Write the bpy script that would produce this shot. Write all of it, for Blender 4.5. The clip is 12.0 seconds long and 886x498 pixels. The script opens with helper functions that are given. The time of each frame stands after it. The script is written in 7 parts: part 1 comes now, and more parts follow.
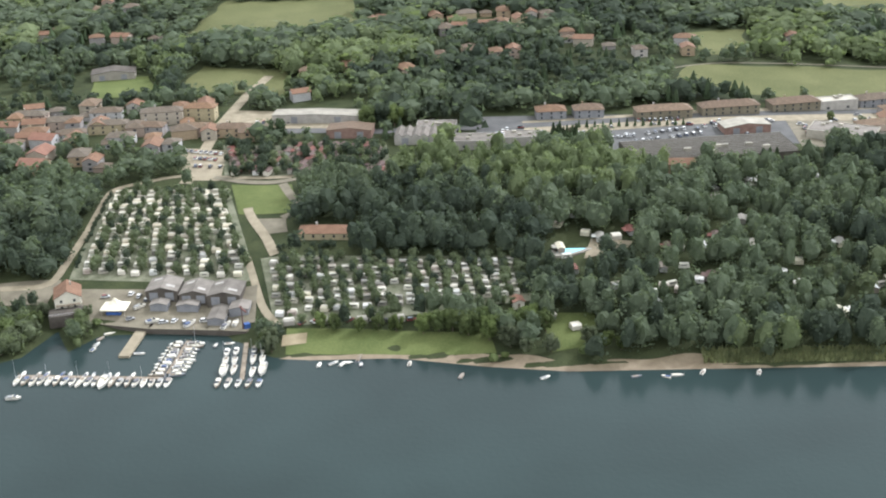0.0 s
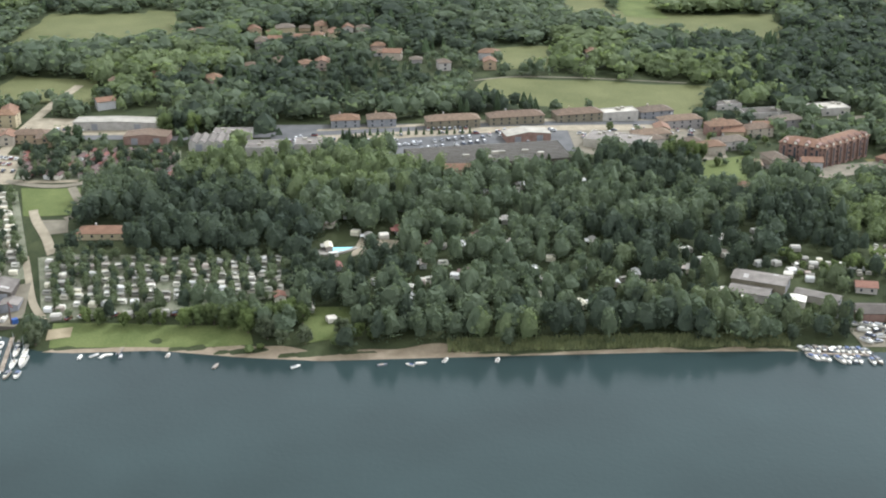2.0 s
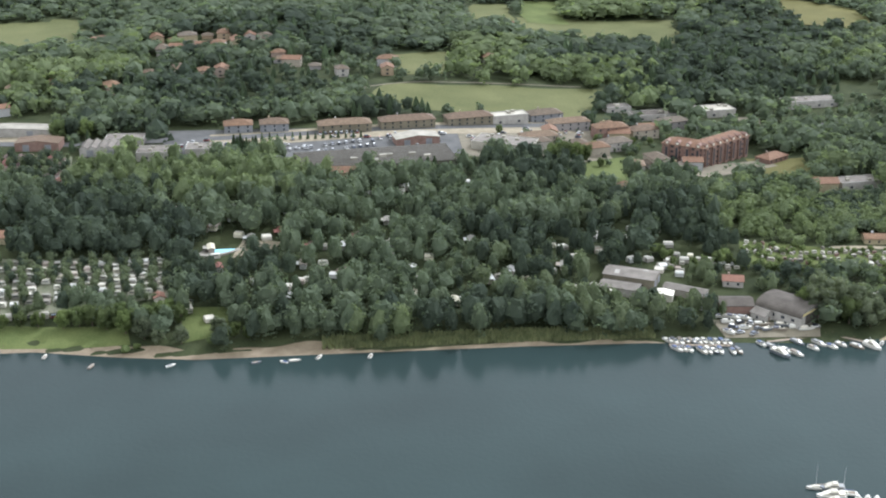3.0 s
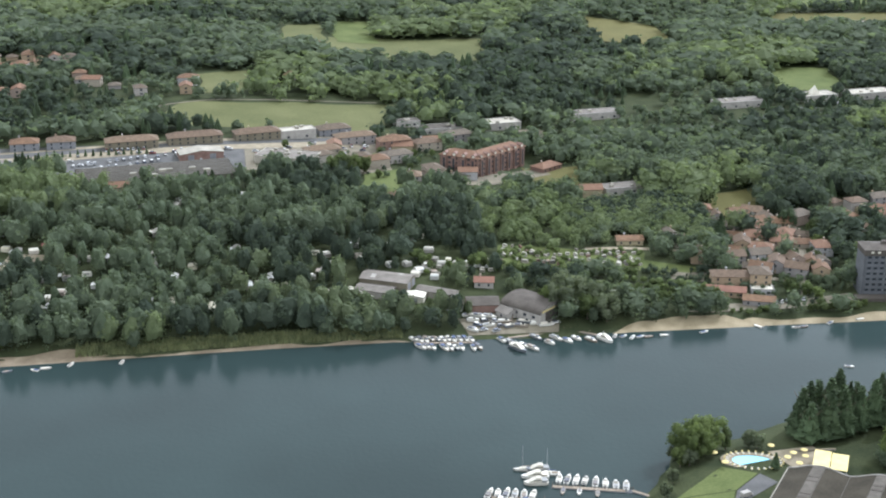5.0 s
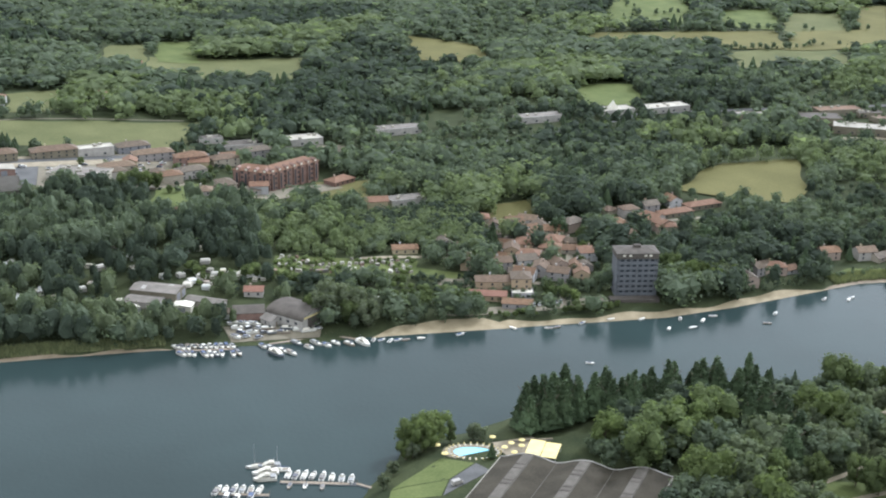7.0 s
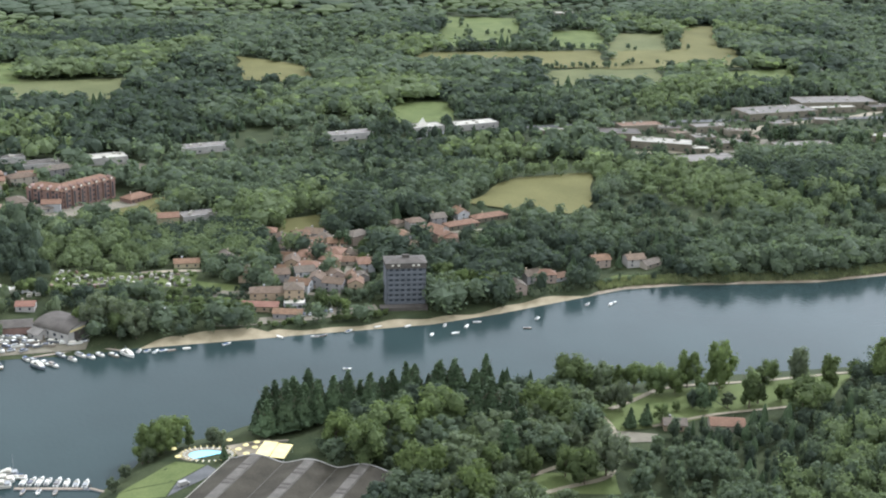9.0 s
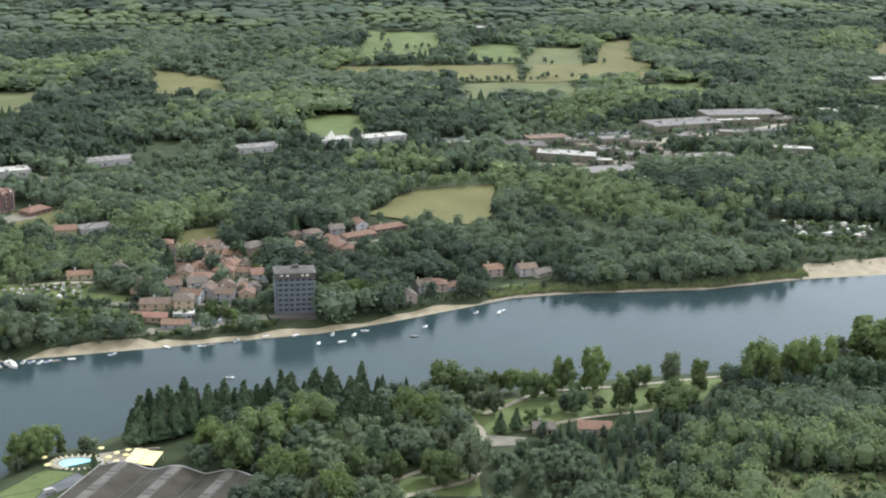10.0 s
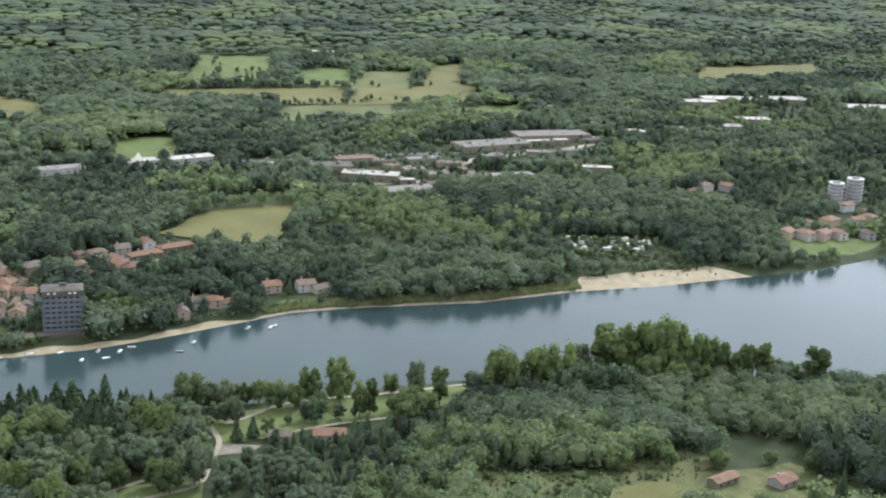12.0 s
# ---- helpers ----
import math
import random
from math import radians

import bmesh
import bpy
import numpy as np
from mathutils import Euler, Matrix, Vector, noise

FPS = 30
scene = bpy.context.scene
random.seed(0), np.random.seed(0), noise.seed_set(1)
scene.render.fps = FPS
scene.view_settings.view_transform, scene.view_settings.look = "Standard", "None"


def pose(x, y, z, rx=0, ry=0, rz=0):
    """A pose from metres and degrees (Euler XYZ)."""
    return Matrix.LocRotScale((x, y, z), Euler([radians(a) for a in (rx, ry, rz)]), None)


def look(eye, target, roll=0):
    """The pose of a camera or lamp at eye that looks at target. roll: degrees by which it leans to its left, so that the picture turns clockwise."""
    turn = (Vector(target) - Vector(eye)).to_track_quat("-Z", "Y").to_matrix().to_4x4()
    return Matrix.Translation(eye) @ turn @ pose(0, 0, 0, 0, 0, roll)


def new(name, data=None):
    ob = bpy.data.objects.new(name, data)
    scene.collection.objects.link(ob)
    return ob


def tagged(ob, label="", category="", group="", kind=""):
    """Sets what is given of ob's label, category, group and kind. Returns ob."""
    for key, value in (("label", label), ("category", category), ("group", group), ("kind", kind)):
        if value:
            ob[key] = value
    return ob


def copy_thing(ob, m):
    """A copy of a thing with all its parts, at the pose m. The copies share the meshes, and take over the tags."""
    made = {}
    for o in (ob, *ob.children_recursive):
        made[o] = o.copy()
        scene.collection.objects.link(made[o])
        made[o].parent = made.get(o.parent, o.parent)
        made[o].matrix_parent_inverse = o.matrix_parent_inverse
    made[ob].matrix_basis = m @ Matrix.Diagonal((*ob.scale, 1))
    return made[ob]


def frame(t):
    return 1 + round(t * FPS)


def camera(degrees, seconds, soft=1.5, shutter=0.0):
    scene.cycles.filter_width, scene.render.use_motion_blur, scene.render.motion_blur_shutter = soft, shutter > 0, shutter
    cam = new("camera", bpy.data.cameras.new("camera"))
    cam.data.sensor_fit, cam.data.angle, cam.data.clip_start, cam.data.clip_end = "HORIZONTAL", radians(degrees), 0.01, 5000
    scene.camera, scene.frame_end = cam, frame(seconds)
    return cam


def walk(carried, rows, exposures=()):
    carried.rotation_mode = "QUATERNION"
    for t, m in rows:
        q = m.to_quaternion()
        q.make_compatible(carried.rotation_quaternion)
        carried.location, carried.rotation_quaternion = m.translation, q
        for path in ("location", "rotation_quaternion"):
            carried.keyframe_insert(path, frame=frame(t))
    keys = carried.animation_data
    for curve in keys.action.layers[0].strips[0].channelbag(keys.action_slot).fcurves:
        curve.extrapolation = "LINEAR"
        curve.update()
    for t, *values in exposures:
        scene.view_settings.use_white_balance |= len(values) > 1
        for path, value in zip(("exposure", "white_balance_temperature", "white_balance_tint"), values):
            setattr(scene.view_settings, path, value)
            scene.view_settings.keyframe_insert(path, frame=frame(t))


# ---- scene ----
cam = camera(37.0, 12.0, soft=2.05)
# seconds, eye x y z in metres, yaw, pitch and lean to the right in degrees
PATH = [
    (0, -0.87, 1.59, 259.53, 0.01, -22.08, 2.04),
    (0.5, 14.36, -6.80, 258.86, -0.96, -21.86, 1.52),
    (1, 29.57, -15.30, 258.33, -2.28, -21.61, 1.02),
    (1.5, 44.76, -23.90, 257.91, -3.52, -21.38, 0.61),
    (2, 59.93, -32.63, 257.61, -4.90, -21.16, 0.32),
    (2.5, 75.07, -41.50, 257.42, -6.15, -20.94, 0.18),
    (3, 90.18, -50.50, 257.34, -7.55, -20.73, 0.09),
    (3.2, 96.22, -54.15, 257.33, -8.09, -20.65, 0.04),
    (4.8, 144.24, -84.28, 257.80, -12.26, -19.80, -0.35),
    (5, 150.21, -88.18, 257.92, -12.75, -19.69, -0.39),
    (5.5, 165.09, -98.06, 258.27, -13.92, -19.43, -0.47),
    (6, 179.90, -108.15, 258.68, -15.18, -19.17, -0.64),
    (6.5, 194.65, -118.46, 259.16, -16.30, -18.93, -0.79),
    (7, 209.32, -129.00, 259.70, -17.55, -18.68, -0.96),
    (7.2, 215.17, -133.28, 259.93, -18.04, -18.59, -1.03),
    (8.8, 261.48, -168.98, 262.03, -21.83, -17.77, -1.50),
    (9, 267.20, -173.64, 262.32, -22.26, -17.63, -1.56),
    (9.5, 281.44, -185.47, 263.06, -23.31, -17.30, -1.71),
    (10, 295.58, -197.60, 263.82, -24.49, -16.93, -1.86),
    (10.5, 309.61, -210.03, 264.60, -25.59, -16.62, -2.01),
    (11, 323.53, -222.77, 265.40, -26.85, -16.29, -2.20),
    (11.5, 337.33, -235.83, 266.20, -28.04, -16.00, -2.38),
    (12, 351.00, -249.23, 267.00, -29.37, -15.66, -2.58),
]


def aim(x, y, z, yaw, pitch, lean):
    a, b = radians(yaw), radians(pitch)
    return look((x, y, z), (x - 500 * math.sin(a) * math.cos(b), y + 500 * math.cos(a) * math.cos(b), z + 500 * math.sin(b)), -lean)


walk(cam, [(t, aim(*row)) for t, *row in PATH], [(0.0, 2.12, 5480, 15), (4.0, 2.04, 5270, 15), (6.5, 2.03, 5240, 15), (9.0, 2.13, 5200, 15), (12.0, 2.1, 5180, 15)])

# ---- light ----
SUN_TURN, SUN_HEIGHT = radians(62), radians(42)  # clockwise from +y, above the horizon
world = bpy.data.worlds.new("sky")
scene.world = world
world.use_nodes = True
wn = world.node_tree
sky = wn.nodes.new("ShaderNodeTexSky")
sky.sky_type, sky.sun_disc = "NISHITA", False
sky.sun_elevation, sky.sun_rotation = SUN_HEIGHT, SUN_TURN
sky.dust_density, sky.air_density, sky.ozone_density = 1.6, 0.9, 0.6
pale = wn.nodes.new("ShaderNodeHueSaturation")  # a milky summer sky
pale.inputs["Saturation"].default_value = 0.13
wn.links.new(sky.outputs[0], pale.inputs["Color"])
haze = wn.nodes.new("ShaderNodeMix")  # thick summer haze evens out the sky
haze.data_type = "RGBA"
haze.inputs[0].default_value, haze.inputs[7].default_value = 0.5, (3.9, 3.9, 3.9, 1)
wn.links.new(pale.outputs[0], haze.inputs[6])
veil = wn.nodes.new("ShaderNodeMix")  # dusty, slightly warm summer air
veil.data_type, veil.blend_type = "RGBA", "MULTIPLY"
veil.inputs[0].default_value, veil.inputs[7].default_value = 1.0, (1.05, 1.01, 0.86, 1)
wn.links.new(haze.outputs[2], veil.inputs[6])
wn.links.new(veil.outputs[2], wn.nodes["Background"].inputs[0])
wn.nodes["Background"].inputs[1].default_value = 0.15
sun = new("sun", bpy.data.lights.new("sun", "SUN"))
sun.data.energy, sun.data.angle, sun.data.color = 0.88, radians(0.6), (1.0, 0.95, 0.88)
sun_way = Vector((math.sin(SUN_TURN) * math.cos(SUN_HEIGHT), math.cos(SUN_TURN) * math.cos(SUN_HEIGHT), math.sin(SUN_HEIGHT)))
sun.matrix_world = look(sun_way * 900, (0, 0, 0))

# ---- materials ----
def material(name, c1, c2, size=2.0, fine=12.0, rough=0.7, bump=0.2, bump_size=None, metal=0.0, vary=0.0, island=0.0, spec=0.3, thin=0.0):
    """Two tones mixed by noise of about size metres with finer grain; vary and island shift the value by object and by loose piece."""
    m = bpy.data.materials.new(name)
    m.use_nodes = True
    nt = m.node_tree
    n, l = nt.nodes, nt.links
    bsdf = n["Principled BSDF"]
    geo = n.new("ShaderNodeNewGeometry")
    big = n.new("ShaderNodeTexNoise")
    big.inputs["Scale"].default_value, big.inputs["Detail"].default_value = 1.0 / size, 5
    small = n.new("ShaderNodeTexNoise")
    small.inputs["Scale"].default_value, small.inputs["Detail"].default_value = fine / size, 3
    l.new(geo.outputs["Position"], big.inputs["Vector"])
    l.new(geo.outputs["Position"], small.inputs["Vector"])
    add = n.new("ShaderNodeMath")
    add.operation = "MULTIPLY_ADD"
    l.new(small.outputs[0], add.inputs[0])
    add.inputs[1].default_value = 0.55
    l.new(big.outputs[0], add.inputs[2])
    ramp = n.new("ShaderNodeValToRGB")
    ramp.color_ramp.elements[0].position, ramp.color_ramp.elements[1].position = 0.55, 1.0
    ramp.color_ramp.elements[0].color, ramp.color_ramp.elements[1].color = (*c1, 1), (*c2, 1)
    l.new(add.outputs[0], ramp.inputs[0])
    colour = ramp.outputs[0]
    for amount, source in ((vary, "object"), (island, "island")):
        if amount:
            if source == "object":
                rnd = n.new("ShaderNodeObjectInfo").outputs["Random"]
            else:
                rnd = geo.outputs["Random Per Island"]
            span = n.new("ShaderNodeMapRange")
            span.inputs[3].default_value, span.inputs[4].default_value = 1 - amount, 1 + amount
            l.new(rnd, span.inputs[0])
            hsv = n.new("ShaderNodeHueSaturation")
            l.new(span.outputs[0], hsv.inputs["Value"])
            l.new(colour, hsv.inputs["Color"])
            colour = hsv.outputs[0]
    l.new(colour, bsdf.inputs["Base Color"])
    bsdf.inputs["Roughness"].default_value, bsdf.inputs["Metallic"].default_value = rough, metal
    bsdf.inputs["Specular IOR Level"].default_value = spec
    if thin:
        through_leaf = n.new("ShaderNodeBsdfTranslucent")
        warm = n.new("ShaderNodeMix")
        warm.data_type, warm.blend_type = "RGBA", "MULTIPLY"
        warm.inputs[0].default_value, warm.inputs[7].default_value = 1.0, (1.18, 1.24, 0.8, 1)
        l.new(colour, warm.inputs[6])
        l.new(warm.outputs[2], through_leaf.inputs[0])
        both = n.new("ShaderNodeMixShader")
        both.inputs[0].default_value = thin
        l.new(bsdf.outputs[0], both.inputs[1])
        l.new(through_leaf.outputs[0], both.inputs[2])
        l.new(both.outputs[0], n["Material Output"].inputs[0])
    if bump:
        bn = n.new("ShaderNodeBump")
        bn.inputs["Strength"].default_value, bn.inputs["Distance"].default_value = min(1.0, bump), max(0.02, (bump_size or size / fine) * 0.5)
        l.new(small.outputs[0], bn.inputs["Height"])
        l.new(bn.outputs[0], bsdf.inputs["Normal"])
    return m


def palette(name, colours, rough=0.75, grain=0.12, size=1.5, spec=0.3, bump=0.15):
    """One of several paints, picked for each object, with weathering."""
    m = material(name, (1 - grain,) * 3, (1 + grain,) * 3, size, 8, rough, bump, spec=spec)
    nt = m.node_tree
    n, l = nt.nodes, nt.links
    ramp = n.new("ShaderNodeValToRGB")
    ramp.color_ramp.interpolation = "CONSTANT"
    e = ramp.color_ramp.elements
    while len(e) < len(colours):
        e.new(0.5)
    for i, c in enumerate(colours):
        e[i].position, e[i].color = i / len(colours), (*c, 1)
    info = n.new("ShaderNodeObjectInfo")
    l.new(info.outputs["Random"], ramp.inputs[0])
    mix = n.new("ShaderNodeMix")
    mix.data_type, mix.blend_type = "RGBA", "MULTIPLY"
    mix.inputs[0].default_value = 1.0
    old = n["Principled BSDF"].inputs["Base Color"].links[0].from_socket
    l.new(old, mix.inputs[6])
    l.new(ramp.outputs[0], mix.inputs[7])
    l.new(mix.outputs[2], n["Principled BSDF"].inputs["Base Color"])
    return m


M_GROUND = material("undergrowth", (0.0223, 0.0286, 0.0138), (0.0446, 0.0516, 0.0235), 14, 14, 0.9, 0.5, 0.8, spec=0.05)
M_FIELD = material("hay_meadow", (0.0685, 0.0742, 0.0306), (0.105, 0.107, 0.0476), 40, 26, 0.9, 0.3, 0.5, spec=0.05)
M_DRYFIELD = material("dry_field", (0.0796, 0.0747, 0.0281), (0.112, 0.104, 0.0412), 40, 26, 0.9, 0.3, 0.5, spec=0.05)
M_LAWN = material("lawn", (0.0626, 0.0781, 0.0266), (0.1, 0.115, 0.0418), 16, 16, 0.9, 0.3, 0.3, spec=0.05)
M_SAND = material("sand", (0.163, 0.132, 0.0758), (0.242, 0.201, 0.125), 7, 12, 0.95, 0.4, 0.3)
M_MUD = material("wet_sand", (0.12, 0.092, 0.058), (0.195, 0.157, 0.105), 6, 12, 0.8, 0.4, 0.3)
M_GRAVEL = material("gravel", (0.158, 0.134, 0.0896), (0.24, 0.206, 0.141), 5, 14, 0.95, 0.3, 0.2)
M_ASPHALT = material("asphalt", (0.054, 0.0533, 0.0504), (0.0864, 0.085, 0.0806), 9, 14, 0.9, 0.2, 0.2)
M_CONCRETE = material("concrete", (0.165, 0.15, 0.122), (0.255, 0.235, 0.195), 4, 12, 0.85, 0.2, 0.2)
M_PARK = material("camp_ground", (0.0629, 0.072, 0.0368), (0.159, 0.156, 0.108), 8, 9, 0.95, 0.3, 0.3)
M_LEAF = material("broad_leaves", (0.0727, 0.0944, 0.0392), (0.126, 0.153, 0.0656), 9, 8, 0.65, 1.0, 1.3, vary=0.3, island=0.14, spec=0.04, thin=0.5)
M_LEAF_LIGHT = material("light_leaves", (0.0801, 0.103, 0.0383), (0.132, 0.162, 0.062), 9, 8, 0.65, 1.0, 1.3, vary=0.25, island=0.15, spec=0.04, thin=0.5)
M_LEAF_GREY = material("willow_leaves", (0.0799, 0.0945, 0.057), (0.142, 0.16, 0.101), 9, 8, 0.65, 1.0, 1.3, vary=0.2, island=0.15, spec=0.04, thin=0.5)
M_LEAF_DARK = material("needles", (0.0348, 0.0518, 0.0249), (0.0619, 0.0847, 0.0405), 6, 8, 0.6, 1.0, 0.9, vary=0.25, island=0.15, spec=0.1, thin=0.2)
M_WOODS = material("woodland_leaves", (0.0752, 0.0956, 0.0614), (0.123, 0.147, 0.093), 26, 20, 0.7, 0.7, 1.4, island=0.19, spec=0.04, thin=0.5)
M_WOODS_LIGHT = material("light_woodland_leaves", (0.0998, 0.124, 0.0608), (0.159, 0.189, 0.0967), 26, 20, 0.7, 0.7, 1.4, island=0.18, spec=0.04, thin=0.5)
M_WOODS_GREY = material("willow_scrub_leaves", (0.0826, 0.1, 0.0575), (0.142, 0.166, 0.0952), 20, 18, 0.7, 0.7, 1.2, island=0.19, spec=0.04, thin=0.5)
M_WOODS_DARK = material("dark_woodland_leaves", (0.043, 0.0558, 0.041), (0.0741, 0.0918, 0.0617), 26, 20, 0.7, 0.7, 1.4, island=0.22, spec=0.04, thin=0.5)
M_REED = material("reeds", (0.11, 0.125, 0.0589), (0.199, 0.212, 0.0964), 5, 10, 0.8, 0.8, 0.6, island=0.3, thin=0.34)
M_BARK = material("bark", (0.06, 0.045, 0.03), (0.16, 0.125, 0.09), 1, 8, 0.9, 0.6)
M_WALL = palette("stucco", [(0.268, 0.234, 0.181), (0.282, 0.261, 0.231), (0.255, 0.193, 0.123), (0.255, 0.2, 0.159), (0.322, 0.316, 0.304), (0.268, 0.227, 0.138), (0.201, 0.186, 0.174)])
M_TILE = palette("roof_tiles", [(0.114, 0.0697, 0.0412), (0.0987, 0.0697, 0.0464), (0.135, 0.0823, 0.0473), (0.0874, 0.0675, 0.0473), (0.116, 0.0823, 0.0535), (0.0926, 0.076, 0.0566)], 0.85, 0.25, 2.0, 0.2, 0.4)
M_TILE_BRIGHT = material("new_roof_tiles", (0.131, 0.068, 0.0459), (0.18, 0.0952, 0.0661), 3, 14, 0.85, 0.4, 0.3, spec=0.2)
M_TILE_RED = material("old_red_tiles", (0.11, 0.0613, 0.0373), (0.154, 0.091, 0.0563), 3, 14, 0.85, 0.4, 0.3, spec=0.2)
M_BRICK = material("red_brick", (0.132, 0.0821, 0.0638), (0.196, 0.129, 0.103), 3, 12, 0.85, 0.3, 0.2, spec=0.2)
M_GREYROOF = material("fibre_cement", (0.102, 0.0907, 0.0773), (0.168, 0.152, 0.131), 5, 12, 0.85, 0.3, 0.3, vary=0.15, spec=0.1)
M_DARKROOF = material("dark_sheet", (0.0521, 0.0447, 0.0369), (0.0907, 0.08, 0.0666), 6, 12, 0.9, 0.3, 0.3, spec=0.15)
M_VAULT = material("weathered_vault_sheet", (0.0278, 0.0242, 0.0171), (0.0515, 0.0451, 0.0323), 9, 16, 0.92, 0.3, 0.3, spec=0.1)
M_OLDROOF = material("pale_ridge_sheet", (0.0615, 0.0544, 0.0441), (0.102, 0.092, 0.076), 4, 10, 0.9, 0.3, 0.3, spec=0.15)
M_WHITEROOF = material("white_sheet", (0.2, 0.185, 0.148), (0.31, 0.288, 0.236), 6, 10, 0.8, 0.1, 0.3, vary=0.2, spec=0.15)
M_WHITE = material("white_paint", (0.38, 0.355, 0.285), (0.5, 0.47, 0.385), 3, 8, 0.5, 0.05, 0.2, vary=0.08)
M_CREAM = palette("awning_cloth", [(0.44, 0.41, 0.34), (0.34, 0.34, 0.31), (0.24, 0.225, 0.19), (0.42, 0.39, 0.29), (0.21, 0.20, 0.17), (0.46, 0.45, 0.42), (0.27, 0.23, 0.19)], 0.8)
M_TRAILER = palette("caravan_paint", [(0.46, 0.44, 0.36), (0.36, 0.345, 0.285), (0.25, 0.235, 0.19), (0.42, 0.39, 0.31), (0.19, 0.18, 0.15), (0.5, 0.48, 0.41), (0.33, 0.32, 0.27)], 0.55, 0.06)
M_STORED = palette("stored_caravan_paint", [(0.342, 0.324, 0.264), (0.18, 0.167, 0.132), (0.117, 0.108, 0.088), (0.243, 0.225, 0.176), (0.396, 0.378, 0.317), (0.153, 0.099, 0.0748), (0.27, 0.252, 0.202)], 0.6, 0.08)
M_RED = palette("red_cabin_roof", [(0.105, 0.04, 0.03), (0.125, 0.05, 0.037), (0.085, 0.056, 0.048), (0.075, 0.048, 0.04)], 0.8)
M_GREY = material("grey_facade", (0.13, 0.132, 0.138), (0.185, 0.187, 0.193), 3, 10, 0.7, 0.1, 0.2)
M_LIGHTGREY = material("light_grey_facade", (0.205, 0.192, 0.168), (0.3, 0.282, 0.25), 3, 10, 0.7, 0.1, 0.2)
M_TOWER = material("pale_grey_facade", (0.0736, 0.0763, 0.0808), (0.101, 0.105, 0.111), 3, 10, 0.7, 0.1, 0.2)
M_YARD = material("worn_yard", (0.102, 0.0892, 0.0616), (0.158, 0.139, 0.0986), 6, 12, 0.95, 0.3, 0.3)
M_CARAVAN = material("caravan_sheet", (0.38, 0.36, 0.285), (0.48, 0.46, 0.375), 3, 8, 0.6, 0.05, 0.2, island=0.18)
M_AWNING = material("awning_rows", (0.28, 0.25, 0.185), (0.42, 0.38, 0.285), 4, 6, 0.85, 0.1, 0.2, island=0.45)
# distant haze is put into this colour: paler and bluer than the leaves
M_CANOPY_HAZED = material("far_canopy", (0.0977, 0.117, 0.106), (0.22, 0.24, 0.201), 110, 9, 0.8, 0.5, 4.0, spec=0.05)
M_TENT = material("tent_canvas", (0.46, 0.42, 0.32), (0.56, 0.52, 0.42), 3, 8, 0.85, 0.1)
M_WOOD = material("weathered_planks", (0.13, 0.105, 0.075), (0.23, 0.19, 0.14), 2, 14, 0.9, 0.3, 0.1, vary=0.15)
M_METAL = material("galvanised_steel", (0.42, 0.43, 0.44), (0.56, 0.57, 0.58), 1, 8, 0.45, 0.05, 0.1, metal=0.7)
M_BLUE = material("blue_cover", (0.03, 0.07, 0.22), (0.05, 0.11, 0.30), 2, 8, 0.7, 0.1, vary=0.2)
M_HULL = palette("boat_hull", [(0.504, 0.486, 0.432), (0.54, 0.522, 0.459), (0.45, 0.423, 0.36), (0.522, 0.504, 0.45), (0.396, 0.378, 0.333), (0.108, 0.117, 0.126), (0.486, 0.468, 0.414), (0.18, 0.153, 0.117)], 0.35, 0.04, 2.0, 0.5, 0.02)
M_COVER = palette("boat_cover", [(0.58, 0.56, 0.50), (0.06, 0.08, 0.14), (0.50, 0.46, 0.38), (0.22, 0.22, 0.21), (0.14, 0.13, 0.12), (0.20, 0.17, 0.14), (0.42, 0.40, 0.35), (0.10, 0.10, 0.11)], 0.7, 0.06, 1.0)
M_CAR = palette("car_paint", [(0.54, 0.53, 0.50), (0.05, 0.05, 0.055), (0.28, 0.28, 0.28), (0.40, 0.40, 0.39), (0.16, 0.05, 0.045), (0.07, 0.08, 0.11), (0.56, 0.55, 0.51), (0.12, 0.12, 0.12)], 0.25, 0.03, 1.0, 0.5, 0.0)
M_RUBBER = material("rubber", (0.02, 0.02, 0.02), (0.04, 0.04, 0.04), 1, 6, 0.9, 0.1)
M_CANVAS = material("pale_canvas", (0.5, 0.41, 0.16), (0.6, 0.5, 0.22), 3, 8, 0.8, 0.1)


def glass_material():
    m = bpy.data.materials.new("window_glass")
    m.use_nodes = True
    b = m.node_tree.nodes["Principled BSDF"]
    b.inputs["Base Color"].default_value = (0.03, 0.035, 0.04, 1)
    b.inputs["Roughness"].default_value, b.inputs["IOR"].default_value = 0.06, 1.5
    return m


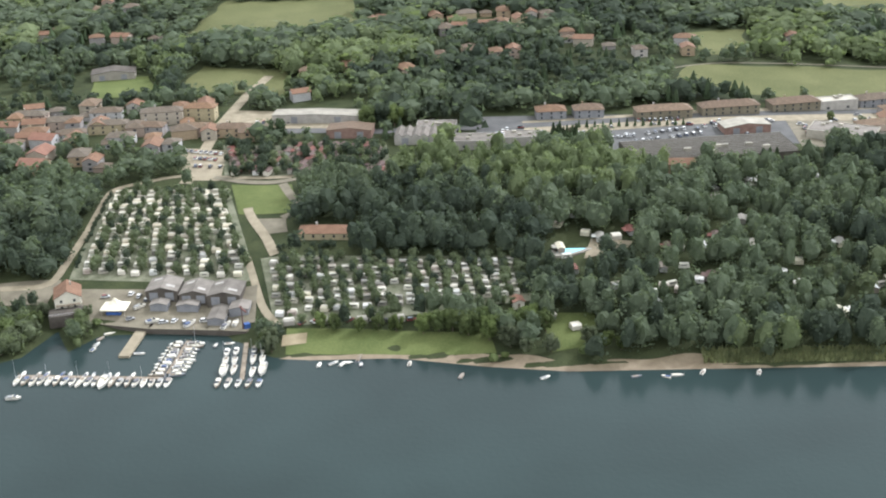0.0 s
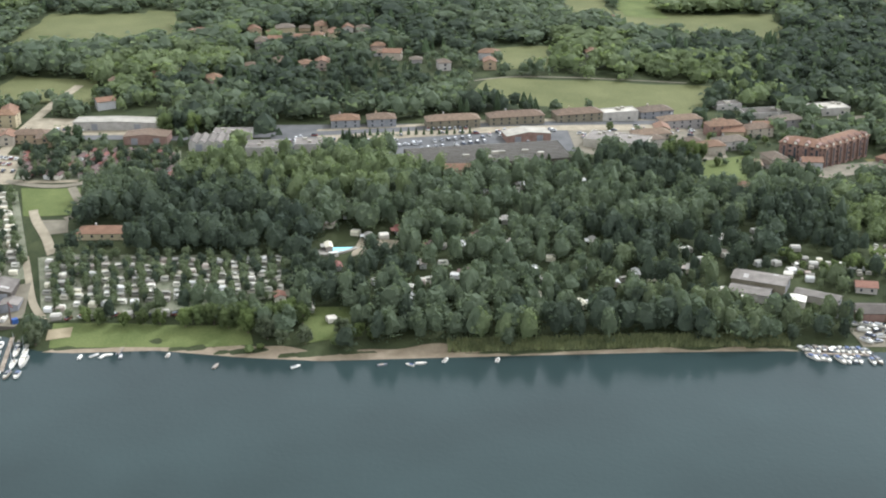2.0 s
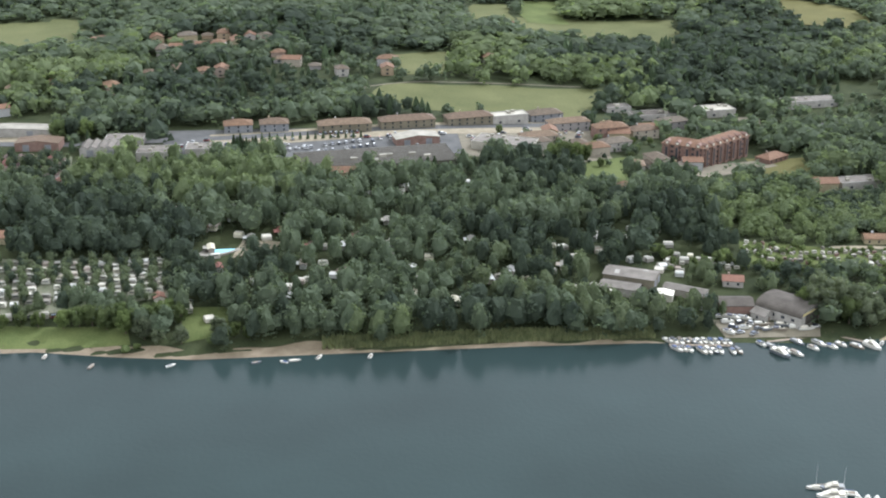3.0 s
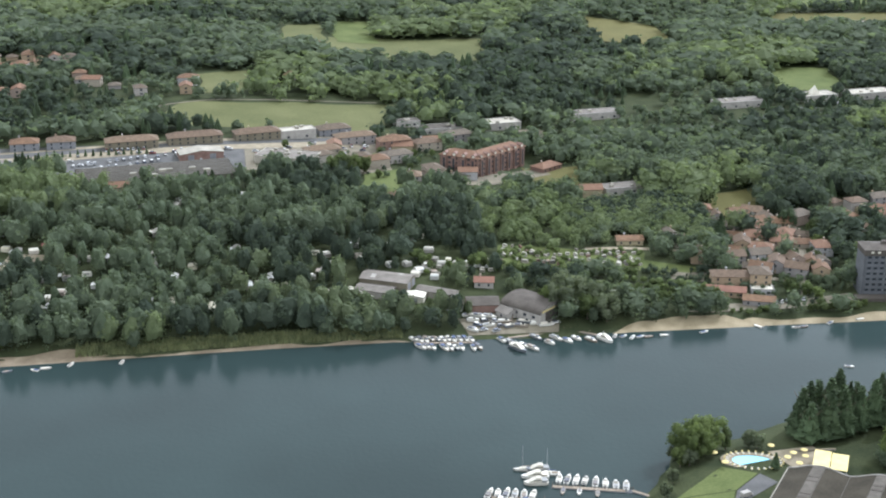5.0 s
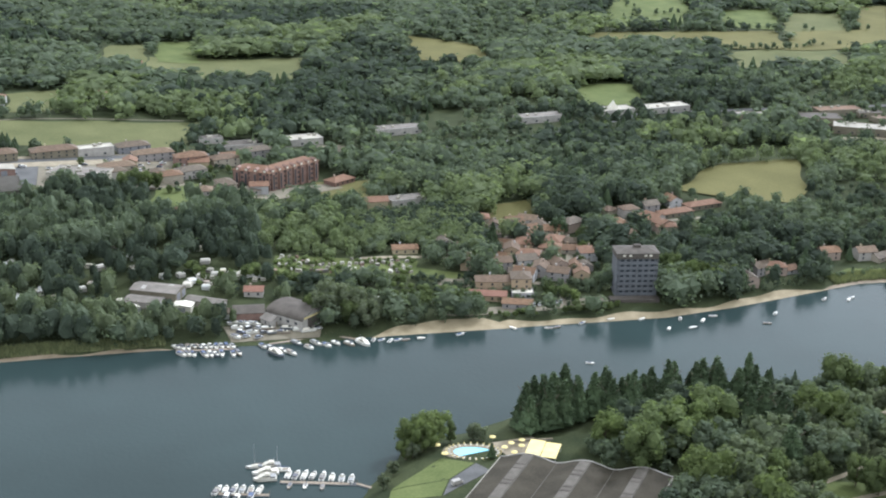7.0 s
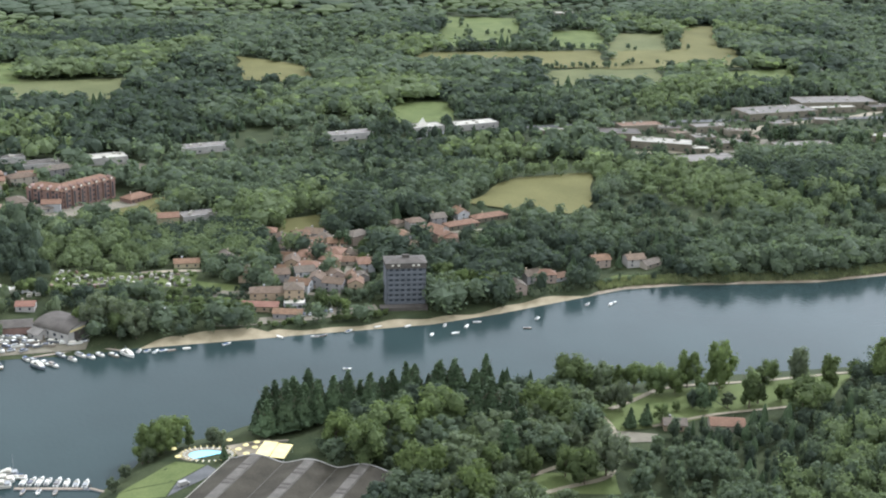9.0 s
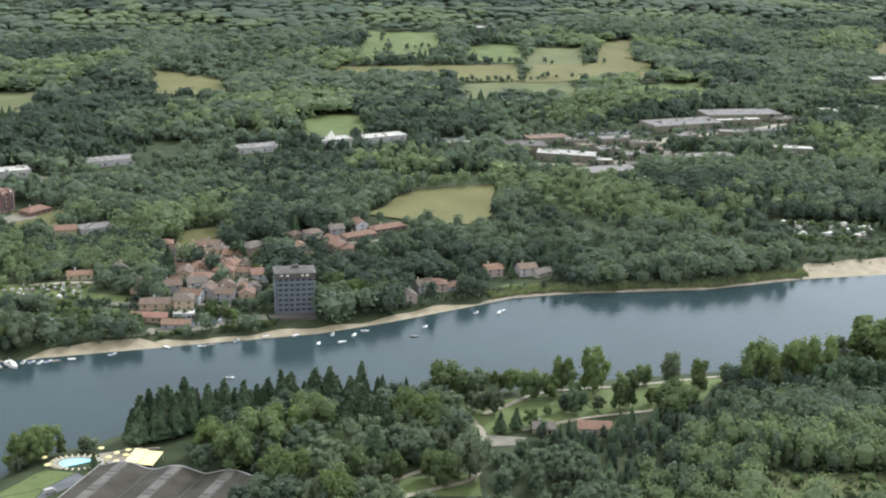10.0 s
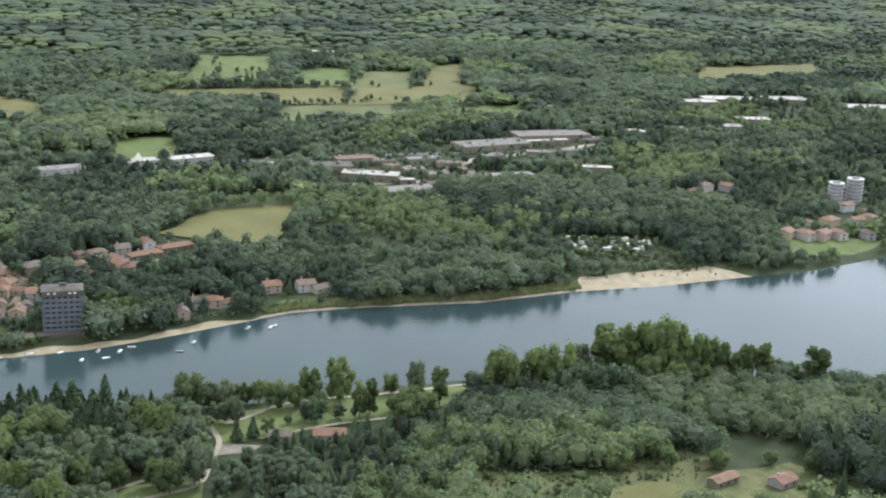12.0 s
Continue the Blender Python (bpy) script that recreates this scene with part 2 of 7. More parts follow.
def water_material(name, deep, ripple, size):
    m = bpy.data.materials.new(name)
    m.use_nodes = True
    nt = m.node_tree
    n, l = nt.nodes, nt.links
    b = n["Principled BSDF"]
    geo = n.new("ShaderNodeNewGeometry")
    drift = n.new("ShaderNodeTexNoise")
    drift.inputs["Scale"].default_value, drift.inputs["Detail"].default_value = 1 / 90, 3
    l.new(geo.outputs["Position"], drift.inputs["Vector"])
    ramp = n.new("ShaderNodeValToRGB")
    ramp.color_ramp.elements[0].position, ramp.color_ramp.elements[1].position = 0.35, 0.7
    ramp.color_ramp.elements[0].color = (*[0.85 * c for c in deep], 1)
    ramp.color_ramp.elements[1].color = (*[1.15 * c for c in deep], 1)
    l.new(drift.outputs[0], ramp.inputs[0])
    l.new(ramp.outputs[0], b.inputs["Base Color"])
    b.inputs["Roughness"].default_value, b.inputs["IOR"].default_value = 0.15, 1.33
    b.inputs["Specular IOR Level"].default_value = 0.095
    waves = n.new("ShaderNodeTexNoise")
    waves.inputs["Scale"].default_value, waves.inputs["Detail"].default_value = 1 / size, 4
    l.new(geo.outputs["Position"], waves.inputs["Vector"])
    bn = n.new("ShaderNodeBump")
    bn.inputs["Strength"].default_value, bn.inputs["Distance"].default_value = 1.0, ripple
    l.new(waves.outputs[0], bn.inputs["Height"])
    l.new(bn.outputs[0], b.inputs["Normal"])
    return m


M_GLASS = glass_material()
M_WATER = water_material("lake_water", (0.0198, 0.0305, 0.0292), 0.07, 2.4)
M_POOL = water_material("pool_water", (0.30, 0.62, 0.74), 0.01, 0.8)

# ---- the lie of the land ----
FAR_X = [-2600, -300, -200, -187, -183, -175, -171, -166, -159, -112, -100, -78, -60, -23, 16, 50, 130, 200, 256, 296, 340, 373, 427, 478, 523, 566, 613, 655, 692, 777, 857, 916, 989, 1042, 1137, 1260, 1500, 4500]
FAR_Y = [560, 520, 525, 532, 557, 558, 535, 533, 552, 549, 546, 522, 519, 518, 507, 500, 497, 494, 490, 484, 478, 479, 474, 469, 465, 469, 477, 484, 480, 459, 456, 446, 441, 434, 443, 475, 520, 900]
INLET = (-200, -187, -183, -175, -171, -166, -159)  # the bank behind these runs straight on
BANK_X, BANK_Y = zip(*[(-190, 540)] + [p for p in zip(FAR_X, FAR_Y) if p[0] not in INLET])
BANK_X, BANK_Y = zip(*sorted(zip(BANK_X, BANK_Y)))
NEAR_X = [-3000, 295, 308, 320, 334, 344, 351, 382, 398, 440, 466, 520, 566, 613, 656, 705, 780, 850, 880, 916, 960, 1050, 1200, 4500]
NEAR_Y = [-900, -200, 250, 318, 337, 347, 358, 362, 370, 380, 385, 375, 356, 352, 346, 338, 314, 284, 258, 216, 180, 120, 40, -900]


def ease(a, b, x):
    t = np.clip((x - a) / (b - a), 0, 1)
    return t * t * (3 - 2 * t)


def land(x, y):
    """Height of the ground over the lake's level: the far bank with its slope, the near bank, the bed between them."""
    x, y = np.asarray(x, float), np.asarray(y, float)
    d, e = y - np.interp(x, FAR_X, FAR_Y), np.interp(x, NEAR_X, NEAR_Y) - y
    b = np.maximum(y - np.interp(x, BANK_X, BANK_Y), 0)
    rise = 8 + 14 * ease(420, 150, x)
    far = np.minimum(d * 0.11, 1.2) + rise * (1 - np.exp(-(b / 88) ** 1.35)) * ease(0, 9, d) + 0.022 * np.maximum(b - 150, 0) + 0.09 * np.maximum(b - 2300, 0)
    near = np.minimum(e * 0.2, 1.2) + 8.3 * (1 - np.exp(-np.maximum(e, 0) / 18)) + 0.025 * np.maximum(e - 40, 0)
    return np.maximum(np.maximum(far, near), -3.0)


def ground_at(x, y):
    return float(land(x, y))


def mesh_from(name, verts, faces, mat, smooth=False):
    me = bpy.data.meshes.new(name)
    me.from_pydata(verts, [], faces)
    me.materials.append(mat)
    if smooth:
        me.shade_smooth()
    me.update()
    return me


def fast_mesh(name, verts, tris, mat, smooth=False):
    me = bpy.data.meshes.new(name)
    me.vertices.add(len(verts))
    me.vertices.foreach_set("co", np.asarray(verts, np.float32).ravel())
    me.loops.add(3 * len(tris))
    me.loops.foreach_set("vertex_index", np.asarray(tris, np.int32).ravel())
    me.polygons.add(len(tris))
    me.polygons.foreach_set("loop_start", np.arange(0, 3 * len(tris), 3, dtype=np.int32))
    me.polygons.foreach_set("use_smooth", np.full(len(tris), smooth))
    me.materials.append(mat)
    me.update(calc_edges=True)
    return me


def grid_mesh(name, X, Y, Z, mat):
    r, c = X.shape
    verts = np.stack([X, Y, Z], -1).reshape(-1, 3)
    i = (np.arange(r - 1)[:, None] * c + np.arange(c - 1)).ravel()
    tris = np.concatenate([np.stack([i, i + 1, i + c + 1], -1), np.stack([i, i + c + 1, i + c], -1)])
    return fast_mesh(name, verts, tris, mat, True)


gx = np.concatenate([np.linspace(-2600, -440, 30), np.arange(-430, 1300, 10.0), np.linspace(1320, 4600, 50)])
gy = np.concatenate([np.linspace(-900, 60, 20), np.arange(70, 1300, 6.0), np.linspace(1320, 4700, 60)])
GX, GY = np.meshgrid(gx, gy)
tagged(new("ground", grid_mesh("ground", GX, GY, land(GX, GY), M_GROUND)), "green rolling ground with grass and undergrowth", "ground", kind="structure")
tagged(new("water", mesh_from("water", [(-2600, -900, 0), (4600, -900, 0), (4600, 1000, 0), (-2600, 1000, 0)], [(0, 1, 2, 3)], M_WATER)),
       "calm grey-green lake water with faint ripples", "water", kind="structure")

AREAS, ROADS, KEEP = [], [], []  # where no tree grows


def patch(name, corners, mat, label, category, lift=0.15, clear=True, wobble=2.0, kind="structure", front=9.0):
    """A sheet of field, lawn or yard that follows the ground between four corners, given in turn."""
    a, b, c, d = [np.array(p, float) for p in corners]
    n = int(np.clip(max(np.linalg.norm(b - a), np.linalg.norm(c - d)) / 6, 4, 60))
    m = int(np.clip(max(np.linalg.norm(d - a), np.linalg.norm(c - b)) / 6, 4, 60))
    u, v = np.meshgrid(np.linspace(0, 1, n + 1), np.linspace(0, 1, m + 1))
    P = (a * ((1 - u) * (1 - v))[..., None] + b * (u * (1 - v))[..., None] + c * (u * v)[..., None] + d * ((1 - u) * v)[..., None])
    if wobble:
        P[..., 0] += wobble * np.sin(P[..., 1] / 9.0 + P[..., 0] / 23.0)
        P[..., 1] += wobble * np.sin(P[..., 0] / 11.0 + P[..., 1] / 31.0)
    ob = new(name, grid_mesh(name, P[..., 0], P[..., 1], land(P[..., 0], P[..., 1]) + lift, mat))
    if clear:
        AREAS.append([a, b, c, d])
        if category in ("field", "lawn"):
            AREAS.append([p + (-0.3 * front, -front) for p in (a, b, c, d)])
    return tagged(ob, label, category, kind=kind)


def ribbon(name, points, width, mat, label, category, lift=0.25, clear=True):
    """A road, path or strip along a line of points."""
    p = np.array(points, float)
    far = np.concatenate([[0], np.cumsum(np.linalg.norm(np.diff(p, axis=0), axis=1))])
    s = np.linspace(0, far[-1], max(3, int(far[-1] / 5) + 1))
    x, y = np.interp(s, far, p[:, 0]), np.interp(s, far, p[:, 1])
    if len(s) > 8:
        k = np.array([1, 2, 3, 2, 1]) / 9.0
        x[2:-2], y[2:-2] = np.convolve(x, k, "valid"), np.convolve(y, k, "valid")
    tx, ty = np.gradient(x), np.gradient(y)
    q = np.hypot(tx, ty) + 1e-9
    side = np.array([-1, -0.33, 0.33, 1.0])[:, None] * width / 2
    X, Y = x - ty / q * side, y + tx / q * side
    ob = new(name, grid_mesh(name, X, Y, land(X, Y) + lift, mat))
    if clear:
        ROADS.append((np.stack([x, y], -1), width / 2 + 1.5))
    return tagged(ob, label, category, kind="structure")


def keep(x, y, r, front=0.0):
    """Keeps trees off a round place, and off a strip of that length on its lake side."""
    for k in range(int(front // max(r, 3)) + 1):
        KEEP.append((x - 0.2 * k * r, y - 0.98 * k * r, r))


def clear(*corners):
    """Keeps trees off a stretch between four corners."""
    AREAS.append([np.array(p, float) for p in corners])


def shore_strip(name, x0, x1, d0, d1, mat, label, lift, fade=18.0):
    n = int((x1 - x0) / 4) + 2
    x = np.linspace(x0, x1, n)
    w = np.clip(np.minimum(x - x0, x1 - x) / fade, 0.05, 1)
    base = np.interp(x, FAR_X, FAR_Y)
    wave = 1.6 * np.sin(x / 13.0) + 1.1 * np.sin(x / 5.3 + 1)
    d = d0 + (d1 - d0) * np.linspace(0, 1, 5)[:, None] * w + wave * np.linspace(0, 1, 5)[:, None] * w
    X, Y = np.broadcast_to(x, d.shape), base + d
    AREAS.append([np.array(p) for p in ((x0, base[0]), (x1, base[-1]), (x1, base[-1] + d1 - 2), (x0, base[0] + d1 - 2))])
    return tagged(new(name, grid_mesh(name, X, Y, land(X, Y) + lift, mat)), label, "beach", kind="structure")

# ---- building helpers ----
def part(name, bm, mat, parent, label="", smooth=False):
    me = bpy.data.meshes.new(name)
    bmesh.ops.recalc_face_normals(bm, faces=bm.faces)
    bm.to_mesh(me)
    bm.free()
    me.materials.append(mat)
    if smooth:
        me.shade_smooth()
    ob = new(name, me)
    ob.parent = parent
    if label:
        ob["label"] = label
    return ob


def shared(name, me, parent, m):
    """One more piece on a mesh that is there already."""
    ob = new(name, me)
    ob.parent = parent
    ob.matrix_basis = m
    return ob


def root(name, m=None):
    ob = new(name)
    ob.empty_display_size = 0.5
    if m is not None:
        ob.matrix_basis = m
    return ob


def box(bm, x0, y0, z0, x1, y1, z1, bevel=0.0, turn=0.0):
    vs = [bm.verts.new(p) for p in ((x0, y0, z0), (x1, y0, z0), (x1, y1, z0), (x0, y1, z0), (x0, y0, z1), (x1, y0, z1), (x1, y1, z1), (x0, y1, z1))]
    fs = [bm.faces.new([vs[i] for i in q]) for q in ((3, 2, 1, 0), (4, 5, 6, 7), (0, 1, 5, 4), (1, 2, 6, 5), (2, 3, 7, 6), (3, 0, 4, 7))]
    if bevel:
        es = list({e for f in fs for e in f.edges})
        bmesh.ops.bevel(bm, geom=es, offset=bevel, segments=1, affect="EDGES")
    elif turn:
        bmesh.ops.rotate(bm, verts=vs, cent=((x0 + x1) / 2, (y0 + y1) / 2, z0), matrix=Matrix.Rotation(turn, 3, "Z"))
    return bm


def prism(bm, profile, y0, y1):
    """A solid with that outline in x and z, from y0 to y1."""
    a = [bm.verts.new((x, y0, z)) for x, z in profile]
    b = [bm.verts.new((x, y1, z)) for x, z in profile]
    bm.faces.new(a)
    bm.faces.new(list(reversed(b)))
    for i in range(len(profile)):
        j = (i + 1) % len(profile)
        bm.faces.new((a[i], b[i], b[j], a[j]))
    return bm


def tube(bm, p, q, r0, r1, n=6):
    p, q = Vector(p), Vector(q)
    d = (q - p).normalized()
    u = d.orthogonal().normalized()
    w = d.cross(u)
    a, b = [], []
    for i in range(n):
        k = 2 * math.pi * i / n
        o = u * math.cos(k) + w * math.sin(k)
        a.append(bm.verts.new(p + o * r0))
        b.append(bm.verts.new(q + o * r1))
    for i in range(n):
        j = (i + 1) % n
        bm.faces.new((a[i], a[j], b[j], b[i]))
    bm.faces.new(list(reversed(a)))
    bm.faces.new(b)
    return bm


def box_bm(*a, **k):
    return box(bmesh.new(), *a, **k)


def at_ground(x, y, turn=0.0, sink=0.15):
    return pose(x, y, ground_at(x, y) - sink, 0, 0, turn)


# ---- trees ----
def ball(sub):
    bm = bmesh.new()
    bmesh.ops.create_icosphere(bm, subdivisions=sub, radius=1)
    v = np.array([p.co for p in bm.verts])
    f = np.array([[p.index for p in q.verts] for q in bm.faces])
    bm.free()
    return v, f


BALL = {s: ball(s) for s in (1, 2, 3)}


def leaf_cards(rng, v, n, size):
    """Loose leaf clumps, small bent triangles standing out of a crown's surface."""
    k = rng.integers(0, len(v), n)
    c = v[k] * 1.0 + rng.normal(0, size * 0.35, (n, 3))
    a, b = rng.normal(0, 1, (n, 3)), rng.normal(0, 1, (n, 3))
    a *= size / np.linalg.norm(a, axis=1)[:, None]
    b *= size / np.linalg.norm(b, axis=1)[:, None]
    vv = np.stack([c + a, c - a * 0.5 + b * 0.8, c - a * 0.5 - b * 0.8], 1).reshape(-1, 3)
    return vv, np.arange(3 * n).reshape(-1, 3)


def crown(seed, kind, sub, cards, dome=False, card=0.05):
    """A crown for a tree of height 1 with its foot at the origin: lobes pushed out of a ball, with loose leaf clumps."""
    rng = np.random.default_rng(seed)
    v, f = BALL[sub]
    v = v.copy()
    lobes, depth, wide, tall, mid = {"round": (22, 0.38, 0.33, 0.46, 0.56), "oval": (20, 0.34, 0.25, 0.48, 0.53), "bush": (10, 0.30, 0.55, 0.50, 0.46), "conifer": (0, 0, 0.24, 0.5, 0.5)}[kind]
    if kind == "conifer":
        z = v[:, 2].copy()
        h = (z + 1) / 2
        ang = np.arctan2(v[:, 1], v[:, 0])
        rad = (1 - h) ** 1.0 * (0.82 + 0.34 * np.abs(((h * 5.5 + 0.1 * np.sin(3 * ang + seed)) % 1.0) - 0.2)) * (1 + 0.18 * np.sin(5 * ang + 7 * h + seed)) + 0.02
        q = np.hypot(v[:, 0], v[:, 1]) + 1e-6
        on = np.minimum(1, q / 0.25)
        v[:, 0], v[:, 1] = v[:, 0] / q * rad * wide * on, v[:, 1] / q * rad * wide * on
        v[:, 2] = 0.10 + 0.90 * h
        v += rng.normal(0, 0.008, v.shape)
    else:
        c = rng.normal(0, 1, (lobes, 3))
        c[:, 2] = np.abs(c[:, 2]) * 1.1 - 0.45
        c /= np.linalg.norm(c, axis=1)[:, None]
        near = np.exp(-(1 - v @ c.T) / 0.055) * rng.uniform(0.45, 1.15, lobes)
        r = 0.68 + depth * near.max(1) + rng.normal(0, 0.04, len(v))
        v *= r[:, None]
        squash = np.where(v[:, 2] < 0, 0.8, 1.0)
        v *= np.stack([np.full(len(v), wide), np.full(len(v), wide), tall * squash], -1)
        v[:, :2] *= rng.uniform(0.88, 1.12, 2)
        v[:, 2] += mid
    if dome:
        up = v[f][:, :, 2].mean(1) > mid - 0.22
        f = f[up]
    if cards:
        w, g = leaf_cards(rng, v[v[:, 2] > 0.25] if kind != "conifer" else v, cards, card)
        f = np.concatenate([f, g + len(v)])
        v = np.concatenate([v, w])
    return v, f


def clump_crown(seed, kind, clumps, cards, card, core=1, dome=False, fill=0.8):
    """A crown for a tree of height 1: leaf sprays, small flat pieces that face outwards, over the heaped clumps of its outline, with a shady core."""
    rng = np.random.default_rng(seed)
    wide, low, full = {"round": (0.36, 0.10, 0.60), "oval": (0.27, 0.08, 0.55), "poplar": (0.13, 0.04, 0.5), "spread": (0.44, 0.14, 0.62)}[kind]
    stretch = 2.2 if kind == "poplar" else 1.25
    c, size = [], []
    for k in range(clumps):
        t = (k + 0.5) / clumps
        z = low + (1.0 - low) * (0.16 + 0.72 * t)
        out = wide * max(0.05, 1 - abs((z - full) / (full - low if z < full else 1 - full)) ** 2.2) ** 0.5
        a, r = k * 2.4 + rng.uniform(-0.7, 0.7), out * (rng.uniform(0.3, 0.95) if clumps > 12 else rng.uniform(0.35, 0.78))
        q = wide * (0.39 if clumps > 12 else 0.46 if clumps > 8 else 0.62) * rng.uniform(0.62, 1.3)
        c.append((r * math.cos(a), r * math.sin(a), min(z, 1.0 - q * stretch)))
        size.append(q)
    c, size = np.array(c), np.array(size)
    vs, fs, n = [], [], 0
    v0, f0 = BALL[core]
    if clumps > 8:
        for p, q in zip(c, size):
            v = v0 * (0.80 + rng.normal(0, 0.07, (len(v0), 1))) * np.array([q, q, q * stretch]) + p
            vs.append(v), fs.append(f0 + n)
            n += len(v)
    else:
        v = v0 * np.array([wide * fill, wide * fill, (1 - low) * (fill + 0.04) / 2]) * (1 + rng.normal(0, 0.09 if core < 2 else 0.15, (len(v0), 1))) + np.array([0, 0, (1 + low) / 2])
        vs.append(v), fs.append((f0[v0[f0][:, :, 2].mean(1) > -0.5] if dome else f0) + n)
        n += len(v)
    if cards:
        k = rng.integers(0, clumps, cards * 4)
        d = rng.normal(0, 1, (cards * 4, 3))
        d[:, 2] += 0.35
        d /= np.linalg.norm(d, axis=1)[:, None]
        stretched = np.array([1, 1, stretch])
        p = c[k] + d * size[k][:, None] * stretched * rng.uniform(0.84, 1.2, (cards * 4, 1))
        gap = np.linalg.norm((p[:, None] - c[None]) / stretched, axis=2) / size
        p, d = p[gap.min(1) > 0.78], d[gap.min(1) > 0.78]
        p, d = p[:cards], d[:cards]
        m = d + rng.normal(0, 0.28, d.shape)
        m /= np.linalg.norm(m, axis=1)[:, None]
        u = np.cross(m, rng.normal(0, 1, m.shape))
        u /= np.linalg.norm(u, axis=1)[:, None] + 1e-9
        w = np.cross(m, u)
        s = card * rng.uniform(0.6, 1.35, (len(p), 1))
        tri = np.stack([p + u * s, p + (-0.5 * u + 0.8 * w) * s, p + (-0.5 * u - 0.8 * w) * s], 1).reshape(-1, 3)
        vs.append(tri), fs.append(np.arange(len(tri)).reshape(-1, 3) + n)
    return np.concatenate(vs), np.concatenate(fs)


def trunk_bm(seed, reach, thick):
    rng = random.Random(seed)
    bm = bmesh.new()
    tube(bm, (0, 0, -0.03), (0, 0, reach * 0.55), thick, thick * 0.7, 6)
    tube(bm, (0, 0, reach * 0.5), (rng.uniform(-0.02, 0.02), 0, reach), thick * 0.7, thick * 0.3, 5)
    for k in range(4):
        a = k * 1.6 + rng.uniform(0, 0.6)
        tube(bm, (0, 0, reach * (0.45 + 0.08 * k)), (0.17 * math.cos(a), 0.17 * math.sin(a), reach * (0.75 + 0.1 * k)), thick * 0.45, thick * 0.15, 4)
    return bm


TREE_KINDS = {}


def tree_kind(key, kind, mats, label, sub=3, cards=950, variants=3, reach=0.6, thick=0.022, card=0.036):
    made = []
    for i in range(variants):
        if kind in ("conifer", "bush"):
            v, f = crown(hash_of(key) + 17 * i, kind, sub, cards, card=card)
        else:
            v, f = clump_crown(hash_of(key) + 17 * i, kind, 17 if sub > 2 else 10, cards, card)
        made.append((fast_mesh("crown", v, f, mats[i % len(mats)], False), part_mesh("trunk", trunk_bm(i, reach, thick), M_BARK)))
    TREE_KINDS[key] = (made, label)


def hash_of(text):
    return sum(ord(c) * (i + 3) for i, c in enumerate(text))


def part_mesh(name, bm, mat):
    me = bpy.data.meshes.new(name)
    bm.to_mesh(me)
    bm.free()
    me.materials.append(mat)
    return me


tree_kind("broad", "round", [M_LEAF, M_LEAF, M_LEAF_LIGHT, M_LEAF], "broadleaf tree with a full rounded green crown", variants=4)
tree_kind("light", "round", [M_LEAF_LIGHT], "bright green broadleaf tree with a rounded crown", variants=2)
tree_kind("willow", "round", [M_LEAF_GREY], "grey-green willow with a soft drooping crown", variants=2)
tree_kind("poplar", "poplar", [M_LEAF_LIGHT, M_LEAF], "slender upright poplar with a narrow green crown", variants=2, reach=0.8, thick=0.014)
tree_kind("oval", "oval", [M_LEAF, M_LEAF_GREY, M_LEAF], "upright oval park tree in full leaf", variants=3)
tree_kind("camp", "oval", [M_LEAF_GREY, M_LEAF_GREY, M_LEAF], "slim plane tree between the camping pitches", sub=2, cards=260, variants=3, card=0.06)
tree_kind("conifer", "conifer", [M_LEAF_DARK], "tall dark green spruce with a pointed crown", variants=3, cards=820, reach=0.85, thick=0.016, card=0.034)
tree_kind("dark", "round", [M_LEAF_DARK, M_WOODS_DARK], "dark green dense broad-crowned tree", variants=2)
tree_kind("bush", "bush", [M_LEAF, M_LEAF_LIGHT], "low rounded green bush", sub=2, cards=150, variants=2, reach=0.3, thick=0.03, card=0.07)
TREE_RNG = random.Random(5)


def tree(x, y, h, key="broad", wide=1.0, group=""):
    made, label = TREE_KINDS[key]
    crown_me, trunk_me = made[TREE_RNG.randrange(len(made))]
    top = root("bush" if key == "bush" else "spruce" if key == "conifer" else "tree", at_ground(x, y, TREE_RNG.uniform(0, 360), 0.05))
    top.scale = (h * wide, h * wide, h)
    if key != "bush":
        shared("trunk", trunk_me, top, Matrix.Identity(4))
    shared("crown", crown_me, top, Matrix.Identity(4))
    KEEP.append((x, y, (0.3 if key == "conifer" else 0.2) * h * wide))
    return tagged(top, label, "bush" if key == "bush" else "tree", group)


# ---- houses ----
def roof_bm(w, l, h, rise, hip, over=0.5, thick=0.22):
    """A pitched roof with eaves over a wall w wide (x) and l long (y), its ridge along y."""
    bm = bmesh.new()
    a, b = w / 2 + over, l / 2 + over
    z0 = h - over * rise / (w / 2)
    e = min(b - 0.3, a) if hip else 0.0
    lo = [bm.verts.new(p) for p in ((-a, -b, z0), (a, -b, z0), (a, b, z0), (-a, b, z0))]
    r = [bm.verts.new((0, -b + e, h + rise)), bm.verts.new((0, b - e, h + rise))]
    for q in ((lo[0], lo[1], r[0]), (lo[1], lo[2], r[1], r[0]), (lo[2], lo[3], r[1]), (lo[3], lo[0], r[0], r[1])):
        bm.faces.new(q)
    if not hip:
        bm.faces.ensure_lookup_table()
        bmesh.ops.delete(bm, geom=[bm.faces[0], bm.faces[2]], context="FACES_ONLY")
    ret = bmesh.ops.extrude_face_region(bm, geom=list(bm.faces))
    bmesh.ops.translate(bm, verts=[v for v in ret["geom"] if isinstance(v, bmesh.types.BMVert)], vec=(0, 0, thick))
    return bm


def window_mesh(w, h, mat):
    return part_mesh("window", box_bm(-w / 2, -0.06, -h / 2, w / 2, 0.06, h / 2), mat)


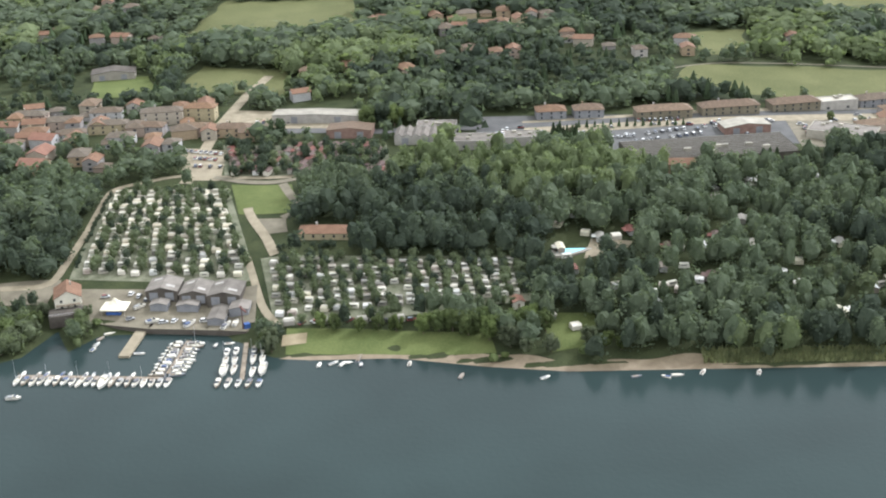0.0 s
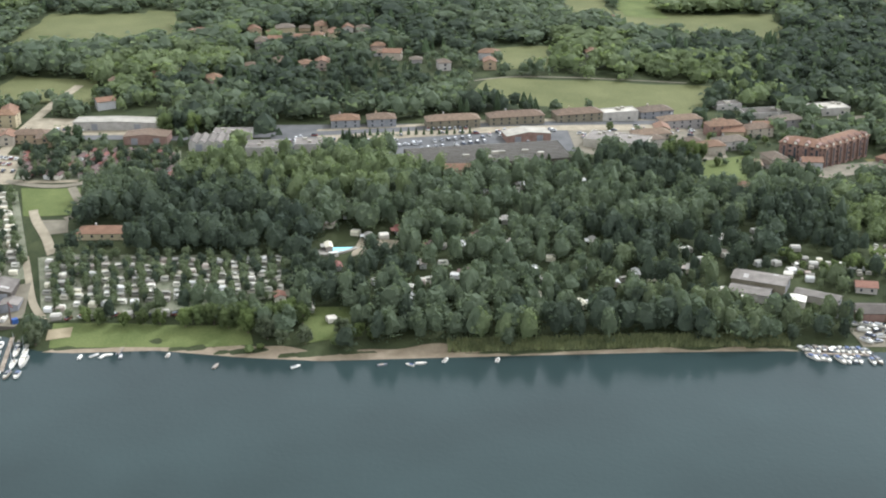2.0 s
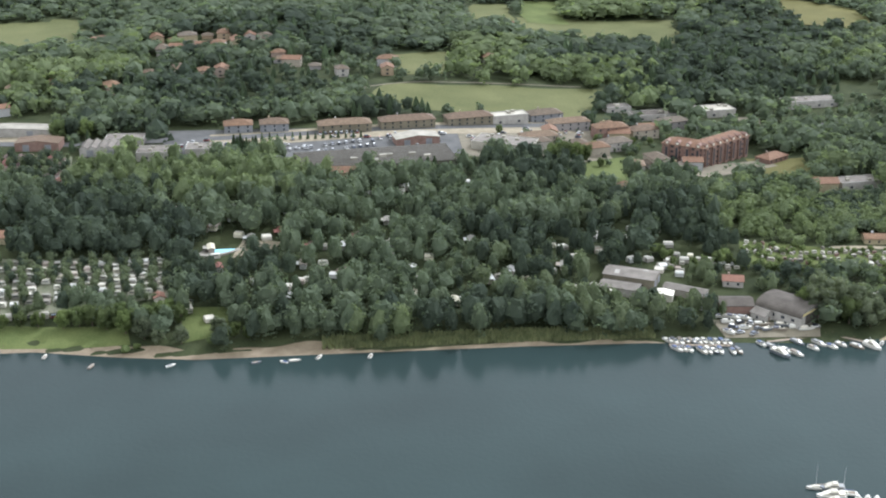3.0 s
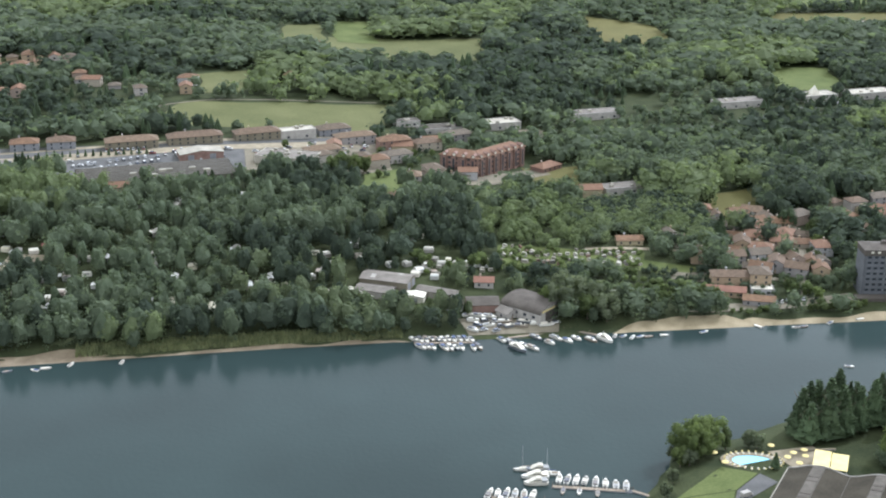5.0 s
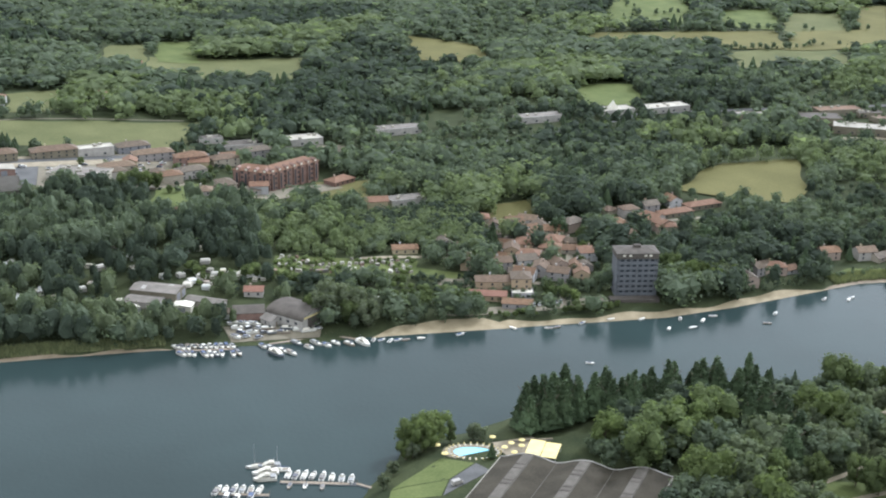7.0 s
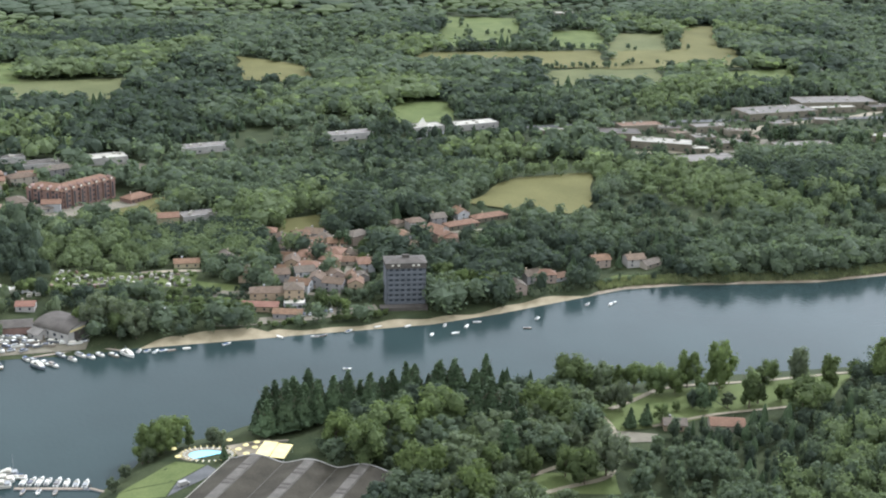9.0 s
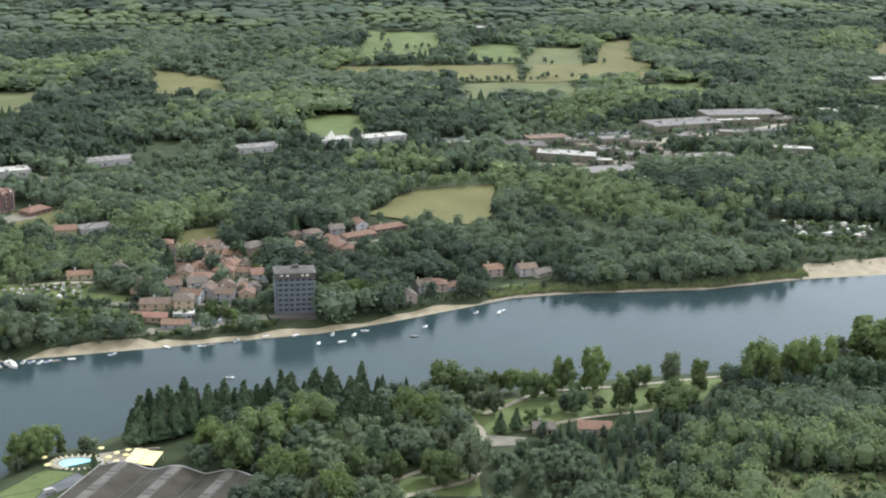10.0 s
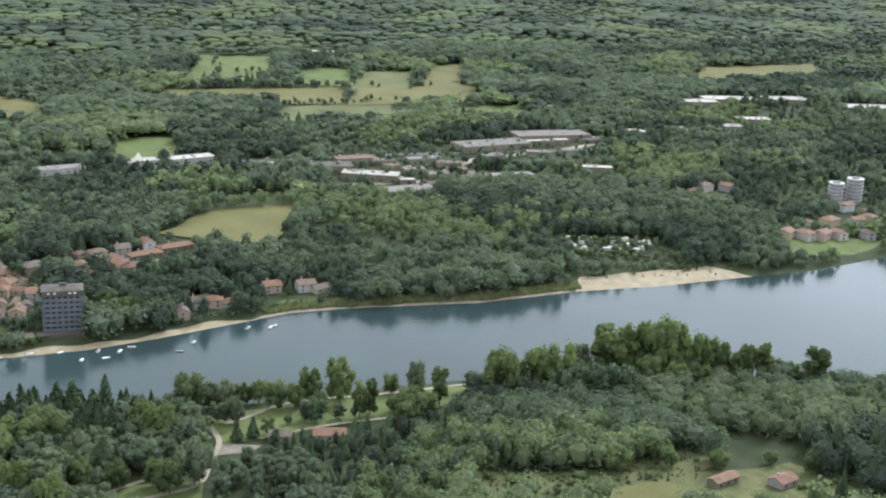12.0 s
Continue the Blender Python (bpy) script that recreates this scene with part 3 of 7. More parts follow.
WINDOW = window_mesh(1.1, 1.4, M_GLASS)
WINDOW_WIDE = window_mesh(1.8, 1.4, M_GLASS)


def house(name, w, l, floors, mats, label, rise=None, hip=False, m=None, chimney=True, category="house", floor_h=2.9, step=4.6, group="", roof_label="", back=True):
    wall_mat, roof_mat = mats
    h = floors * floor_h + 0.3
    rise = rise or w * 0.21
    top = root(name, m)
    bm = bmesh.new()
    if hip:
        box(bm, -w / 2, -l / 2, -1.2, w / 2, l / 2, h)
    else:
        prism(bm, [(-w / 2, -1.2), (w / 2, -1.2), (w / 2, h), (0, h + rise), (-w / 2, h)], -l / 2, l / 2)
    wall = part("wall", bm, wall_mat, top)
    roof = part("roof", roof_bm(w, l, h, rise, hip), roof_mat, top, roof_label)
    if chimney:
        bm = box_bm(w * 0.12, l * 0.15, h + rise * 0.3, w * 0.12 + 0.7, l * 0.15 + 0.9, h + rise + 0.8)
        box(bm, w * 0.12 - 0.1, l * 0.15 - 0.1, h + rise + 0.8, w * 0.12 + 0.8, l * 0.15 + 1.0, h + rise + 0.95)
        part("chimney", bm, M_WALL, roof)
    for k in range(floors):
        z = k * floor_h + 1.6
        n = max(1, int(w / step))
        for i in range(n):
            x = (i + 0.5) * w / n - w / 2
            shared("window", WINDOW, wall, pose(x, -l / 2, z))
        n = max(1, int(l / step))
        for i in range(n):
            y = (i + 0.5) * l / n - l / 2
            shared("window", WINDOW, wall, pose(-w / 2, y, z, 0, 0, 90))
            if back:
                shared("window", WINDOW, wall, pose(w / 2, y, z, 0, 0, 90))
    part("door", box_bm(-0.55, -l / 2 - 0.07, -0.1, 0.55, -l / 2 + 0.05, 2.1), M_WOOD, top, "wooden house door")
    return tagged(top, label, category, group)


def hall(name, w, l, h, rise, mats, label, m, ridges=1, skylights=0, category="warehouse", doors=2):
    """An industrial hall: its ridges run along y, side by side over the width."""
    wall_mat, roof_mat = mats
    top = root(name, m)
    bm = bmesh.new()
    bay = w / ridges
    prof = [(-w / 2, -1.5), (w / 2, -1.5), (w / 2, h)]
    for k in reversed(range(ridges)):
        x = -w / 2 + k * bay
        prof += [(x + bay / 2, h + rise), (x, h)]
    prism(bm, prof, -l / 2, l / 2)
    part("wall", bm, wall_mat, top)
    for k in range(ridges):
        x = -w / 2 + (k + 0.5) * bay
        bm = roof_bm(bay - 0.05, l, h, rise, False, over=0.02 if ridges > 1 else 0.4, thick=0.25)
        bmesh.ops.translate(bm, verts=bm.verts, vec=(x, 0, 0.02))
        roof = part("roof", bm, roof_mat, top)
        for j in range(skylights):
            y = (j + 0.5) * l / skylights - l / 2
            bm = bmesh.new()
            for side in (-1 if j % 2 else 1,):
                z = h + rise * 0.5
                ang = math.atan2(rise, bay / 2)
                c = Vector((x + side * bay / 4, y, z + 0.30))
                sx, sy = bay * 0.13, min(1.2, l / skylights * 0.3)
                vs = []
                for dx, dy in ((-1, -1), (1, -1), (1, 1), (-1, 1)):
                    vs.append(bm.verts.new(c + Vector((dx * sx, dy * sy, -side * dx * sx * math.tan(ang)))))
                bm.faces.new(vs)
            ret = bmesh.ops.extrude_face_region(bm, geom=list(bm.faces))
            bmesh.ops.translate(bm, verts=[v for v in ret["geom"] if isinstance(v, bmesh.types.BMVert)], vec=(0, 0, 0.12))
            part("skylight", bm, M_LIGHTGREY, roof)
    for k in range(doors):
        x = (k + 0.5) * w / doors - w / 2
        part("gate", box_bm(x - 2, -l / 2 - 0.12, 0, x + 2, -l / 2 + 0.05, min(4.2, h - 0.6)), M_GREY, top, "grey sliding gate")
    return tagged(top, label, category)


def flat_block(name, w, l, h, mats, label, m, category="building", boxes=3, windows=True, rng=None):
    """A flat-roofed block with a parapet, plant boxes on its roof and bands of windows."""
    wall_mat, roof_mat = mats
    rng = rng or random.Random(int(w * 7 + l))
    top = root(name, m)
    wall = part("wall", box_bm(-w / 2, -l / 2, -1.5, w / 2, l / 2, h), wall_mat, top)
    part("roof", box_bm(-w / 2 + 0.3, -l / 2 + 0.3, h - 0.1, w / 2 - 0.3, l / 2 - 0.3, h + 0.12), roof_mat, top)
    bm = bmesh.new()
    for q in ((-w / 2, -l / 2, w / 2, -l / 2 + 0.3), (-w / 2, l / 2 - 0.3, w / 2, l / 2), (-w / 2, -l / 2 + 0.3, -w / 2 + 0.3, l / 2 - 0.3), (w / 2 - 0.3, -l / 2 + 0.3, w / 2, l / 2 - 0.3)):
        box(bm, q[0], q[1], h, q[2], q[3], h + 0.5)
    part("parapet", bm, wall_mat, top)
    for k in range(boxes):
        x, y = rng.uniform(-0.38, 0.38) * w, rng.uniform(-0.35, 0.35) * l
        part("roof_unit", box_bm(x - 1.2, y - 0.9, h + 0.1, x + 1.2, y + 0.9, h + 1.4, bevel=0.1), M_WHITEROOF, top)
    if windows:
        for k in range(max(1, int(h / 3.4))):
            n = max(2, int(w / 9))
            for i in range(n):
                shared("window", WINDOW_WIDE, wall, pose((i + 0.5) * w / n - w / 2, -l / 2, 1.9 + 3.4 * k))
    return tagged(top, label, category)


# ---- caravans, cars and boats ----
def caravan(name, label, seed, paint=M_TRAILER, tents=0.8):
    rng = random.Random(seed)
    top = root(name)
    l, w = rng.uniform(5.2, 6.8), 2.3
    bm = bmesh.new()
    prism(bm, [(-l / 2, 0.1), (l / 2, 0.1), (l / 2 + 0.05, 1.4), (l / 2 - 0.45, 2.6), (-l / 2 + 0.4, 2.65), (-l / 2 - 0.05, 1.5)], -w / 2, w / 2)
    body = part("body", bm, paint, top)
    part("window", box_bm(-l * 0.3, -w / 2 - 0.03, 1.5, l * 0.25, w / 2 + 0.03, 1.95), M_GLASS, body)
    if rng.random() < tents:
        d = rng.uniform(2.2, 3.0)
        bm = bmesh.new()
        prism(bm, [(-d - w / 2, 0), (-w / 2 - 0.02, 0), (-w / 2 - 0.02, 2.75), (-d * 0.6 - w / 2, 2.7), (-d - w / 2, 2.1)], -l * 0.45, l * 0.45)
        bmesh.ops.rotate(bm, verts=bm.verts, cent=(0, 0, 0), matrix=Matrix.Rotation(math.pi / 2, 3, "Z"))
        part("awning", bm, M_CREAM, top, "cloth awning tent")
    return tagged(top, label, "caravan", "caravans on the camping pitches")


def cabin(name, label, seed, roof_mat):
    """A mobile home with a low gabled roof and a porch."""
    rng = random.Random(seed)
    top = root(name)
    l, w = rng.uniform(7.0, 9.0), 3.4
    bm = bmesh.new()
    prism(bm, [(-w / 2, 0.3), (w / 2, 0.3), (w / 2, 2.6), (0, 3.2), (-w / 2, 2.6)], -l / 2, l / 2)
    wall = part("wall", bm, M_CREAM, top)
    part("roof", roof_bm(w, l, 2.6, 0.6, False, 0.35, 0.12), roof_mat, top)
    for y in (-l * 0.25, l * 0.25):
        shared("window", WINDOW, wall, pose(-w / 2, y, 1.7, 0, 0, 90))
    bm = box_bm(-w / 2 - 2.4, -l * 0.3, 2.35, -w / 2 + 0.1, l * 0.3, 2.45)
    for y in (-l * 0.28, l * 0.28):
        tube(bm, (-w / 2 - 2.3, y, 0), (-w / 2 - 2.3, y, 2.35), 0.06, 0.06, 5)
    part("porch", bm, roof_mat, top)
    return tagged(top, label, "mobile home", "mobile homes in the camp")


def car(seed):
    rng = random.Random(seed)
    top = root("car")
    l, w, h = rng.uniform(3.9, 4.7), 1.75, rng.uniform(1.4, 1.7)
    bm = bmesh.new()
    prism(bm, [(-l / 2, 0.3), (l / 2, 0.3), (l / 2, 0.72), (l * 0.28, 0.92), (-l * 0.46, 0.95), (-l / 2, 0.8)], -w / 2, w / 2)
    body = part("body", bm, M_CAR, top)
    bm = bmesh.new()
    prism(bm, [(-l * 0.45, 0.93), (l * 0.27, 0.91), (l * 0.10, h - 0.08), (-l * 0.36, h - 0.06)], -w / 2 + 0.1, w / 2 - 0.1)
    part("glass", bm, M_GLASS, body)
    part("roof", box_bm(-l * 0.35, -w / 2 + 0.12, h - 0.09, l * 0.09, w / 2 - 0.12, h), M_CAR, body)
    wheel = part_mesh("wheel", tube(bmesh.new(), (0, -0.11, 0), (0, 0.11, 0), 0.32, 0.32, 10), M_RUBBER)
    for x in (-l * 0.3, l * 0.31):
        for y in (-w / 2 + 0.1, w / 2 - 0.1):
            shared("wheel", wheel, top, pose(x, y, 0.32))
    return tagged(top, "parked passenger car with dark windows", "car", "parked cars")


def hull_bm(l, w, h, bow=0.45):
    """A boat's hull, bow towards +x, open on top with a deck inset."""
    bm = bmesh.new()
    rings = []
    for s in np.linspace(-0.5, 0.5, 9):
        x = s * l
        k = 1.0 if s < 0.5 - bow else max(0.0, 1 - ((s - 0.5 + bow) / bow) ** 2.2)
        half = w / 2 * (0.9 + 0.1 * min(1, (s + 0.5) * 4)) * k + 0.02
        z = h * (0.82 + 0.25 * max(0, s))
        rings.append([bm.verts.new(p) for p in ((x, -half, z), (x - 0.04 * l * (s > 0.3), -half * 0.75, -0.25), (x - 0.04 * l * (s > 0.3), half * 0.75, -0.25), (x, half, z))])
    for a, b in zip(rings, rings[1:]):
        for i in range(3):
            bm.faces.new((a[i], b[i], b[i + 1], a[i + 1]))
        bm.faces.new((a[3], b[3], b[0], a[0]))
    bm.faces.new(rings[0])
    bm.faces.new(list(reversed(rings[-1])))
    return bm


def boat(kind, seed):
    rng = random.Random(seed)
    top = root("boat" if kind != "sail" else "sailing_boat")
    if kind == "motor":
        l, w = rng.uniform(5.8, 8.2), 2.4
        hull = part("hull", hull_bm(l, w, 1.0), M_HULL, top)
        bm = bmesh.new()
        prism(bm, [(-l * 0.05, 0.9), (l * 0.28, 0.95), (l * 0.20, 1.25), (l * 0.02, 1.65), (-l * 0.05, 1.65)], -w * 0.34, w * 0.34)
        part("cabin", bm, M_WHITE, top)
        bm = bmesh.new()
        prism(bm, [(l * 0.025, 1.50), (l * 0.17, 1.22), (l * 0.19, 1.27), (l * 0.04, 1.85), (l * 0.02, 1.85)], -w * 0.36, w * 0.36)
        part("windscreen", bm, M_GLASS, top)
        part("cockpit_cover", box_bm(-l * 0.42, -w * 0.38, 0.85, -l * 0.06, w * 0.38, 1.15 + 0.5 * rng.random(), bevel=0.12), M_COVER, top)
        part("outboard", box_bm(-l * 0.5 - 0.45, -0.25, 0.3, -l * 0.5, 0.25, 1.25, bevel=0.08), M_GREY, top)
        tagged(top, "white motor boat with cabin and cockpit cover", "boat")
    elif kind == "cruiser":
        l, w = rng.uniform(9.5, 12.0), 3.4
        part("hull", hull_bm(l, w, 1.5), M_HULL, top)
        bm = bmesh.new()
        prism(bm, [(-l * 0.22, 1.4), (l * 0.3, 1.5), (l * 0.2, 2.1), (l * 0.04, 2.7), (-l * 0.22, 2.7)], -w * 0.36, w * 0.36)
        cab = part("cabin", bm, M_WHITE, top)
        part("windscreen", box_bm(-l * 0.2, -w * 0.37, 2.05, l * 0.1, w * 0.37, 2.4), M_GLASS, cab)
        part("flybridge", box_bm(-l * 0.2, -w * 0.3, 2.7, l * 0.0, w * 0.3, 3.2, bevel=0.12), M_WHITE, top)
        part("cockpit_cover", box_bm(-l * 0.46, -w * 0.4, 1.3, -l * 0.23, w * 0.4, 2.2, bevel=0.15), M_COVER, top)
        part("radar_arch", tube(bmesh.new(), (-l * 0.16, 0, 3.2), (-l * 0.2, 0, 4.6), 0.08, 0.05, 5), M_METAL, top)
        tagged(top, "large white cabin cruiser with a flybridge", "boat")
    elif kind == "sail":
        l, w = rng.uniform(7.0, 9.0), 2.5
        part("hull", hull_bm(l, w, 1.0, 0.6), M_HULL, top)
        bm = bmesh.new()
        prism(bm, [(-l * 0.1, 0.9), (l * 0.24, 0.95), (l * 0.18, 1.3), (-l * 0.1, 1.4)], -w * 0.28, w * 0.28)
        part("cabin", bm, M_WHITE, top)
        mast = part("mast", tube(bmesh.new(), (l * 0.08, 0, 0.9), (l * 0.08, 0, l * 1.25), 0.09, 0.05, 6), M_METAL, top)
        part("boom", tube(bmesh.new(), (l * 0.08, 0, 1.9), (-l * 0.36, 0, 1.9), 0.16, 0.13, 6), M_COVER, mast, "furled sail on the boom")
        part("cockpit", box_bm(-l * 0.42, -w * 0.3, 0.78, -l * 0.14, w * 0.3, 0.95), M_WOOD, top)
        tagged(top, "white sailing boat with a bare mast", "sailing boat")
    else:
        l, w = rng.uniform(4.0, 5.2), 1.7
        part("hull", hull_bm(l, w, 0.65), M_HULL, top)
        part("cockpit_cover", box_bm(-l * 0.4, -w * 0.36, 0.5, l * 0.12, w * 0.36, 0.72, bevel=0.08), M_COVER, top)
        part("outboard", box_bm(-l * 0.5 - 0.3, -0.18, 0.2, -l * 0.5, 0.18, 0.95, bevel=0.05), M_GREY, top)
        tagged(top, "small open boat moored off the beach", "boat")
    return top


class Stock:
    """A few makes of one thing: the first of each is placed itself, then copies of it."""

    def __init__(self, makes):
        self.makes, self.used, self.turn = makes, set(), 0

    def put(self, m, which=None):
        k = self.turn % len(self.makes) if which is None else which
        self.turn += 1
        if k in self.used:
            return copy_thing(self.makes[k], m)
        self.used.add(k)
        self.makes[k].matrix_basis = m @ Matrix.Diagonal((*self.makes[k].scale, 1))
        return self.makes[k]


# ---- fields, lawns, beaches, roads ----
MEADOW = "mown yellow-green hay meadow"
patch("meadow", [(143, 838), (296, 792), (344, 891), (174, 892)], M_FIELD, MEADOW, "field", front=4)
patch("dry_meadow", [(380, 690), (420, 688), (428, 728), (388, 726)], M_DRYFIELD, "bare dry plot beside the brick hotel", "field", lift=0.12, front=16)
for k, corners in enumerate((
        ((-199, 1014), (-140, 1014), (-90, 1138), (-181, 1145)),
        ((-139, 1010), (-56, 1017), (-61, 1142), (-96, 1153)),
        ((-176, 870), (-100, 855), (-109, 920), (-170, 936)),
        ((261, 1096), (310, 1100), (318, 1210), (283, 1195)),
        ((303, 1042), (445, 1047), (461, 1134), (316, 1147)),
        ((188, 918), (222, 924), (233, 995), (190, 983)),
        ((998, 1143), (1084, 1145), (1151, 1265), (1084, 1276)),
        ((857, 1009), (984, 987), (1028, 1092), (889, 1078)))):
    patch("meadow", corners, M_FIELD, MEADOW, "field", lift=0.16 + 0.02 * k, front=12)
for k, corners in enumerate((
        ((-230, 860), (-190, 864), (-202, 916), (-245, 911)),
        ((266, 672), (296, 680), (311, 725), (281, 716)),
        ((321, 1123), (360, 1120), (375, 1229), (330, 1218)),
        ((829, 1232), (939, 1230), (1012, 1409), (920, 1439)),
        ((954, 1208), (1019, 1175), (1075, 1304), (1005, 1308)),
        ((1035, 969), (1116, 941), (1165, 1029), (1077, 1030)),
        ((655, 892), (709, 884), (734, 962), (680, 974)))):
    patch("meadow", corners, M_LAWN, "green pasture among woods", "field", lift=0.5 + 0.02 * k, front=12)
for k, corners in enumerate((
        ((472, 614), (504, 612), (526, 663), (492, 653)),
        ((753, 1144), (961, 1074), (1005, 1171), (801, 1203)),
        ((960, 1071), (1128, 1048), (1174, 1158), (1023, 1163)),
        ((1105, 1160), (1148, 1142), (1243, 1305), (1190, 1303)),
        ((570, 1102), (633, 1061), (651, 1157), (595, 1226)),
        ((622, 657), (697, 606), (748, 702), (686, 708)),
        ((1494, 1122), (1664, 1117), (1755, 1220), (1585, 1221)))):
    patch("dry_meadow", corners, M_DRYFIELD, "pale dry stubble field among hedges", "field", lift=0.9 + 0.02 * k, front=12)
clear((-138, 690), (-72, 680), (-64, 712), (-135, 722))
ribbon("road", [(-128, 708), (-108, 699), (-88, 695), (-73, 703)], 5, M_YARD, "pale sandy camp road beside the sports lawn", "road", lift=0.3)
ribbon("path", [(-88, 693), (-80, 669), (-72, 656), (-84, 647)], 5, M_YARD, "pale sandy path behind the sports lawn", "path", lift=0.33)
patch("sand_yard", [(-99, 651), (-81, 645), (-79, 629), (-93, 631)], M_YARD, "worn sandy yard beside the lodge", "ground", lift=0.2, wobble=1)
clear((-104, 657), (-67, 649), (-78, 625), (-98, 612))
patch("football_pitch", [(-117, 697), (-83, 691), (-75, 651), (-108, 657)], M_LAWN, "green sports lawn with worn edges", "lawn", wobble=0, front=26)
patch("beach_lawn", [(-73, 543), (18, 531), (20, 515), (-71, 524)], M_LAWN, "mown lawn above the narrow beach", "lawn", wobble=0.6)
patch("park_lawn", [(45, 541), (66, 541), (66, 517), (43, 511)], M_LAWN, "mown lawn among willows", "lawn", wobble=1)
patch("camp_ground", [(-182, 694), (-118, 692), (-91, 587), (-183, 594)], M_PARK, "worn camping ground with grass and gravel", "ground", wobble=0)
patch("camp_ground", [(-91, 606), (36, 592), (40, 552), (-78, 543)], M_PARK, "worn camping ground with grass and gravel", "ground", wobble=0)
patch("camp_ground", [(-130, 760), (-32, 748), (-27, 692), (-122, 706)], M_PARK, "worn camping ground with grass and gravel", "ground", wobble=0)
clear((-186, 584), (-88, 580), (-90, 600), (-184, 606))
patch("yard", [(-188, 586), (-90, 582), (-88, 551), (-172, 558)], M_YARD, "worn sandy boatyard quay", "ground", lift=0.3, wobble=0)
patch("freight_yard", [(206, 722), (300, 712), (300, 790), (209, 779)], M_YARD, "wide worn yard between town buildings", "ground", wobble=0, lift=0.12)
patch("yard", [(-216, 592), (-188, 592), (-187, 571), (-212, 574)], M_YARD, "sandy ground behind the clubhouse", "ground", lift=0.2)
patch("car_park", [(50, 780), (285, 800), (288, 776), (50, 752)], M_GRAVEL, "pale parking strip along the main road", "ground", wobble=0, lift=0.2)
patch("freight_yard", [(22, 738), (206, 726), (209, 779), (21, 793)], M_ASPHALT, "wide grey asphalt yard behind the market hall", "ground", wobble=0, lift=0.12)
clear((20, 724), (212, 716), (300, 800), (20, 800)), clear((205, 720), (345, 690), (366, 752), (280, 790))
patch("car_park", [(85, 735), (170, 760), (205, 748), (100, 722)], M_ASPHALT, "grey asphalt car park", "ground", wobble=0)
patch("car_park", [(-136, 828), (-48, 812), (-44, 776), (-128, 784)], M_GRAVEL, "pale gravel factory yard", "ground", wobble=0)
shore_strip("beach", -76, 140, -2, 7, M_MUD, "narrow brown beach of wet sand", 0.10)
shore_strip("beach", 130, 268, -2, 3, M_MUD, "thin strip of wet sand below the reeds", 0.10)
shore_strip("beach", 364, 442, -2, 11, M_SAND, "broad pale sand beach along the lake", 0.18)
shore_strip("beach", 420, 634, -2, 5.5, M_SAND, "broad pale sand beach along the lake", 0.12)
shore_strip("beach", 620, 700, -2, 3.5, M_MUD, "narrow brown beach below the gardens", 0.10)
shore_strip("beach", 690, 856, -2, 3, M_MUD, "thin strip of wet sand below the reeds", 0.10)
shore_strip("beach", 852, 995, -2, 24, M_SAND, "broad pale sand spit", 0.12)
ribbon("road", [(-230, 585), (-190, 588), (-184, 640), (-183, 695), (-150, 712), (-70, 700), (-20, 720)], 4, M_GRAVEL, "pale gravel camp road", "road")
ribbon("road", [(-330, 815), (-200, 800), (-125, 786), (-40, 772), (60, 772), (200, 782), (330, 800), (420, 790), (560, 800), (700, 860), (900, 840), (1150, 800)], 9, M_ASPHALT, "grey asphalt main road", "road")
ribbon("road", [(-143, 700), (-140, 745), (-138, 790), (-128, 860), (-118, 905)], 7, M_GRAVEL, "pale town street", "road")
ribbon("path", [(136, 852), (142, 868), (160, 886), (190, 897), (250, 899), (320, 898)], 2.0, M_YARD, "pale dirt track along the meadow", "path")
ribbon("path", [(-98, 609), (-94, 594), (-90, 578), (-85, 559), (-77, 545)], 3.6, M_GRAVEL, "pale gravel lane between the camps", "road")
ribbon("path", [(-84, 607), (-91, 629), (-101, 652), (-104, 664)], 5, M_GRAVEL, "pale gravel path", "road")

clear((655, 716), (748, 704), (766, 738), (693, 748))

clear((105, 494), (262, 484), (262, 494), (105, 504)), clear((376, 508), (432, 486), (446, 530), (392, 550))

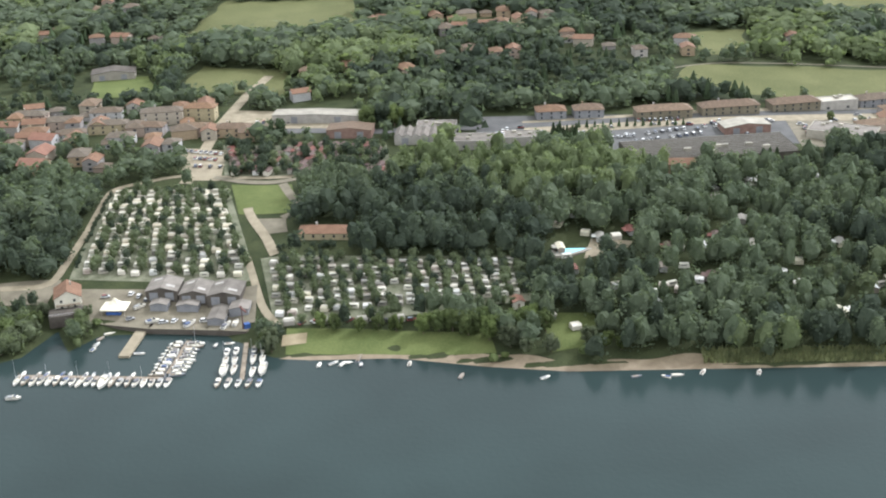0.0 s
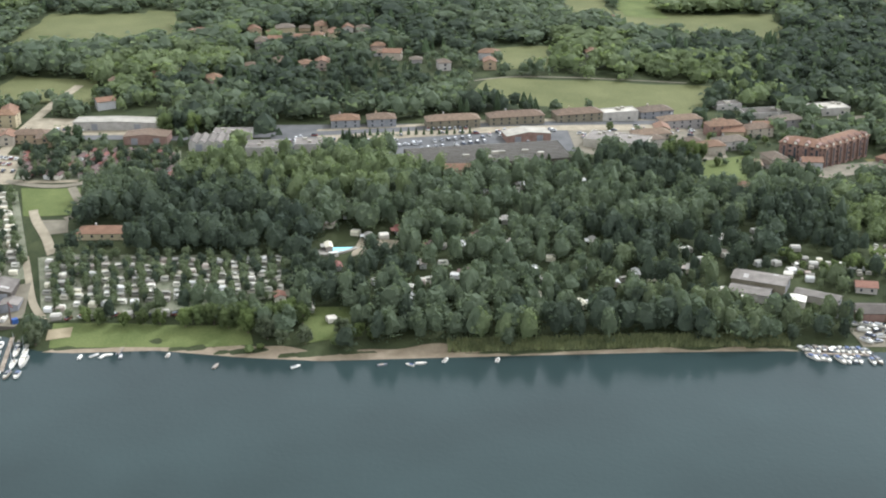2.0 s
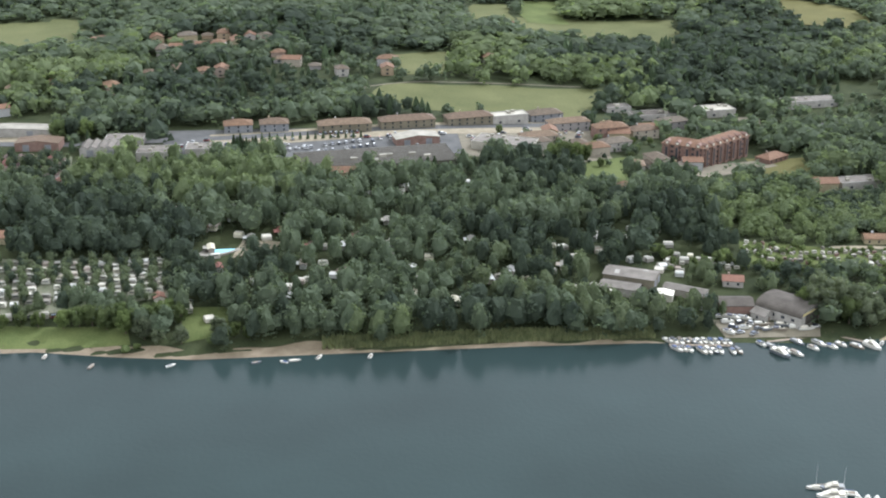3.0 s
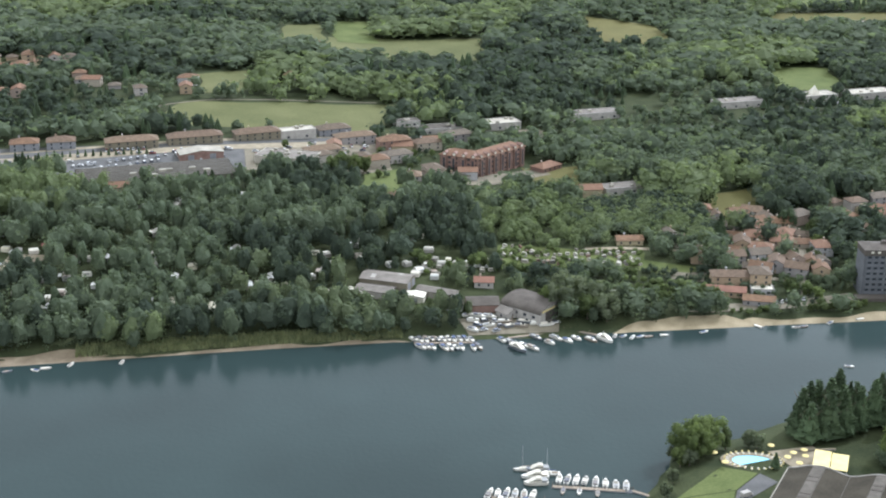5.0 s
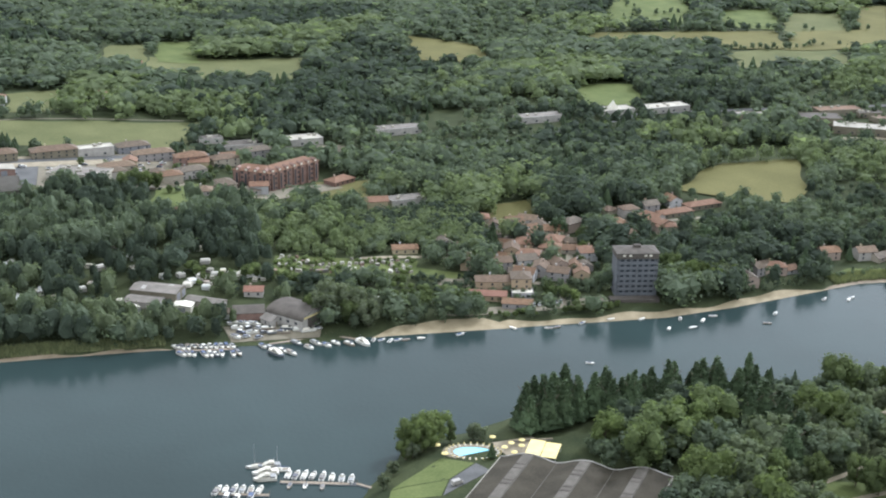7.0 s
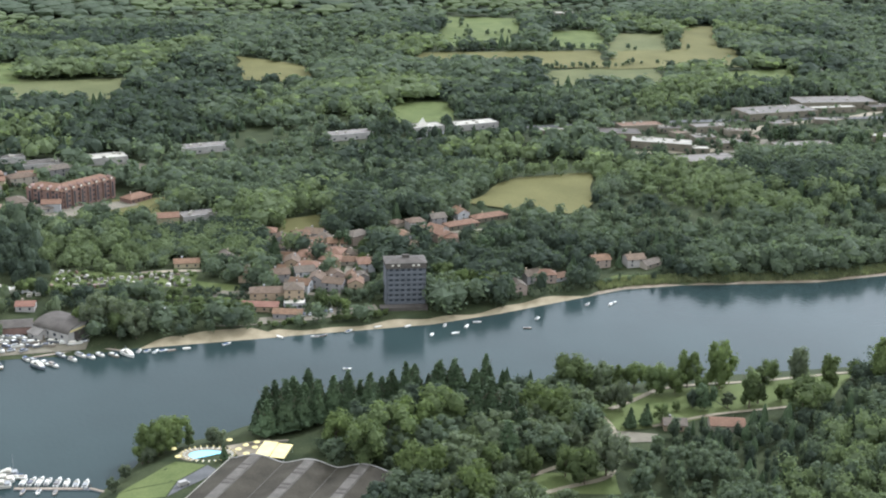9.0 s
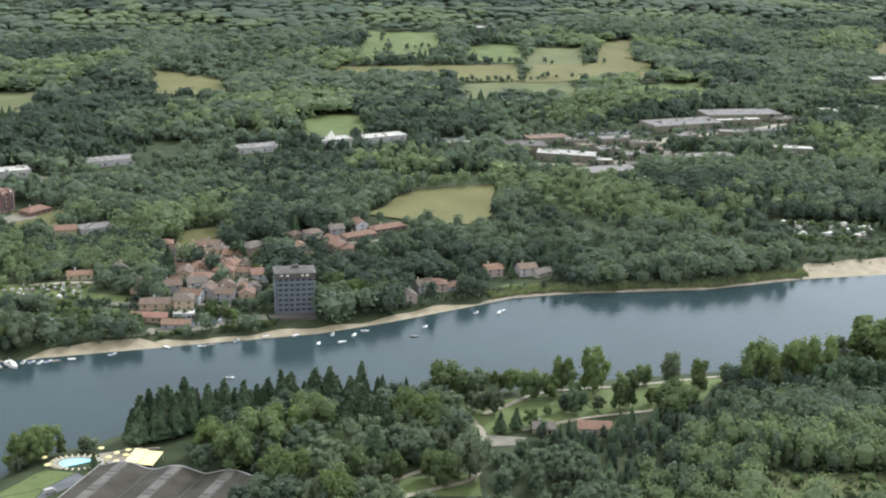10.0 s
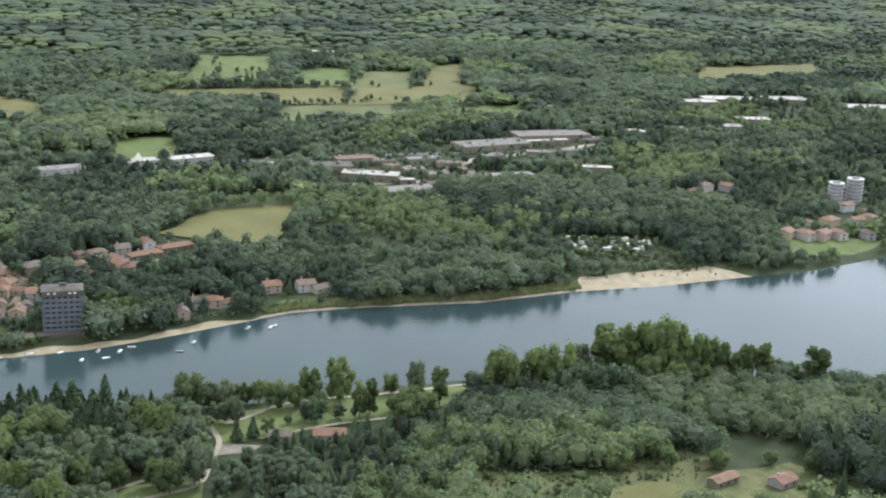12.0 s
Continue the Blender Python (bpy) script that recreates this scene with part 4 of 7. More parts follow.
# ---- the tower block ----
def tower_block(m):
    top = root("apartment_tower", m)
    w, l, n, fh = 22.0, 13.0, 8, 3.0
    core = part("wall", box_bm(-w / 2 + 0.8, -l / 2 + 0.5, -2, w / 2 - 0.8, l / 2 - 1.4, n * fh), M_TOWER, top)
    for s in (-1, 1):
        part("side_wall", box_bm(s * w / 2 - 0.4, -l / 2, -2, s * w / 2 + 0.4, l / 2, n * fh), M_TOWER, top)
    bays = 6
    for k in range(n):
        z = k * fh
        part("floor_slab", box_bm(-w / 2 + 0.45, -l / 2 - 0.2, z + 2.72, w / 2 - 0.45, l / 2 + 0.2, z + 3.0), M_TOWER, top)
        if k:
            part("balcony_rail", box_bm(-w / 2 + 0.45, -l / 2 - 0.25, z + 0.05, w / 2 - 0.45, -l / 2 - 0.13, z + 1.5), M_TOWER, top)
        for i in range(bays):
            x = (i + 0.5) * (w - 2) / bays - w / 2 + 1
            shared("window", WINDOW_WIDE, core, pose(x, -l / 2 + 0.46, z + 1.9))
            if i == 2:
                part("divider", box_bm(x + 1.62, -l / 2 - 0.1, z + 0.02, x + 1.78, -l / 2 + 0.55, z + 2.7), M_GREY, top)
    part("podium", box_bm(-w / 2 - 4, -l / 2 - 6.5, -2, w / 2 + 1, -l / 2 - 0.3, 2.7), M_DARKROOF, top, "dark low podium at the foot")
    z = n * fh
    attic = part("attic", box_bm(-w / 2 - 0.6, -l / 2 - 0.5, z, w / 2 + 0.6, l / 2 + 0.5, z + 3.2), M_DARKROOF, top, "dark attic storey")
    white = window_mesh(1.5, 1.1, M_WHITE)
    for x in (-7.6, -4.2, 4.2, 7.0):
        shared("window", white, attic, pose(x, -l / 2 - 0.52, z + 1.9))
    bm = bmesh.new()
    a = [bm.verts.new(p) for p in ((-w / 2 - 1.0, -l / 2 - 0.9, z + 3.2), (w / 2 + 1.0, -l / 2 - 0.9, z + 3.2), (w / 2 + 1.0, l / 2 + 0.9, z + 3.2), (-w / 2 - 1.0, l / 2 + 0.9, z + 3.2))]
    b = [bm.verts.new(p) for p in ((-w / 2 + 4, -1.5, z + 4.6), (w / 2 - 4, -1.5, z + 4.6), (w / 2 - 4, 1.5, z + 4.6), (-w / 2 + 4, 1.5, z + 4.6))]
    bm.faces.new(list(reversed(a)))
    bm.faces.new(b)
    for i in range(4):
        bm.faces.new((a[i], a[(i + 1) % 4], b[(i + 1) % 4], b[i]))
    roof = part("roof", bm, M_DARKROOF, top, "low dark hipped roof")
    part("lift_house", box_bm(-1.5, -1.2, z + 4.4, 2.5, 1.2, z + 6.2, bevel=0.1), M_DARKROOF, roof)
    return tagged(top, "nine-storey grey apartment tower with balconies on the shore", "apartment block")


tower_block(pose(518, 496, 1.2, 0, 0, -13))
keep(518, 494, 14, 24)

# ---- stocks of repeated things ----
PLACE = random.Random(21)
CARAVANS = Stock([caravan("caravan", "white touring caravan with an awning on a camping pitch", 40 + i) for i in range(8)])
BOATS = Stock([boat("motor", i) for i in range(6)])
SAILERS = Stock([boat("sail", 20 + i) for i in range(3)])
CRUISERS = Stock([boat("cruiser", 30 + i) for i in range(2)])
DINGHIES = Stock([boat("small", 50 + i) for i in range(4)])
CARS = Stock([car(i) for i in range(5)])
RED_CABINS = Stock([cabin("mobile_home", "mobile home with a dull red roof and a porch", 70 + i, M_RED) for i in range(4)])
PALE_CABINS = Stock([cabin("mobile_home", "mobile home with a pale roof and a porch", 80 + i, M_CREAM) for i in range(3)])
TILED = (M_WALL, M_TILE)


def far_house(w, l, floors, hip, roof, label):
    """A house seen from far, with windows on its front."""
    h = floors * 2.9 + 0.3
    top = root("house")
    bm = bmesh.new()
    if hip:
        box(bm, -w / 2, -l / 2, -1.2, w / 2, l / 2, h)
    else:
        prism(bm, [(-w / 2, -1.2), (w / 2, -1.2), (w / 2, h), (0, h + w * 0.21), (-w / 2, h)], -l / 2, l / 2)
    wall = part("wall", bm, M_WALL, top)
    tiles = part("roof", roof_bm(w, l, h, w * 0.21, hip, 0.6), roof, top)
    for k in range(floors):
        shared("window", WINDOW_WIDE, wall, pose(0, -l / 2, 1.6 + 2.9 * k))
    return tagged(top, label, "house", "houses of the town")


FAR_HOUSES = Stock([
    far_house(9, 11, 2, True, M_TILE, "two-storey house with a hipped red-brown tile roof"),
    far_house(10, 14, 2, False, M_TILE_RED, "long two-storey house with a gabled tile roof"),
    far_house(8, 9, 1, True, M_TILE, "low bungalow with a hipped tile roof"),
    far_house(11, 15, 2, True, M_TILE, "broad house with a hipped tile roof"),
    far_house(9, 12, 2, False, M_TILE_RED, "plastered house with a gabled tile roof"),
])
BRIGHT_HOUSES = Stock([far_house(12, 15, 2, False, M_TILE_BRIGHT, "house with a bright new orange tile roof")])
VILLAGE = dict(group="houses of the lakeside village", floor_h=2.5, step=5.2)
NEAR_HOUSES = Stock([
    house("house", 9, 12, 2, TILED, "old village house with a weathered tile roof", rise=2.4, **VILLAGE),
    house("house", 8, 14, 1, TILED, "low plastered village house with a tile roof", rise=2.0, **VILLAGE),
    house("house", 10, 13, 2, (M_WALL, M_TILE_RED), "broad village house with a hipped tile roof", hip=True, **VILLAGE),
    house("house", 7, 9, 1, TILED, "small village house with a tile roof", rise=2.0, **VILLAGE),
    house("house", 9, 11, 2, TILED, "plastered village house with a tile roof", rise=2.3, **VILLAGE),
])


def put_houses(stock, spots, turn, spread, room, front, drop=0.2):
    for x, y in spots:
        stock.put(at_ground(x, y + 4, turn + PLACE.choice((0, 90)) + PLACE.uniform(-spread, spread), drop))
        keep(x, y + 4, room, front)


def on_water(x, y, turn, z=0.0):
    return pose(x, y, z, 0, 0, turn)


def pontoon(name, p, q, width, label):
    """A floating jetty: planks across two beams on piles."""
    p, q = Vector(p), Vector(q)
    l = (q - p).length
    turn = math.degrees(math.atan2(q.y - p.y, q.x - p.x))
    top = root(name, pose(p.x, p.y, 0, 0, 0, turn))
    bm = bmesh.new()
    for y in (-width / 2 + 0.2, width / 2 - 0.2):
        box(bm, 0, y - 0.15, -0.1, l, y + 0.15, 0.42)
    part("beam", bm, M_GREY, top)
    plank = part_mesh("deck_section", box_bm(-1.95, -width / 2, 0.44, 1.95, width / 2, 0.55), M_WOOD)
    for k in range(int(l / 4)):
        shared("deck_section", plank, top, pose(2 + 4 * k, 0, 0))
    pile = part_mesh("mooring_post", tube(bmesh.new(), (0, 0, -2), (0, 0, 1.7), 0.13, 0.12, 7), M_BARK)
    for k in range(int(l / 10) + 1):
        shared("mooring_post", pile, top, pose(min(l, 10.0 * k), width / 2 + 0.12, 0))
    return tagged(top, label, "jetty")


# ---- boatyard and first marina ----
for x, y, w, l, roof in ((-134, 581, 15, 15, M_GREYROOF), (-118.5, 578, 13.5, 15, M_GREYROOF), (-104, 576, 15.5, 16, M_GREYROOF)):
    hall("boat_shed", w, l, 4.6, 1.9, (M_DARKROOF, roof), "grey boatyard shed with a gabled sheet roof", at_ground(x, y, -3), skylights=2, category="shed")
    keep(x, y, 11, 12)
for x, y, w, l in ((-134.5, 569, 8, 6), (-121, 568, 10, 6), (-105.5, 559, 8, 15), (-96, 563, 9, 9)):
    hall("small_shed", w, l, 3.2, 0.9, (M_GREY, M_GREYROOF), "low grey workshop shed on the quay", at_ground(x, y, -4), category="shed", doors=1)
    keep(x, y, 8, 8)
CLUB = house("clubhouse", 12, 14, 2, (M_WHITE, M_TILE_RED), "white clubhouse with a dull red tile roof on the bank", rise=3.4, m=at_ground(-178.5, 574, 14), category="clubhouse")
# solid dark block: the shade under the deck is put into its colour
part("deck", box_bm(-9.0, -16.0, -4.5, 7.5, -6.6, 1.2), M_DARKROOF, CLUB, "raised timber deck, a solid block dark for its shaded underside")
bm = bmesh.new()
for k in range(12):
    tube(bm, (-8.9 + 1.48 * k, -15.9, 1.2), (-8.9 + 1.48 * k, -15.9, 2.2), 0.05, 0.05, 4)
box(bm, -9.0, -15.95, 2.15, 7.5, -15.85, 2.25)
part("railing", bm, M_METAL, CLUB, "thin deck railing")
part("balcony", box_bm(-5.6, -8.7, 2.7, 5.6, -6.9, 3.0), M_WOOD, CLUB)
keep(-180, 571, 11, 4)


def pavilion(m):
    """A square tent: a canvas roof drawn up to one point, with a short valance."""
    top = root("pavilion_tent", m)
    for x in (-5.5, 5.5):
        for y in (-4.5, 4.5):
            part("post", tube(bmesh.new(), (x, y, 0), (x, y, 3), 0.08, 0.08, 6), M_WHITE, top)
    bm = bmesh.new()
    rings = []
    for k, z in ((1.0, 2.5), (1.0, 3.0), (0.72, 3.55), (0.45, 4.35), (0.22, 5.6), (0.03, 7.2)):
        rings.append([bm.verts.new((k * x, k * y, z)) for x, y in ((-6, -5), (0, -5.2), (6, -5), (6.2, 0), (6, 5), (0, 5.2), (-6, 5), (-6.2, 0))])
    for a, b in zip(rings, rings[1:]):
        for i in range(8):
            j = (i + 1) % 8
            bm.faces.new((a[i], a[j], b[j], b[i]))
    bm.faces.new(rings[-1])
    part("canopy", bm, M_TENT, top, "pale peaked canvas roof")
    part("counter", box_bm(-3.6, -3.8, 0, 3.4, -2.6, 1.3, bevel=0.08), M_BLUE, top, "dark blue counter under the canvas")
    return tagged(top, "pale canvas pavilion with a peaked roof", "tent")


pavilion(at_ground(-155, 567, -4))
keep(-155, 567, 8, 14)


def quay(name, points, height, thick, label, apron=0.0):
    """A quay wall along a line, its foot in the water, with a paved apron behind it."""
    top = root(name)
    for (x0, y0), (x1, y1) in zip(points, points[1:]):
        l, a = math.hypot(x1 - x0, y1 - y0), math.atan2(y1 - y0, x1 - x0)
        place = pose(x0, y0, 0, 0, 0, math.degrees(a))
        part("wall_section", box_bm(0, -thick / 2, -2, l, thick / 2, height), M_DARKROOF, top, "dark stained wall").matrix_basis = place
        part("coping", box_bm(-0.05, -thick / 2 - 0.15, height, l + 0.05, thick / 2 + 0.1, height + 0.16), M_YARD, top).matrix_basis = place
        if apron:
            part("apron", box_bm(-0.4, thick / 2 + 0.1, -2, l + 0.4, apron, height + 0.1), M_YARD, top, "worn sandy paving").matrix_basis = place
    return tagged(top, label, "quay")


quay("quay_wall", [(-158, 557), (-137, 551), (-110, 547.5), (-91, 544.5)], 2.6, 0.8, "dark quay wall of the boatyard", 11.0)
part("slab", box_bm(-2.5, -16.5, -1.5, 2.5, 16.5, 1.2, bevel=0.12), M_GRAVEL, tagged(root("pier", pose(-141.6, 543, 0, 0, 0, -6)), "broad pier with a pale sandy top", "pier"))
crane = root("yard_crane", pose(-93, 547, 2.6, 0, 0, 30))
part("mast", tube(bmesh.new(), (0, 0, 0), (0, 0, 11.5), 0.38, 0.3, 8), M_RED, crane)
part("arm", box_bm(-0.25, -5.5, 10.2, 0.25, 1.8, 10.7), M_RED, crane)
part("cabin", box_bm(0.5, -1.2, 0, 3.2, 1.2, 2.4, bevel=0.1), M_BLUE, crane, "blue winch cabin")
tagged(crane, "dull red boat crane on the quay", "crane")
for x, y, a in ((-131, 556, 20), (-126, 557, 70), (-121, 555, 100), (-147, 560, 30), (-142, 575, 80), (-146, 578, 85), (-150, 580, 75), (-112, 556, 10), (-162, 578, 15)):
    CARS.put(pose(x, y, max(2.75, ground_at(x, y) + 0.32), 0, 0, a))
for x, y, a in ((-118, 553, 60), (-97, 552, 80), (-101, 550, 70), (-144, 569, 40), (-136, 557, 20)):
    BOATS.put(pose(x, y, max(3.2, ground_at(x, y) + 0.8), 0, 0, a))
pontoon("jetty", (-186, 512), (-120, 505), 2.0, "long floating wooden jetty with moored boats")
pontoon("jetty", (-117, 541), (-121, 506), 2.2, "floating wooden jetty with boats on both sides")
pontoon("jetty", (-90.5, 537), (-88, 501), 2.0, "floating jetty beside the boatyard")
for k in range(20):
    x = -185 + 3.45 * k
    y = 508.0 - 0.105 * (x + 185) - PLACE.uniform(0, 0.8)
    stock = SAILERS if k % 4 == 0 else BOATS
    (CRUISERS if k == 11 else stock).put(on_water(x, y - 0.6, -96 + PLACE.uniform(-6, 6)))
    if k < 15 and k % 3 != 1:
        DINGHIES.put(on_water(x + 1, y + 6.5, 84 + PLACE.uniform(-9, 9)))
for k in range(10):
    y = 538 - 3.3 * k
    x = -117.3 - 0.114 * (541 - y)
    BOATS.put(on_water(x - 4.6, y, 187 + PLACE.uniform(-6, 6)))
    (SAILERS if k % 4 == 1 else BOATS).put(on_water(x + 4.6, y - 0.5, 7 + PLACE.uniform(-6, 6)))
for k in range(5):
    BOATS.put(on_water(-98 + 4.4 * k, 498.5 - 0.4 * k, -95 + PLACE.uniform(-5, 5)))
    if k != 2:
        (SAILERS if k % 2 else CRUISERS).put(on_water(-97 + 4.2 * k, 508.5 + PLACE.uniform(-1, 2), -92))
        SAILERS.put(on_water(-97.5 + 4.0 * k, 519 + PLACE.uniform(-1, 1), -90))
        BOATS.put(on_water(-98 + 4.0 * k, 528 + PLACE.uniform(-1, 1), -90))
for x, y, a in ((-155, 552, 20), (-158, 547, 60), (-158.5, 541, 70), (-159, 536, 75), (-137, 530, 0), (-104, 536, 80), (-98, 537, 10)):
    DINGHIES.put(on_water(x, y, a))
BOATS.put(on_water(-182, 492, 4))

# ---- small boats at their buoys ----
SPOTS = [(-56, 513, 80), (-50, 514, 40), (-46, 513, 60), (-44, 514, 10), (-38, 512, 90), (5, 498, 70), (40, 494, 30), (78, 492, 15), (90, 491, 150), (95, 492, 0), (106, 494, 60),
         (129, 492, 70), (-17, 511, 80), (409, 470, 20), (438, 471, 120), (456, 466, 170), (461, 466, 10), (476, 468, 30), (493, 469, 10), (509, 465, 20)]
for x, y, a in SPOTS:
    DINGHIES.put(on_water(x, y, a))
SPOTS = [(517, 449), (530, 447), (529, 460), (364, 474), (368, 473), (372, 471), (376, 471), (380, 470), (388, 470), (540, 455), (548, 459), (571, 442), (583, 454), (621, 466), (637, 464), (634, 462), (459, 418)]
for x, y in SPOTS:
    DINGHIES.put(on_water(x, y, PLACE.uniform(-30, 60)))

# ---- camping grounds ----
CAMP_TREES, ROWS = [], []


SMALL = Stock([caravan("caravan", "small white caravan stored on grass", 60 + i, M_STORED, 0.25) for i in range(6)])


def camp(corners, nx, ny, turn, fill, trees, cabins=None, low=4.5, high=8.5):
    a, b, c, d = [np.array(p, float) for p in corners]
    for j in range(ny):
        for i in range(nx):
            u, v = (i + 0.5) / nx, (j + 0.5) / ny
            p = a * (1 - u) * (1 - v) + b * u * (1 - v) + c * u * v + d * (1 - u) * v
            if PLACE.random() < fill:
                m = at_ground(p[0] + PLACE.uniform(-0.9, 0.9), p[1] + PLACE.uniform(-0.9, 0.9), turn + PLACE.choice((0, 180)) + (PLACE.uniform(-70, 70) if cabins is SMALL else PLACE.uniform(-7, 7)), 0.05)
                m.translation.z += 0.1
                if cabins is None:
                    m = m @ Matrix.Diagonal((0.85, 0.82, 0.92, 1))
                elif cabins is SMALL:
                    m = m @ Matrix.Diagonal((0.64, 0.62, 0.78, 1))
                if cabins is None and p[1] > 616:
                    ROWS.append(m)
                else:
                    (cabins or CARAVANS).put(m)
            w = (b - a) / nx * 0.5
            if PLACE.random() < trees:
                CAMP_TREES.append((p[0] + w[0] + PLACE.uniform(-1.4, 1.4), p[1] + w[1] + PLACE.uniform(-1.5, 1.5), PLACE.uniform(low, high)))
                if low > 5:
                    CAMP_TREES.append((p[0] + w[0] + PLACE.uniform(-1.4, 1.4), p[1] + w[1] + PLACE.uniform(1.8, 4.4), PLACE.uniform(low, high)))


camp([(-179, 690), (-122, 688), (-95, 591), (-180, 598)], 10, 16, 3, 0.92, 0.95, None, 4.9, 8.2)
camp([(-88, 602), (33, 588), (36, 556), (-80, 550)], 17, 7, -5, 0.93, 0.8, None, 5.05, 7.4)
camp([(-127, 756), (-34, 745), (-30, 697), (-119, 709)], 14, 6, -8, 0.74, 0.8, RED_CABINS)


def rows(name, kind, mat, label, category):
    """Caravans far back in the camp, too many to count, in one mesh."""
    vs, fs, n = [], [], 0
    for k, m in enumerate(ROWS):
        for child in CARAVANS.makes[k % len(CARAVANS.makes)].children:
            if child.name.split(".")[0] == kind:
                v = [m @ p.co for p in child.data.vertices]
                vs += v
                fs += [[i + n for i in f.vertices] for f in child.data.polygons]
                n += len(v)
    tagged(new(name, mesh_from(name, vs, fs, mat)), label, category, kind="stuff")


rows("caravan_rows", "body", M_CARAVAN, "dense rows of white touring caravans", "caravans")
rows("awning_rows", "awning", M_AWNING, "cream and grey awning tents beside caravans", "awnings")
for k in range(14):
    p = (-71 + 5.4 * k + PLACE.uniform(-1, 1), 546 - 0.15 * k + PLACE.uniform(-1, 1))
    CARS.put(at_ground(*p, PLACE.uniform(0, 180), -0.15)) if k % 3 else CARAVANS.put(at_ground(*p, 10, -0.15))
house("red_roofed_lodge", 11, 26, 1, (M_WALL, M_TILE_RED), "long camp lodge with a red tile roof", hip=True, m=at_ground(-60, 624, 85), category="lodge")
keep(-60, 622, 13, 12), clear((-80, 634), (-42, 632), (-42, 605), (-82, 609))
house("kiosk", 5, 6, 1, (M_WHITE, M_TILE_BRIGHT), "small white kiosk with a red roof", m=at_ground(32, 549, 10), category="kiosk", chimney=False)
keep(32, 549, 6, 10)
SPOTS = [(-79, 531, 9, "willow"), (-82, 535, 6, "bush"), (-165, 552, 5, "willow"), (-162, 556, 4, "bush"), (-168, 548, 5, "willow"), (-171, 552, 6, "broad"), (-196, 539, 10, "willow"), (-190, 544, 9, "willow"),
         (-188, 548, 8, "willow"), (-189, 556, 8, "broad"), (-188, 564, 7, "willow"), (-199, 533, 9, "willow"), (-193, 538, 8, "willow"), (-200, 545, 11, "broad"), (-166, 548, 4, "willow"), (-161, 556, 4, "bush"),
         (-167, 563, 6, "willow"), (-193, 552, 9, "broad")]
for x, y, h, k in SPOTS:
    tree(x, y, h, k, 1.1)
SPOTS = [(-78, 526, 8, "willow"), (-204, 536, 9, "willow"), (-210, 542, 11, "broad"), (-57, 541, 8, "broad"), (-51, 539, 8, "broad"), (-39, 537, 7, "broad"), (-31, 537, 8, "broad"), (-23, 536, 8, "broad"),
         (-11, 533, 10, "broad"), (-4, 534, 10, "broad"), (2, 533, 11, "broad"), (9, 529, 12, "broad"), (14, 533, 11, "broad"), (18, 524, 12, "broad"), (27, 518, 11, "willow"), (33, 514, 8, "willow"),
         (44, 512, 9, "willow"), (61, 517, 9, "willow")]
for x, y, h, k in SPOTS:
    tree(x, y, h, k, 1.1)
for x, y, h in ((58, 509, 6), (19, 509, 5), (24, 511, 4), (74, 512, 7), (68, 514, 8), (43, 528, 11), (36, 530, 12), (30, 526, 13)):
    tree(x, y, h, "bush" if h < 7 else "broad")
tagged(patch("sand_court", [(-74, 537), (-63, 538), (-63, 530), (-74, 529)], M_SAND, "sand volleyball court on the lawn", "court", lift=0.25, wobble=0), category="court")
pontoon("jetty", (-38, 523), (-40, 514), 1.6, "short wooden bathing jetty")

# caravans and cabins under the trees
for x, y in [(100, 558), (104, 559), (117, 562), (122, 563), (78, 560), (94, 553), (158, 555), (163, 556), (174, 531), (178, 533), (107, 591), (113, 592), (124, 590), (58, 587), (76, 604), (70, 611), (84, 606), (92, 610), (132, 600), (140, 606), (166, 575), (180, 566), (60, 574),
             (150, 620), (88, 572), (112, 574), (131, 566), (52, 620), (20, 630), (36, 645), (95, 640), (60, 660), (190, 590), (205, 556), (142, 540)]:
    stock = PLACE.choice((CARAVANS, PALE_CABINS, RED_CABINS, CARAVANS))
    stock.put(at_ground(x, y, PLACE.uniform(-20, 20), 0.0))
    keep(x, y, 3.6, 7)
for x, y in [(274, 592), (279, 604), (292, 603), (259, 597), (294, 583), (283, 558), (289, 562), (297, 564), (303, 557), (278, 566), (309, 563), (269, 566), (248, 590), (264, 589), (231, 583), (225, 556), (240, 570), (255, 575)]:
    CARAVANS.put(at_ground(x, y, PLACE.uniform(-20, 20), 0.0))
    keep(x, y, 3.0, 3)
patch("yard", [(326, 562), (408, 549), (415, 568), (336, 590)], M_LAWN, "grassy yard full of stored caravans", "ground", wobble=1)
camp([(328, 563), (407, 550), (413, 567), (337, 588)], 20, 8, -12, 0.48, 0.0, SMALL)
LOT = random.Random(8)
for k in range(24):
    u, v = LOT.random(), LOT.random()
    SMALL.put(at_ground(283 + 38 * u + 4 * v, 553 + 20 * v - 3 * u, -14 + LOT.uniform(-14, 14), 0.0) @ Matrix.Diagonal((0.75, 0.75, 0.8, 1)))
for k in range(22):
    tree(283 + 40 * LOT.random(), 552 + 22 * LOT.random(), LOT.uniform(3, 8), LOT.choice(("broad", "oval", "bush")), 1.0, "trees between the stored caravans")
clear((281, 551), (322, 548), (327, 568), (286, 574))
for k in range(76):
    u, v = PLACE.random(), PLACE.random()
    tree(328 + 78 * u + 8 * v, 563 - 13 * u + 22 * v, PLACE.uniform(2.0, 3.8), "bush", 1.1, "bushes between the stored caravans")
clear((318, 556), (398, 534), (404, 550), (326, 568))
for k in range(26):
    tree(322 + 3.0 * k + PLACE.uniform(-1, 1), 557 - 0.72 * k + PLACE.uniform(-4, 1), PLACE.uniform(3.5, 6), "broad", 1.2, "low trees before the caravan yard")
